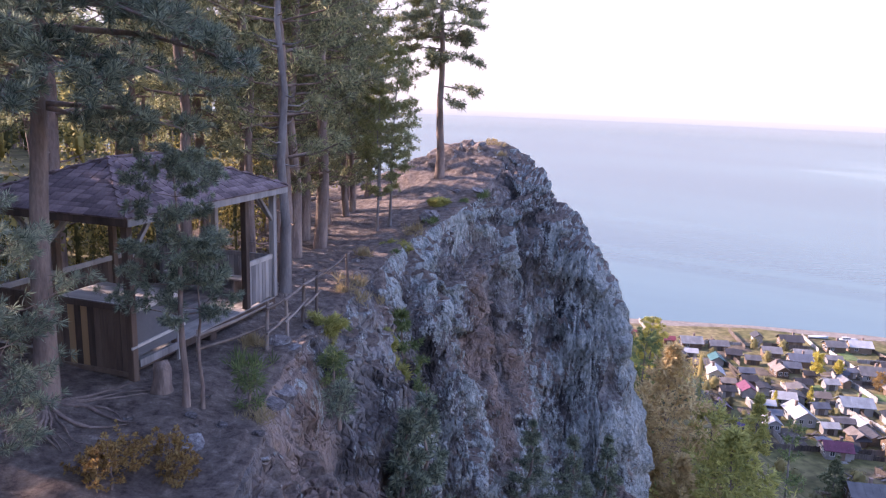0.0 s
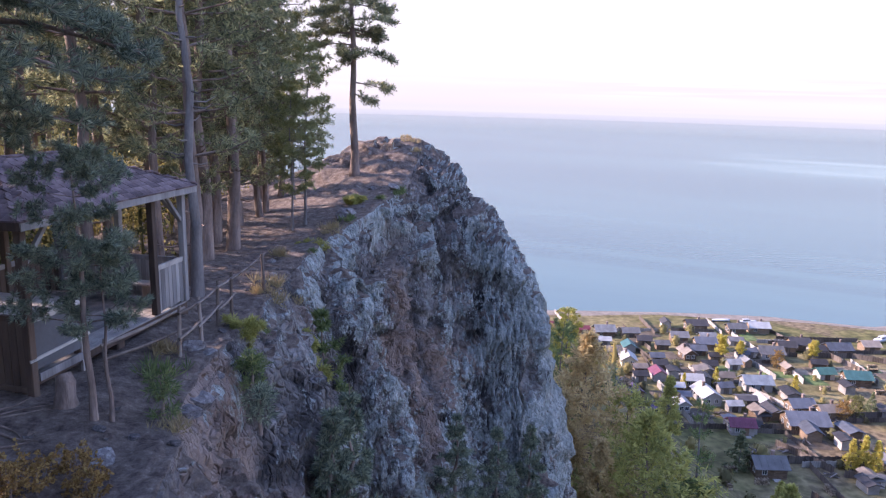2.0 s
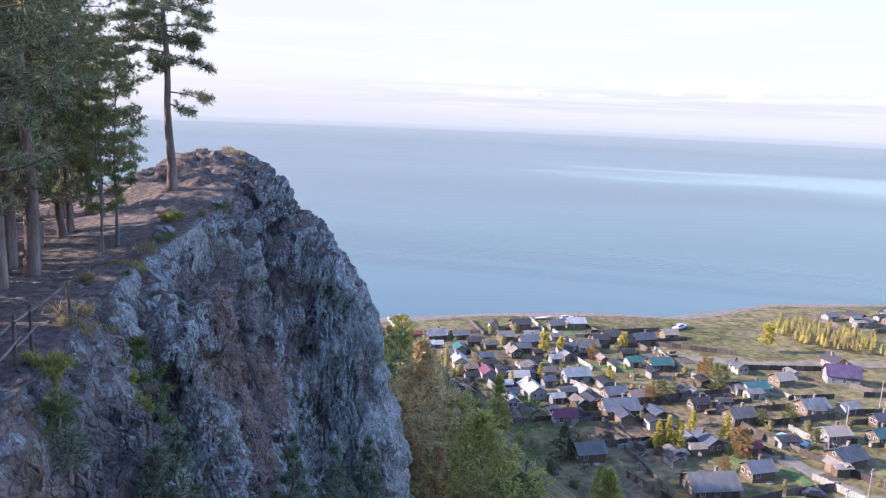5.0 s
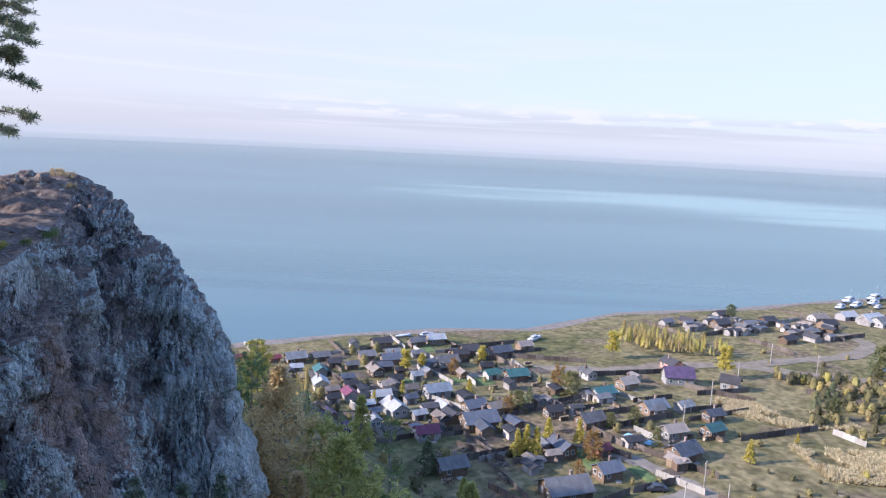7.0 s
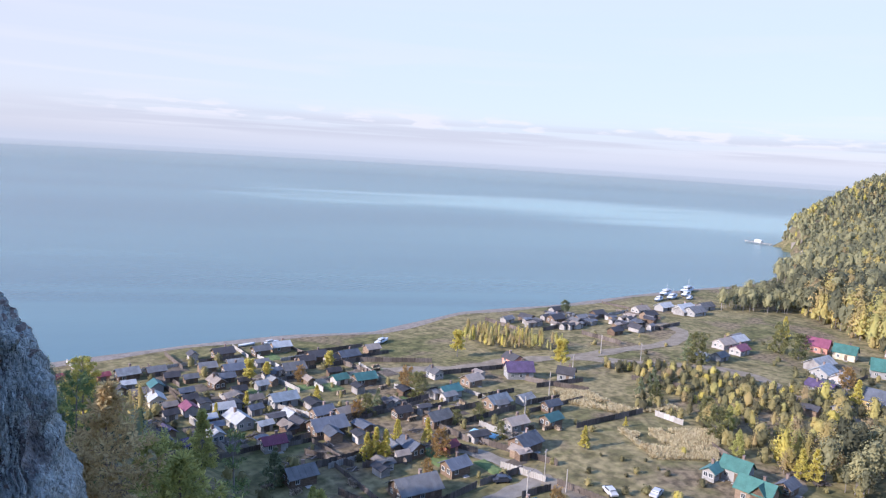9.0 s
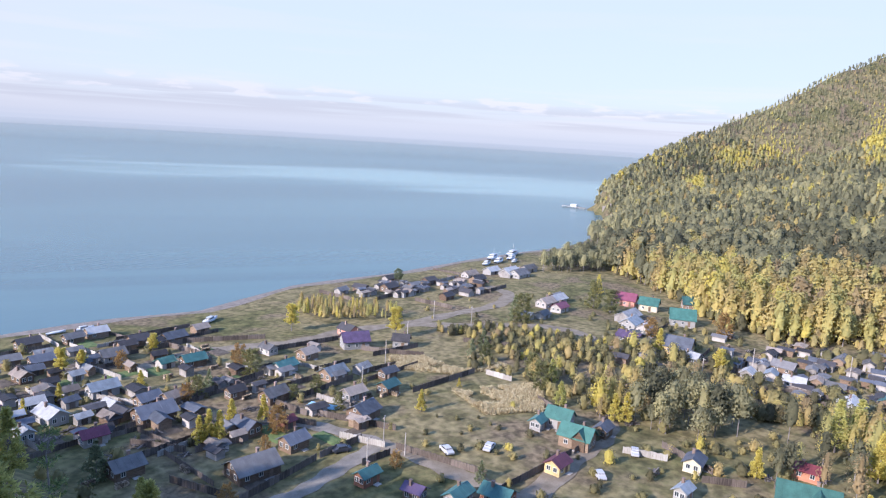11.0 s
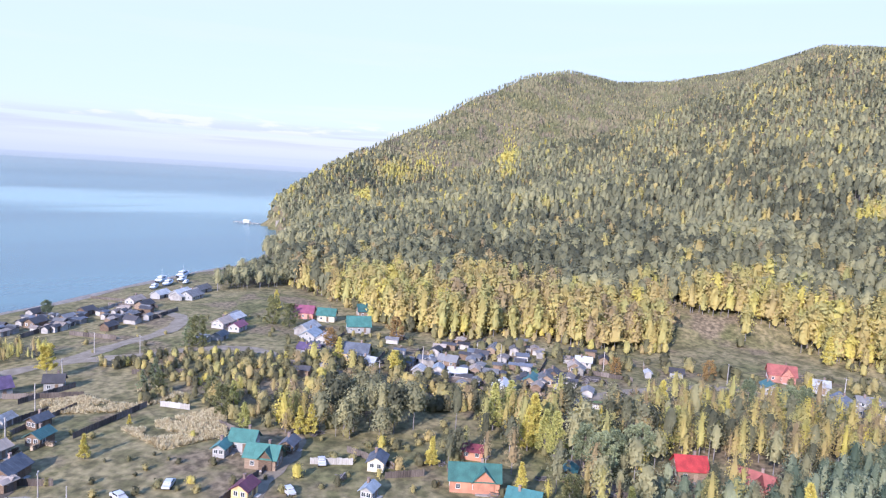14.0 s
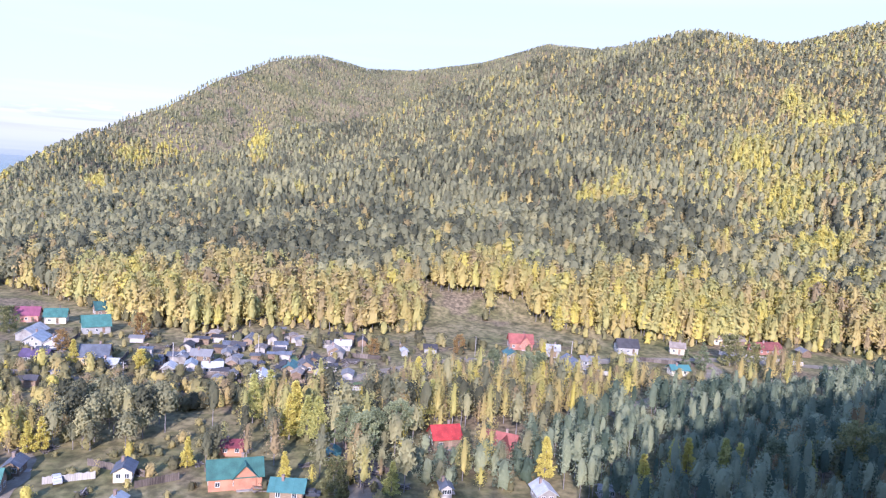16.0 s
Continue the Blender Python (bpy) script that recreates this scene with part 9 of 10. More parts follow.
plank_heap(294.0, 7.4, 10, 1.1)
plank_heap(232.0, -3.3, 30, 1.2)
plank_heap(227.0, -22.7, 154, 1.2)
plank_heap(177.9, 46.3, 110, 1.0)
plank_heap(119.0, 105.5, 28, 1.3)
plank_heap(251.4, 17.2, 67, 1.0)
plank_heap(230.2, 40.5, 129, 1.0)
plank_heap(62.8, 158.5, 56, 1.3)
plank_heap(100.8, 137.3, 97, 1.0)
plank_heap(229.9, -26.3, 114, 1.3)
plank_heap(209.9, 24.3, 58, 1.3)
plank_heap(157.6, -44.6, 97, 1.4)
plank_heap(87.5, 176.4, 112, 0.8)
plank_heap(242.0, -27.0, 65, 1.2)
plank_heap(100.0, 176.1, 162, 1.5)
plank_heap(78.0, 122.4, 69, 1.3)
plank_heap(84.1, 122.7, 173, 1.2)
plank_heap(156.2, -36.0, 12, 1.2)
plank_heap(214.0, 7.9, 17, 0.8)
plank_heap(209.6, 60.3, 28, 1.2)
plank_heap(98.1, 178.4, 61, 1.1)
plank_heap(219.9, 27.3, 126, 1.5)
plank_heap(139.8, 34.0, 22, 1.2)
plank_heap(87.8, 122.8, 109, 1.3)
plank_heap(73.1, 184.5, 65, 0.9)
plank_heap(111.1, 120.2, 6, 1.3)
plank_heap(103.7, 131.4, 26, 1.1)
plank_heap(84.2, 136.4, 177, 1.1)
plank_heap(91.1, 115.8, 129, 0.9)
plank_heap(128.1, 134.8, 48, 1.2)
plank_heap(106.9, 103.8, 139, 0.9)
plank_heap(235.1, 3.0, 167, 1.2)
plank_heap(76.6, 151.9, 26, 1.1)
plank_heap(266.6, 2.4, 79, 1.5)
plank_heap(74.0, 154.5, 82, 1.2)
plank_heap(161.8, 46.1, 148, 1.2)
plank_heap(89.9, 125.9, 75, 1.4)
plank_heap(89.7, 166.7, 75, 1.0)
plank_heap(53.5, 166.8, 124, 1.2)
plank_heap(163.7, 50.2, 155, 1.2)
plank_heap(119.0, 165.5, 3, 0.9)
plank_heap(190.4, 59.4, 87, 1.3)
plank_heap(151.1, 10.1, 108, 0.9)
plank_heap(141.7, -34.0, 71, 1.2)
plank_heap(208.4, 6.1, 68, 1.4)
plank_heap(262.6, 43.6, 107, 1.4)
plank_heap(214.1, 60.8, 159, 0.9)
plank_heap(92.4, 185.7, 92, 1.4)
plank_heap(83.4, 162.1, 11, 1.1)
plank_heap(261.9, 47.7, 107, 1.0)
plank_heap(158.3, 5.5, 164, 1.4)
plank_heap(258.6, -2.1, 92, 1.3)
plank_heap(227.9, -2.8, 33, 1.2)
plank_heap(60.1, 140.2, 125, 1.5)
plank_heap(149.8, -7.5, 113, 1.0)
plank_heap(133.4, 106.0, 148, 0.9)
plank_heap(191.0, 42.0, 142, 1.2)
plank_heap(205.6, 55.3, 25, 1.1)
car(130.5, 42.3, 40, "white")
car(127.3, 65.6, 10, "white")
car(107.5, 89.4, -30, "dark")
car(120.5, 71.9, 60, "white")
car(145.5, 40.0, 20, "white")
car(135.9, -8.2, 80, "dark")
house(92.6, 127.8, 79, 4.3, 3.0, 2.2, "blue", "log", "shed", 1, 0.51)
house(133.3, 131.8, -4, 3.8, 2.7, 1.8, "grey", "grey", "shed", 1, 0.44)
house(232.9, 185.7, -10, 3.2, 2.2, 1.7, "grey", "log", "shed", 1, 0.25)
house(250.2, -17.9, 91, 3.6, 2.5, 1.7, "beige", "grey", "shed", 1, 0.54)
house(249.1, 185.4, 78, 3.7, 2.6, 2.0, "grey", "log", "shed", 1, 0.37)
house(237.3, -21.6, -10, 4.2, 2.9, 2.1, "grey", "grey", "shed", 1, 0.59)
house(274.7, 152.5, 93, 4.4, 3.1, 2.1, "dark", "log", "shed", 1, 0.35)
house(249.7, 181.7, -11, 3.0, 2.1, 2.0, "blue", "log", "shed", 1, 0.39)
house(222.4, -17.4, 90, 4.5, 3.1, 2.0, "dark", "grey", "shed", 1, 0.21)
house(241.0, 165.6, -3, 2.8, 1.9, 2.1, "grey", "grey", "shed", 1, 0.37)
house(246.1, 14.6, 85, 3.6, 2.6, 2.1, "blue", "grey", "shed", 1, 0.56)
house(236.2, 166.2, -3, 4.2, 2.9, 2.2, "dark", "grey", "shed", 1, 0.25)
house(236.0, 0.4, 85, 2.7, 1.9, 1.9, "blue", "log", "shed", 1, 0.33)
house(228.6, 27.3, -4, 3.0, 2.1, 2.1, "grey", "grey", "shed", 1, 0.38)
house(82.4, 133.0, -13, 3.3, 2.3, 2.0, "dark", "grey", "shed", 1, 0.59)
house(258.5, 153.4, -0, 3.5, 2.5, 1.9, "grey", "log", "shed", 1, 0.47)
house(230.2, 184.1, -12, 3.2, 2.2, 2.1, "blue", "grey", "shed", 1, 0.34)
house(101.5, 128.1, 91, 4.2, 2.9, 1.9, "blue", "log", "shed", 1, 0.33)
house(247.5, -2.4, 92, 3.9, 2.7, 1.9, "blue", "grey", "shed", 1, 0.49)
house(127.0, 142.7, 79, 3.8, 2.7, 1.8, "dark", "log", "shed", 1, 0.30)
house(186.0, 49.4, -8, 4.4, 3.1, 2.2, "dark", "log", "shed", 1, 0.22)
house(255.2, 45.5, 89, 4.3, 3.0, 1.8, "grey", "grey", "shed", 1, 0.33)
house(92.2, 182.5, -13, 3.5, 2.5, 2.2, "dark", "grey", "shed", 1, 0.42)
house(212.1, 67.8, 92, 3.5, 2.5, 1.8, "beige", "grey", "shed", 1, 0.31)
house(119.4, 107.3, -12, 4.2, 2.9, 1.7, "dark", "grey", "shed", 1, 0.32)
house(275.9, 24.6, 87, 2.6, 1.8, 2.0, "grey", "log", "shed", 1, 0.38)
house(94.5, 116.6, -9, 2.8, 2.0, 1.7, "dark", "grey", "shed", 1, 0.57)
house(117.7, 151.5, 83, 3.3, 2.3, 2.2, "dark", "grey", "shed", 1, 0.41)
house(248.6, 184.1, -11, 3.5, 2.4, 2.0, "blue", "log", "shed", 1, 0.41)
house(241.8, 12.1, -1, 2.6, 1.8, 2.0, "blue", "log", "shed", 1, 0.52)
house(88.3, 165.0, 86, 3.3, 2.3, 1.8, "beige", "grey", "shed", 1, 0.35)
house(262.3, -27.2, 86, 3.6, 2.5, 2.1, "dark", "log", "shed", 1, 0.24)
house(232.7, 180.2, 77, 3.3, 2.3, 2.1, "grey", "grey", "shed", 1, 0.43)
house(261.4, 144.7, -0, 2.9, 2.1, 2.2, "grey", "grey", "shed", 1, 0.55)
house(84.6, 158.8, 84, 3.5, 2.4, 2.1, "dark", "grey", "shed", 1, 0.30)
house(233.9, 167.6, 1, 3.6, 2.5, 2.1, "dark", "grey", "shed", 1, 0.55)
house(236.1, 14.9, 3, 3.7, 2.6, 1.9, "grey", "grey", "shed", 1, 0.46)
house(224.0, 34.7, -9, 4.3, 3.0, 2.0, "blue", "grey", "shed", 1, 0.25)
house(238.7, 39.6, 85, 3.4, 2.4, 1.9, "blue", "grey", "shed", 1, 0.25)
house(255.5, 18.9, 81, 3.8, 2.6, 2.1, "dark", "grey", "shed", 1, 0.35)
house(263.7, 152.2, -4, 3.8, 2.7, 2.0, "grey", "log", "shed", 1, 0.22)
house(242.0, 17.2, 77, 3.6, 2.5, 2.1, "dark", "log", "shed", 1, 0.34)
house(79.0, 164.3, 81, 3.3, 2.3, 1.9, "dark", "grey", "shed", 1, 0.20)
house(205.2, 63.5, 88, 4.1, 2.9, 2.2, "dark", "log", "shed", 1, 0.54)
house(246.8, 173.1, 86, 3.0, 2.1, 1.7, "dark", "grey", "shed", 1, 0.50)
house(287.8, 6.3, 81, 3.6, 2.5, 1.9, "dark", "grey", "shed", 1, 0.58)
house(267.1, 153.9, 86, 3.1, 2.2, 2.1, "grey", "grey", "shed", 1, 0.41)
house(223.8, 16.5, -10, 3.0, 2.1, 2.2, "blue", "grey", "shed", 1, 0.40)
house(287.5, 12.8, -12, 2.8, 2.0, 1.7, "dark", "grey", "shed", 1, 0.49)
house(276.0, 165.4, 1, 2.6, 1.8, 2.0, "beige", "grey", "shed", 1, 0.38)
house(214.2, -22.4, -8, 4.4, 3.1, 1.8, "grey", "grey", "shed", 1, 0.42)
house(239.0, 166.0, 80, 4.0, 2.8, 2.1, "beige", "grey", "shed", 1, 0.59)
house(99.4, 114.2, 79, 3.1, 2.2, 2.1, "grey", "log", "shed", 1, 0.41)
house(279.3, 155.6, 89, 3.7, 2.6, 1.8, "grey", "log", "shed", 1, 0.46)
house(246.0, 166.9, -13, 2.6, 1.8, 1.8, "dark", "grey", "shed", 1, 0.38)
house(214.6, -1.5, 78, 4.4, 3.0, 2.0, "dark", "grey", "shed", 1, 0.50)
house(237.3, 69.4, 89, 2.9, 2.0, 1.9, "blue", "grey", "shed", 1, 0.31)
house(214.3, -7.2, -9, 3.9, 2.7, 2.1, "beige", "log", "shed", 1, 0.47)
house(118.1, 136.2, 89, 2.6, 1.8, 2.1, "grey", "grey", "shed", 1, 0.45)
house(219.3, -8.6, -2, 3.1, 2.2, 2.1, "grey", "grey", "shed", 1, 0.53)
house(262.9, 152.5, -1, 2.7, 1.9, 2.1, "grey", "log", "shed", 1, 0.57)
house(267.2, 161.5, -11, 3.3, 2.3, 2.2, "beige", "grey", "shed", 1, 0.48)
house(275.0, 161.9, 86, 3.6, 2.5, 2.2, "beige", "grey", "shed", 1, 0.47)
house(250.8, 166.7, 80, 4.3, 3.0, 1.9, "blue", "grey", "shed", 1, 0.25)
house(92.3, 108.8, -5, 3.3, 2.3, 1.7, "grey", "grey", "shed", 1, 0.32)
house(254.0, 0.6, 0, 4.4, 3.1, 2.2, "grey", "grey", "shed", 1, 0.58)
house(245.4, 184.5, 0, 2.9, 2.1, 1.7, "grey", "grey", "shed", 1, 0.46)
house(107.3, 178.0, 0, 3.2, 2.2, 2.2, "blue", "grey", "shed", 1, 0.53)
house(230.8, 29.6, 83, 4.5, 3.1, 2.0, "blue", "grey", "shed", 1, 0.47)
house(257.9, -6.7, 2, 3.8, 2.6, 2.1, "beige", "log", "shed", 1, 0.38)
house(156.5, 142.0, 86, 3.1, 2.1, 2.0, "beige", "grey", "shed", 1, 0.35)
house(204.3, 41.8, -7, 2.8, 1.9, 2.1, "grey", "grey", "shed", 1, 0.52)
house(223.5, 49.1, 82, 4.0, 2.8, 2.0, "blue", "log", "shed", 1, 0.58)
house(78.7, 134.0, 84, 3.2, 2.3, 1.9, "blue", "grey", "shed", 1, 0.24)
house(97.1, 123.7, 81, 3.1, 2.2, 2.1, "dark", "grey", "shed", 1, 0.30)
house(119.0, 93.6, -12, 2.8, 1.9, 2.1, "beige", "log", "shed", 1, 0.29)
house(256.1, 180.2, 80, 3.4, 2.4, 1.8, "grey", "grey", "shed", 1, 0.34)
house(252.9, -8.5, 1, 2.9, 2.1, 2.0, "grey", "grey", "shed", 1, 0.21)
house(262.2, 20.9, -6, 4.3, 3.0, 1.9, "beige", "log", "shed", 1, 0.24)
house(139.3, 118.2, -8, 3.2, 2.2, 2.0, "grey", "grey", "shed", 1, 0.58)
house(226.9, -17.5, -9, 4.4, 3.1, 1.9, "beige", "grey", "shed", 1, 0.49)
house(92.0, 109.5, 89, 2.8, 2.0, 2.0, "beige", "grey", "shed", 1, 0.36)
house(251.9, 8.5, -11, 4.4, 3.1, 2.2, "grey", "log", "shed", 1, 0.56)
house(242.6, 184.3, 1, 3.6, 2.5, 1.8, "dark", "grey", "shed", 1, 0.53)
house(235.8, -3.8, 81, 3.5, 2.5, 1.9, "blue", "grey", "shed", 1, 0.40)
house(245.0, 11.6, 81, 4.3, 3.0, 2.1, "dark", "grey", "shed", 1, 0.53)
house(251.9, 154.8, -4, 3.3, 2.3, 2.2, "beige", "log", "shed", 1, 0.41)
house(217.3, 15.1, 79, 4.4, 3.1, 1.7, "dark", "grey", "shed", 1, 0.34)
house(278.6, 155.9, 77, 2.7, 1.9, 1.9, "dark", "grey", "shed", 1, 0.31)
house(256.7, 8.1, -12, 3.8, 2.6, 1.9, "blue", "grey", "shed", 1, 0.56)
house(100.9, 148.3, 82, 4.3, 3.0, 2.0, "dark", "grey", "shed", 1, 0.28)
house(90.7, 139.0, 89, 4.2, 3.0, 1.8, "dark", "log", "shed", 1, 0.52)
house(266.5, 167.2, 78, 4.1, 2.8, 2.1, "dark", "grey", "shed", 1, 0.30)
house(265.0, 165.1, -5, 3.1, 2.2, 2.1, "blue", "log", "shed", 1, 0.25)
house(251.9, 166.6, -8, 3.1, 2.2, 1.8, "blue", "grey", "shed", 1, 0.28)
house(231.0, 11.4, -9, 3.8, 2.6, 1.9, "grey", "grey", "shed", 1, 0.20)
house(256.2, 154.5, 78, 4.0, 2.8, 2.2, "dark", "grey", "shed", 1, 0.37)
house(203.1, 47.9, 91, 3.6, 2.5, 2.0, "dark", "grey", "shed", 1, 0.44)
house(244.5, 183.3, 88, 3.0, 2.1, 1.8, "blue", "grey", "shed", 1, 0.31)
house(275.0, 15.9, -10, 3.8, 2.7, 1.8, "beige", "log", "shed", 1, 0.27)
house(116.4, 137.0, 83, 3.0, 2.1, 2.1, "dark", "grey", "shed", 1, 0.40)
house(234.5, 171.8, 87, 3.3, 2.3, 1.8, "beige", "grey", "shed", 1, 0.39)
house(258.9, 13.5, -9, 3.3, 2.3, 2.1, "dark", "grey", "shed", 1, 0.55)
house(80.4, 131.8, -0, 4.2, 2.9, 2.1, "dark", "grey", "shed", 1, 0.50)
house(257.3, 155.5, 91, 4.2, 3.0, 1.7, "grey", "log", "shed", 1, 0.48)
house(222.0, -7.9, -12, 2.7, 1.9, 2.0, "grey", "log", "shed", 1, 0.54)
house(241.7, 171.3, -2, 2.9, 2.1, 1.9, "dark", "log", "shed", 1, 0.35)
house(261.8, 172.5, 89, 3.5, 2.5, 1.8, "blue", "log", "shed", 1, 0.20)
house(249.6, -22.0, 79, 4.4, 3.1, 2.1, "blue", "grey", "shed", 1, 0.31)
house(224.9, 67.0, -10, 4.0, 2.8, 1.9, "dark", "log", "shed", 1, 0.44)
house(249.4, 187.5, 87, 2.8, 2.0, 2.1, "dark", "grey", "shed", 1, 0.30)
house(119.6, 94.8, 93, 3.6, 2.6, 1.9, "beige", "log", "shed", 1, 0.46)
house(246.8, 171.5, 92, 3.7, 2.6, 2.0, "grey", "grey", "shed", 1, 0.50)
house(223.2, 7.5, 88, 4.4, 3.1, 2.2, "grey", "log", "shed", 1, 0.60)
house(231.3, 179.3, 79, 3.6, 2.6, 1.8, "dark", "grey", "shed", 1, 0.31)
house(226.2, 62.6, -3, 2.7, 1.9, 2.1, "blue", "log", "shed", 1, 0.47)
house(258.3, -4.7, -8, 2.9, 2.0, 1.8, "dark", "grey", "shed", 1, 0.20)
house(249.2, 181.1, -1, 2.7, 1.9, 2.2, "grey", "grey", "shed", 1, 0.40)
house(237.3, 169.2, -7, 2.6, 1.8, 1.8, "grey", "grey", "shed", 1, 0.45)
house(253.2, 24.0, 84, 4.5, 3.1, 2.1, "dark", "log", "shed", 1, 0.26)
house(259.7, 161.8, 0, 2.6, 1.8, 1.9, "grey", "grey", "shed", 1, 0.36)
house(281.4, 156.3, 87, 2.9, 2.0, 1.8, "dark", "grey", "shed", 1, 0.43)
house(213.7, 11.3, -1, 3.1, 2.1, 2.0, "grey", "grey", "shed", 1, 0.46)
house(255.2, 169.6, -0, 2.8, 1.9, 2.1, "dark", "grey", "shed", 1, 0.57)
house(219.9, -2.6, 0, 4.3, 3.0, 1.7, "dark", "grey", "shed", 1, 0.20)
house(243.6, 27.7, -11, 4.4, 3.1, 2.1, "dark", "grey", "shed", 1, 0.48)
house(211.2, -14.9, 92, 2.9, 2.1, 1.8, "grey", "log", "shed", 1, 0.58)
house(249.2, 27.2, 90, 3.9, 2.7, 2.0, "beige", "log", "shed", 1, 0.49)
house(223.4, 3.9, -7, 2.8, 1.9, 2.1, "dark", "log", "shed", 1, 0.35)
house(219.9, -13.4, -4, 3.0, 2.1, 1.7, "dark", "grey", "shed", 1, 0.48)
house(222.1, -3.8, 2, 4.3, 3.0, 2.2, "dark", "grey", "shed", 1, 0.46)
house(269.1, -2.1, 80, 3.7, 2.6, 1.8, "grey", "log", "shed", 1, 0.25)
house(90.4, 107.5, 88, 3.2, 2.2, 1.7, "dark", "grey", "shed", 1, 0.37)
house(251.1, 183.7, 90, 3.4, 2.3, 1.9, "dark", "log", "shed", 1, 0.59)
house(87.2, 137.1, -0, 2.6, 1.8, 1.7, "dark", "log", "shed", 1, 0.59)
house(213.1, 58.1, -9, 4.5, 3.1, 2.1, "blue", "grey", "shed", 1, 0.27)
house(183.3, 46.8, 78, 4.3, 3.0, 2.2, "blue", "log", "shed", 1, 0.28)
house(259.7, 154.8, 92, 3.4, 2.4, 1.8, "blue", "log", "shed", 1, 0.34)
house(208.5, 15.5, -6, 3.7, 2.6, 1.7, "grey", "grey", "shed", 1, 0.30)
house(264.9, 154.7, -10, 3.4, 2.4, 1.9, "blue", "grey", "shed", 1, 0.40)
house(210.5, -0.9, 88, 2.8, 1.9, 2.0, "dark", "grey", "shed", 1, 0.32)
house(88.7, 145.7, -4, 4.4, 3.1, 1.8, "dark", "grey", "shed", 1, 0.22)
house(268.9, 159.6, 1, 3.1, 2.2, 2.0, "dark", "grey", "shed", 1, 0.60)
house(262.3, 44.5, 86, 3.9, 2.8, 1.8, "grey", "log", "shed", 1, 0.28)
house(221.5, 6.8, -4, 3.6, 2.5, 1.8, "dark", "log", "shed", 1, 0.29)
house(98.1, 110.0, -11, 2.7, 1.9, 1.8, "beige", "grey", "shed", 1, 0.59)
house(180.2, 50.8, -4, 3.3, 2.3, 2.1, "dark", "log", "shed", 1, 0.49)
house(243.2, 4.2, -8, 4.4, 3.1, 1.9, "beige", "grey", "shed", 1, 0.25)
house(120.8, 128.0, -9, 2.9, 2.0, 2.2, "dark", "grey", "shed", 1, 0.29)
house(234.0, 5.1, 88, 3.9, 2.7, 1.9, "grey", "log", "shed", 1, 0.23)
house(226.4, -15.1, 90, 2.9, 2.0, 1.9, "dark", "grey", "shed", 1, 0.44)
house(237.7, 169.0, 92, 3.4, 2.4, 1.7, "beige", "grey", "shed", 1, 0.40)
house(227.9, -16.7, -10, 3.9, 2.7, 1.9, "dark", "grey", "shed", 1, 0.22)
house(241.2, -1.8, 85, 3.3, 2.3, 2.1, "blue", "grey", "shed", 1, 0.26)
house(240.6, 13.8, 82, 3.9, 2.8, 1.8, "grey", "grey", "shed", 1, 0.37)
house(239.8, -1.8, 80, 2.9, 2.1, 1.9, "dark", "grey", "shed", 1, 0.59)
house(233.4, 172.2, 84, 2.6, 1.8, 2.0, "beige", "grey", "shed", 1, 0.60)
house(199.9, 26.3, 81, 3.0, 2.1, 2.1, "dark", "grey", "shed", 1, 0.54)
house(255.2, 180.1, -3, 2.7, 1.9, 1.9, "dark", "grey", "shed", 1, 0.44)
house(208.5, 15.7, -8, 2.7, 1.9, 2.0, "grey", "grey", "shed", 1, 0.42)
house(186.3, 52.5, -11, 3.5, 2.5, 1.7, "grey", "grey", "shed", 1, 0.32)
house(261.4, -21.2, 81, 3.1, 2.1, 2.1, "dark", "grey", "shed", 1, 0.59)
house(256.7, -7.9, 93, 3.9, 2.7, 1.9, "beige", "grey", "shed", 1, 0.27)
house(132.5, 135.1, -6, 3.6, 2.5, 2.1, "grey", "grey", "shed", 1, 0.40)
house(225.8, 178.8, -12, 3.6, 2.5, 2.1, "beige", "grey", "shed", 1, 0.21)
house(248.9, 170.2, -11, 2.9, 2.0, 1.9, "dark", "grey", "shed", 1, 0.41)
house(248.6, 171.4, 1, 4.1, 2.8, 1.9, "beige", "log", "shed", 1, 0.23)
house(226.5, 12.7, 1, 4.1, 2.9, 1.8, "beige", "log", "shed", 1, 0.55)


# ---- small things of village and shore ----
POOL = material("pale_blue_pool", [(0.30, 0.52, 0.62), (0.40, 0.62, 0.70)], 0.8, 0.4)
HULL = paint("white_hull", (0.48, 0.49, 0.50), 0.4, var=0.1)
SOIL = material("dug_garden_soil", [(0.05, 0.04, 0.03), (0.10, 0.08, 0.06), (0.16, 0.13, 0.10)], 0.8, 0.95, 0.5, 4)
GREENS = material("garden_greens", [(0.05, 0.075, 0.03), (0.10, 0.14, 0.05), (0.17, 0.20, 0.07)], 0.8, 0.9, 0.6, 5)
POLE = paint("grey_pole", (0.34, 0.31, 0.28), 0.9)
WIRE = material("black_cable", [(0.02, 0.02, 0.02), (0.04, 0.04, 0.04)], 1.0, 0.6)


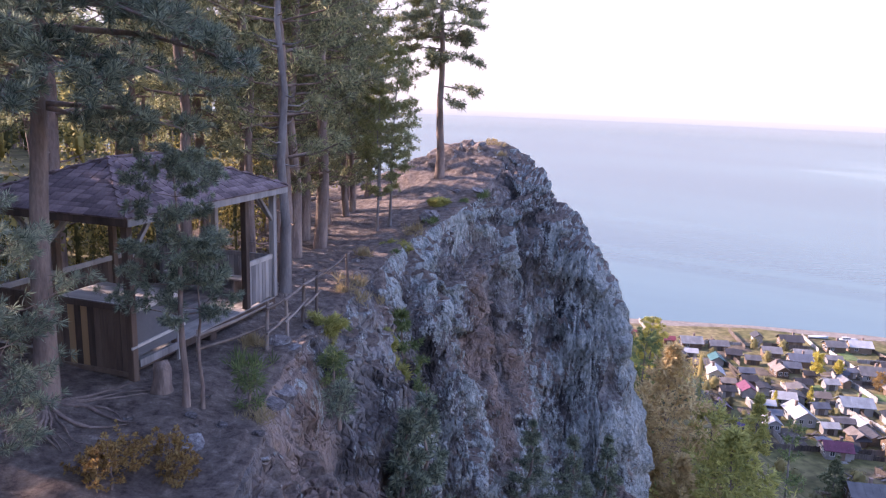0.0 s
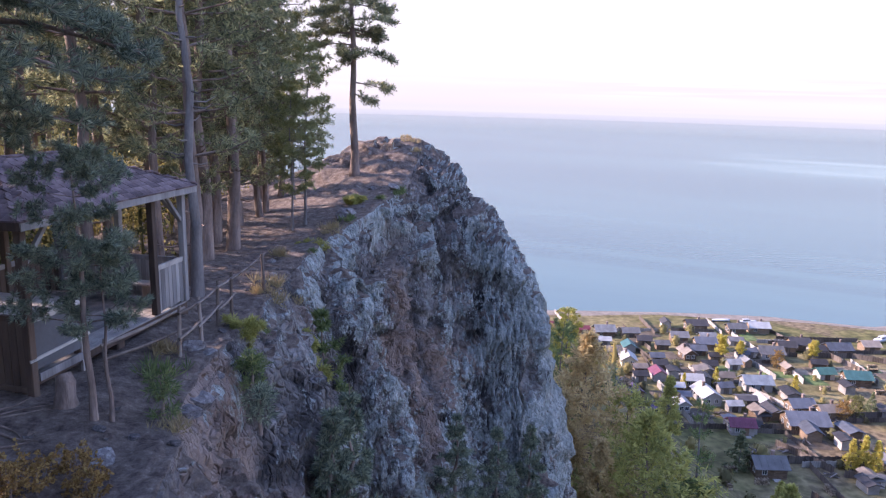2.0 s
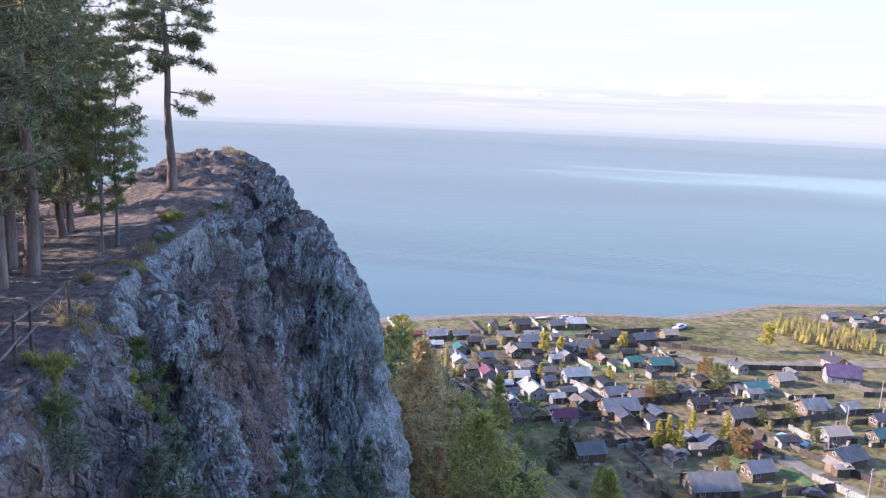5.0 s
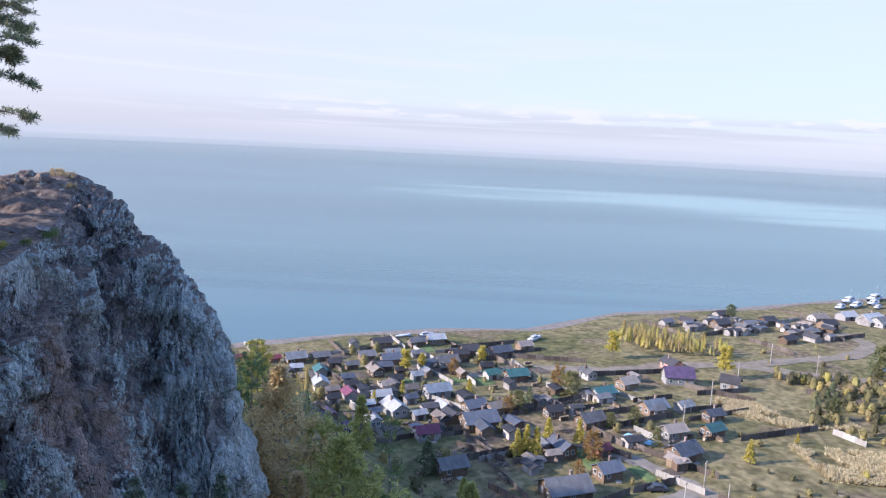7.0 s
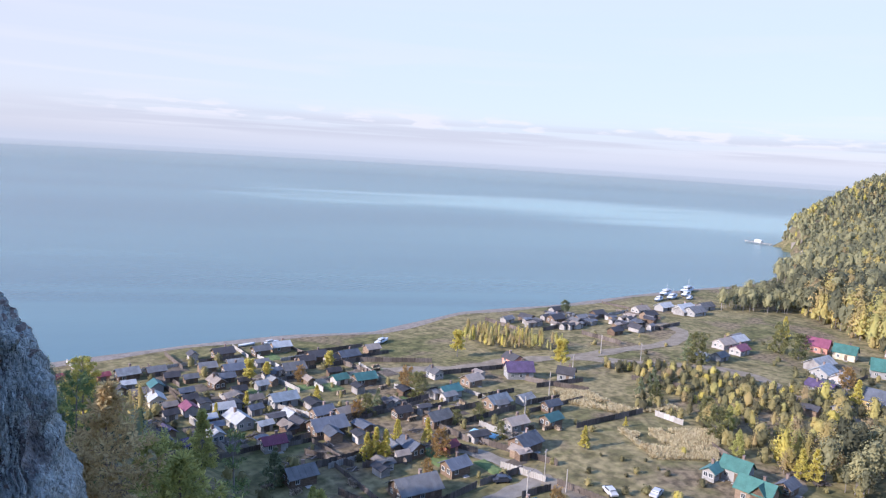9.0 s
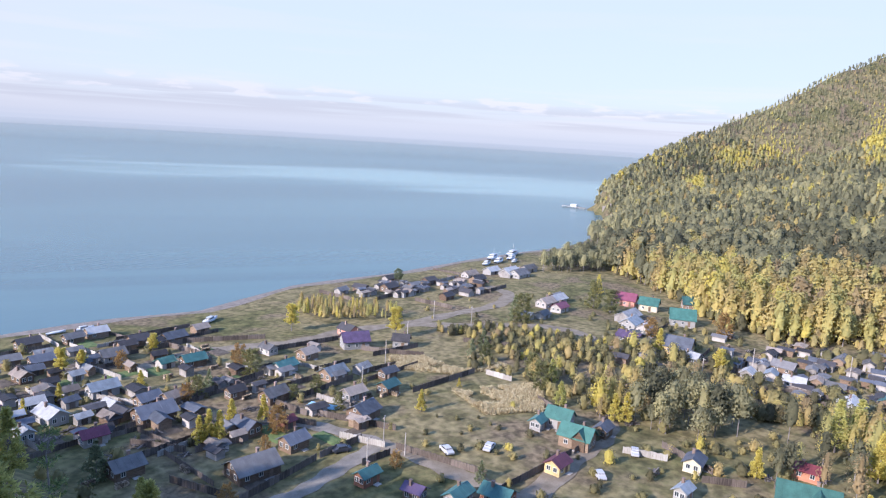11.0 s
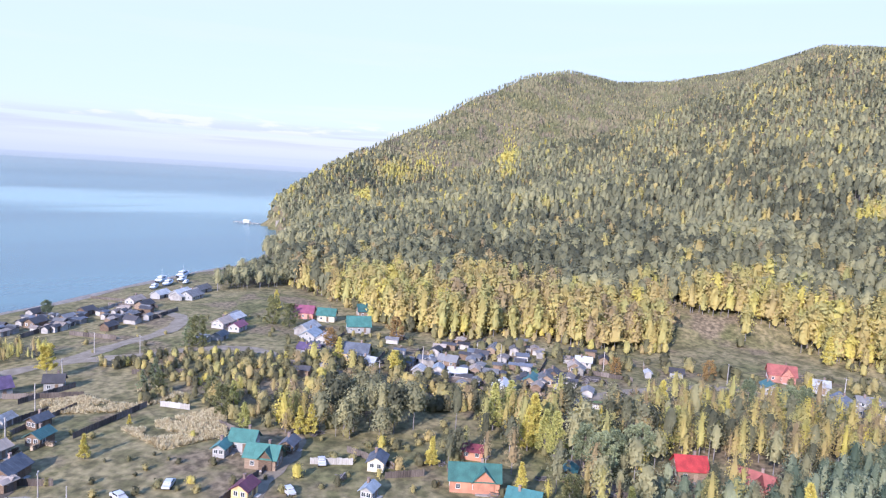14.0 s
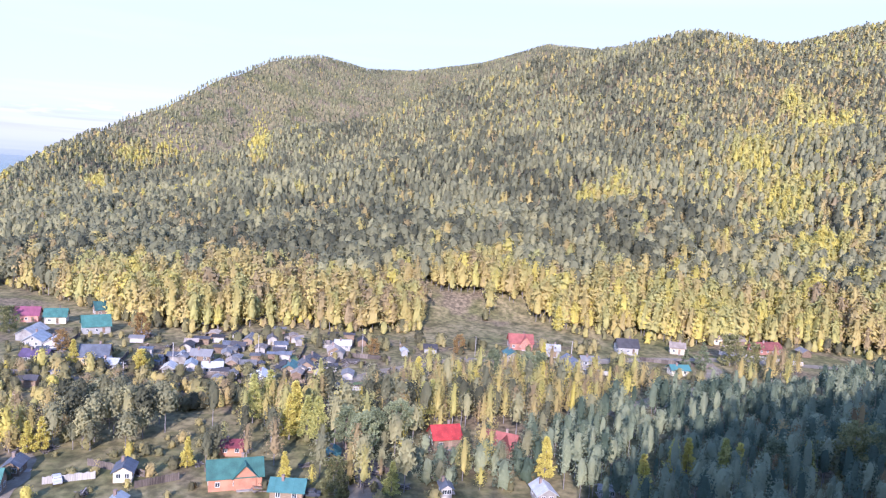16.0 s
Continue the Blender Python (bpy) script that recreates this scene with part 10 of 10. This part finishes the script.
def boat(x, y, ang, l, cabin=True):
    root = new("boat")
    root.matrix_basis = pose(x, y, max(ground_at(x, y), 0) + 0.1, 0, 0, ang)
    v, n = [], 9
    for i in range(n):
        f = i / (n - 1)
        half = l * 0.16 * math.sin(math.pi * min(0.12 + f * 0.95, 1.0)) ** 0.6
        up = 0.09 * l * (1 + 0.5 * f * f)
        v += [(l * (f - 0.5), -half, up), (l * (f - 0.5), -half * 0.6, 0.1), (l * (f - 0.5), 0, -0.15), (l * (f - 0.5), half * 0.6, 0.1), (l * (f - 0.5), half, up), (l * (f - 0.5), 0, up * 0.9)]
    faces = [(i * 6 + j, i * 6 + (j + 1) % 6, (i + 1) * 6 + (j + 1) % 6, (i + 1) * 6 + j) for i in range(n - 1) for j in range(6)]
    mesh_part("hull", raw_mesh("hull", np.array(v), np.array(faces), HULL), root)
    if cabin:
        bm = bmesh.new()
        box(bm, -l * 0.25, l * 0.12, -l * 0.09, l * 0.09, l * 0.08, l * 0.2)
        bmesh.ops.bevel(bm, geom=bm.edges[:], offset=l * 0.015, segments=2, affect="EDGES")
        part("cabin", bm, HULL, root)
        bm = bmesh.new()
        box(bm, -l * 0.252, l * 0.122, -l * 0.092, l * 0.092, l * 0.135, l * 0.165)
        part("cabin_window", bm, PANE, root)
        v, f = limb([(0, 0, l * 0.2), (0, 0, l * 0.45)], [0.06, 0.03], 5)
        mesh_part("mast", raw_mesh("mast", np.array([tuple(p) for p in v]), np.array(f), POLE), root)
    tagged(root, "white motor boat drawn up on the shore" if l < 12 else "white ship moored by the shore", "boat", "boats")


boat(160.3, 193.6, 20, 8.5)
boat(127.0, 214.0, 0, 6.5)
boat(119.0, 216.0, -4, 6.0, False)
boat(333, 181, 12, 11)
boat(345, 180, 10, 13)
boat(360, 180, 8, 12)
boat(352, 174, 14, 9)
boat(353, 188, 10, 15)
boat(373, 186, 6, 16)


def bed(x, y, ang, l, w, mat, label):
    nx_, ny_ = max(3, int(l / 0.5)), 9
    v = []
    for i in range(nx_):
        for j in range(ny_):
            p = Matrix.Rotation(radians(ang), 2) @ Vector((l * (i / (nx_ - 1) - 0.5), w * (j / (ny_ - 1) - 0.5)))
            edge = i in (0, nx_ - 1) or j in (0, ny_ - 1)
            v.append((x + p.x, y + p.y, ground_at(x + p.x, y + p.y) + (-0.1 if edge else 0.16 + 0.16 * (j % 2))))
    tagged(new("garden_bed", raw_mesh("garden_bed", np.array(v), grid_faces(nx_, ny_), mat)), label, "garden bed", "garden beds")


rnd = random.Random(12)
for k in range(46):
    x, y = (rnd.uniform(70, 150), rnd.uniform(85, 205)) if k < 32 else (rnd.uniform(185, 245), rnd.uniform(-40, 70))
    if y > 215 - 0.25 * (x - 60):
        continue
    dug = rnd.random() < 0.6
    bed(x, y, rnd.choice([-5, 85]) + rnd.uniform(-4, 4), rnd.uniform(5, 11), rnd.uniform(3, 6), SOIL if dug else GREENS, "dug vegetable bed of dark soil" if dug else "green vegetable bed in a garden")
# the pool, laid out with the ridged bed mesh
bed(123.5, 108.7, -75, 8.5, 2.6, POOL, "pale blue garden pool")


def pole(x, y, high=7.0, arm=True):
    z = ground_at(x, y)
    root = new("utility_pole")
    root.matrix_basis = pose(x, y, z, 0, 0, (x * 7) % 60)
    v, f = limb([(0, 0, -0.5), (0.03, 0, high * 0.5), (0, 0.02, high)], [0.15, 0.12, 0.09], 7)
    mesh_part("shaft", raw_mesh("shaft", np.array([tuple(p) for p in v]), np.array(f), POLE, smooth=True), root)
    if arm:
        bm = bmesh.new()
        beam(bm, (-0.8, 0, high - 0.4), (0.8, 0, high - 0.4), 0.09)
        part("crossarm", bm, POLE, root)
        for s in (-0.7, 0.7):
            v, f = limb([(s, 0, high - 0.36), (s, 0, high - 0.18)], [0.04, 0.02], 6)
            mesh_part("insulator", raw_mesh("insulator", np.array([tuple(p) for p in v]), np.array(f), FRAME), root)
    tagged(root, "grey wooden utility pole beside the lane", "utility pole", "utility poles")
    return Vector((x, y, z + high - 0.25))


tops = [pole(x, y) for x, y in ((104, 80), (114.6, 84), (136.5, 107.6), (160, 118), (182, 126), (211.9, 135.5))]
tops2 = [pole(x, y) for x, y in ((182.5, 50.8), (205, 40), (226, 30), (240, 5), (243, -30), (240, -70), (235.7, -105))]
pole(114, 78, 5.0, False)
pole(234, 112, 6.5)
pole(214, 121, 6.5)
for row in (tops, tops2):
    for a, b in zip(row, row[1:]):
        pts = [a.lerp(b, i / 8) - Vector((0, 0, 1.1 * (1 - (i / 4 - 1) ** 2))) for i in range(9)]
        v, f = limb(pts, [0.025] * 9, 4)
        tagged(new("power_cable", raw_mesh("power_cable", np.array([tuple(p) for p in v]), np.array(f), WIRE)), "thin black cable slung between poles", "cable", "cables")

# the far pier under the headland
bm = bmesh.new()
box(bm, -14, 14, -1.6, 1.6, 1.2, 1.6)
pier = tagged(new("pier"), "small pier with a white hut under the headland", "pier")
pier.matrix_basis = pose(683.5, 276, 0, 0, 0, 80)
part("deck", bm, POLE, pier)
for i in range(6):
    for s in (-1.3, 1.3):
        v, f = limb([(-12.5 + i * 5, s, -3), (-12.5 + i * 5, s, 1.2)], [0.2, 0.2], 6)
        mesh_part("pile", raw_mesh("pile", np.array([tuple(p) for p in v]), np.array(f), POLE), pier)
bm = bmesh.new()
gable_block(bm, 7, 3, 3.0, 1.2, -1.6)
part("hut", bm, HULL, pier)
# stony beach along the water
v = []
xs = np.arange(40, 700, 3.0)
for x in xs:
    for s in (-1.0, 0.6, 2.2, 4.0):
        y = float(shore_y(x)) - s * (1 + 0.3 * math.sin(x / 9))
        v.append((x, y, max(ground_at(x, y), -0.3) + 0.06))
BEACH = material("pebble_beach", [(0.10, 0.085, 0.07), (0.20, 0.17, 0.14), (0.30, 0.26, 0.22)], 0.5, 0.9, 0.5, 3)
tagged(new("beach", raw_mesh("beach", np.array(v), grid_faces(len(xs), 4), BEACH, smooth=True)), "narrow strip of grey pebble beach", "beach", kind="structure")
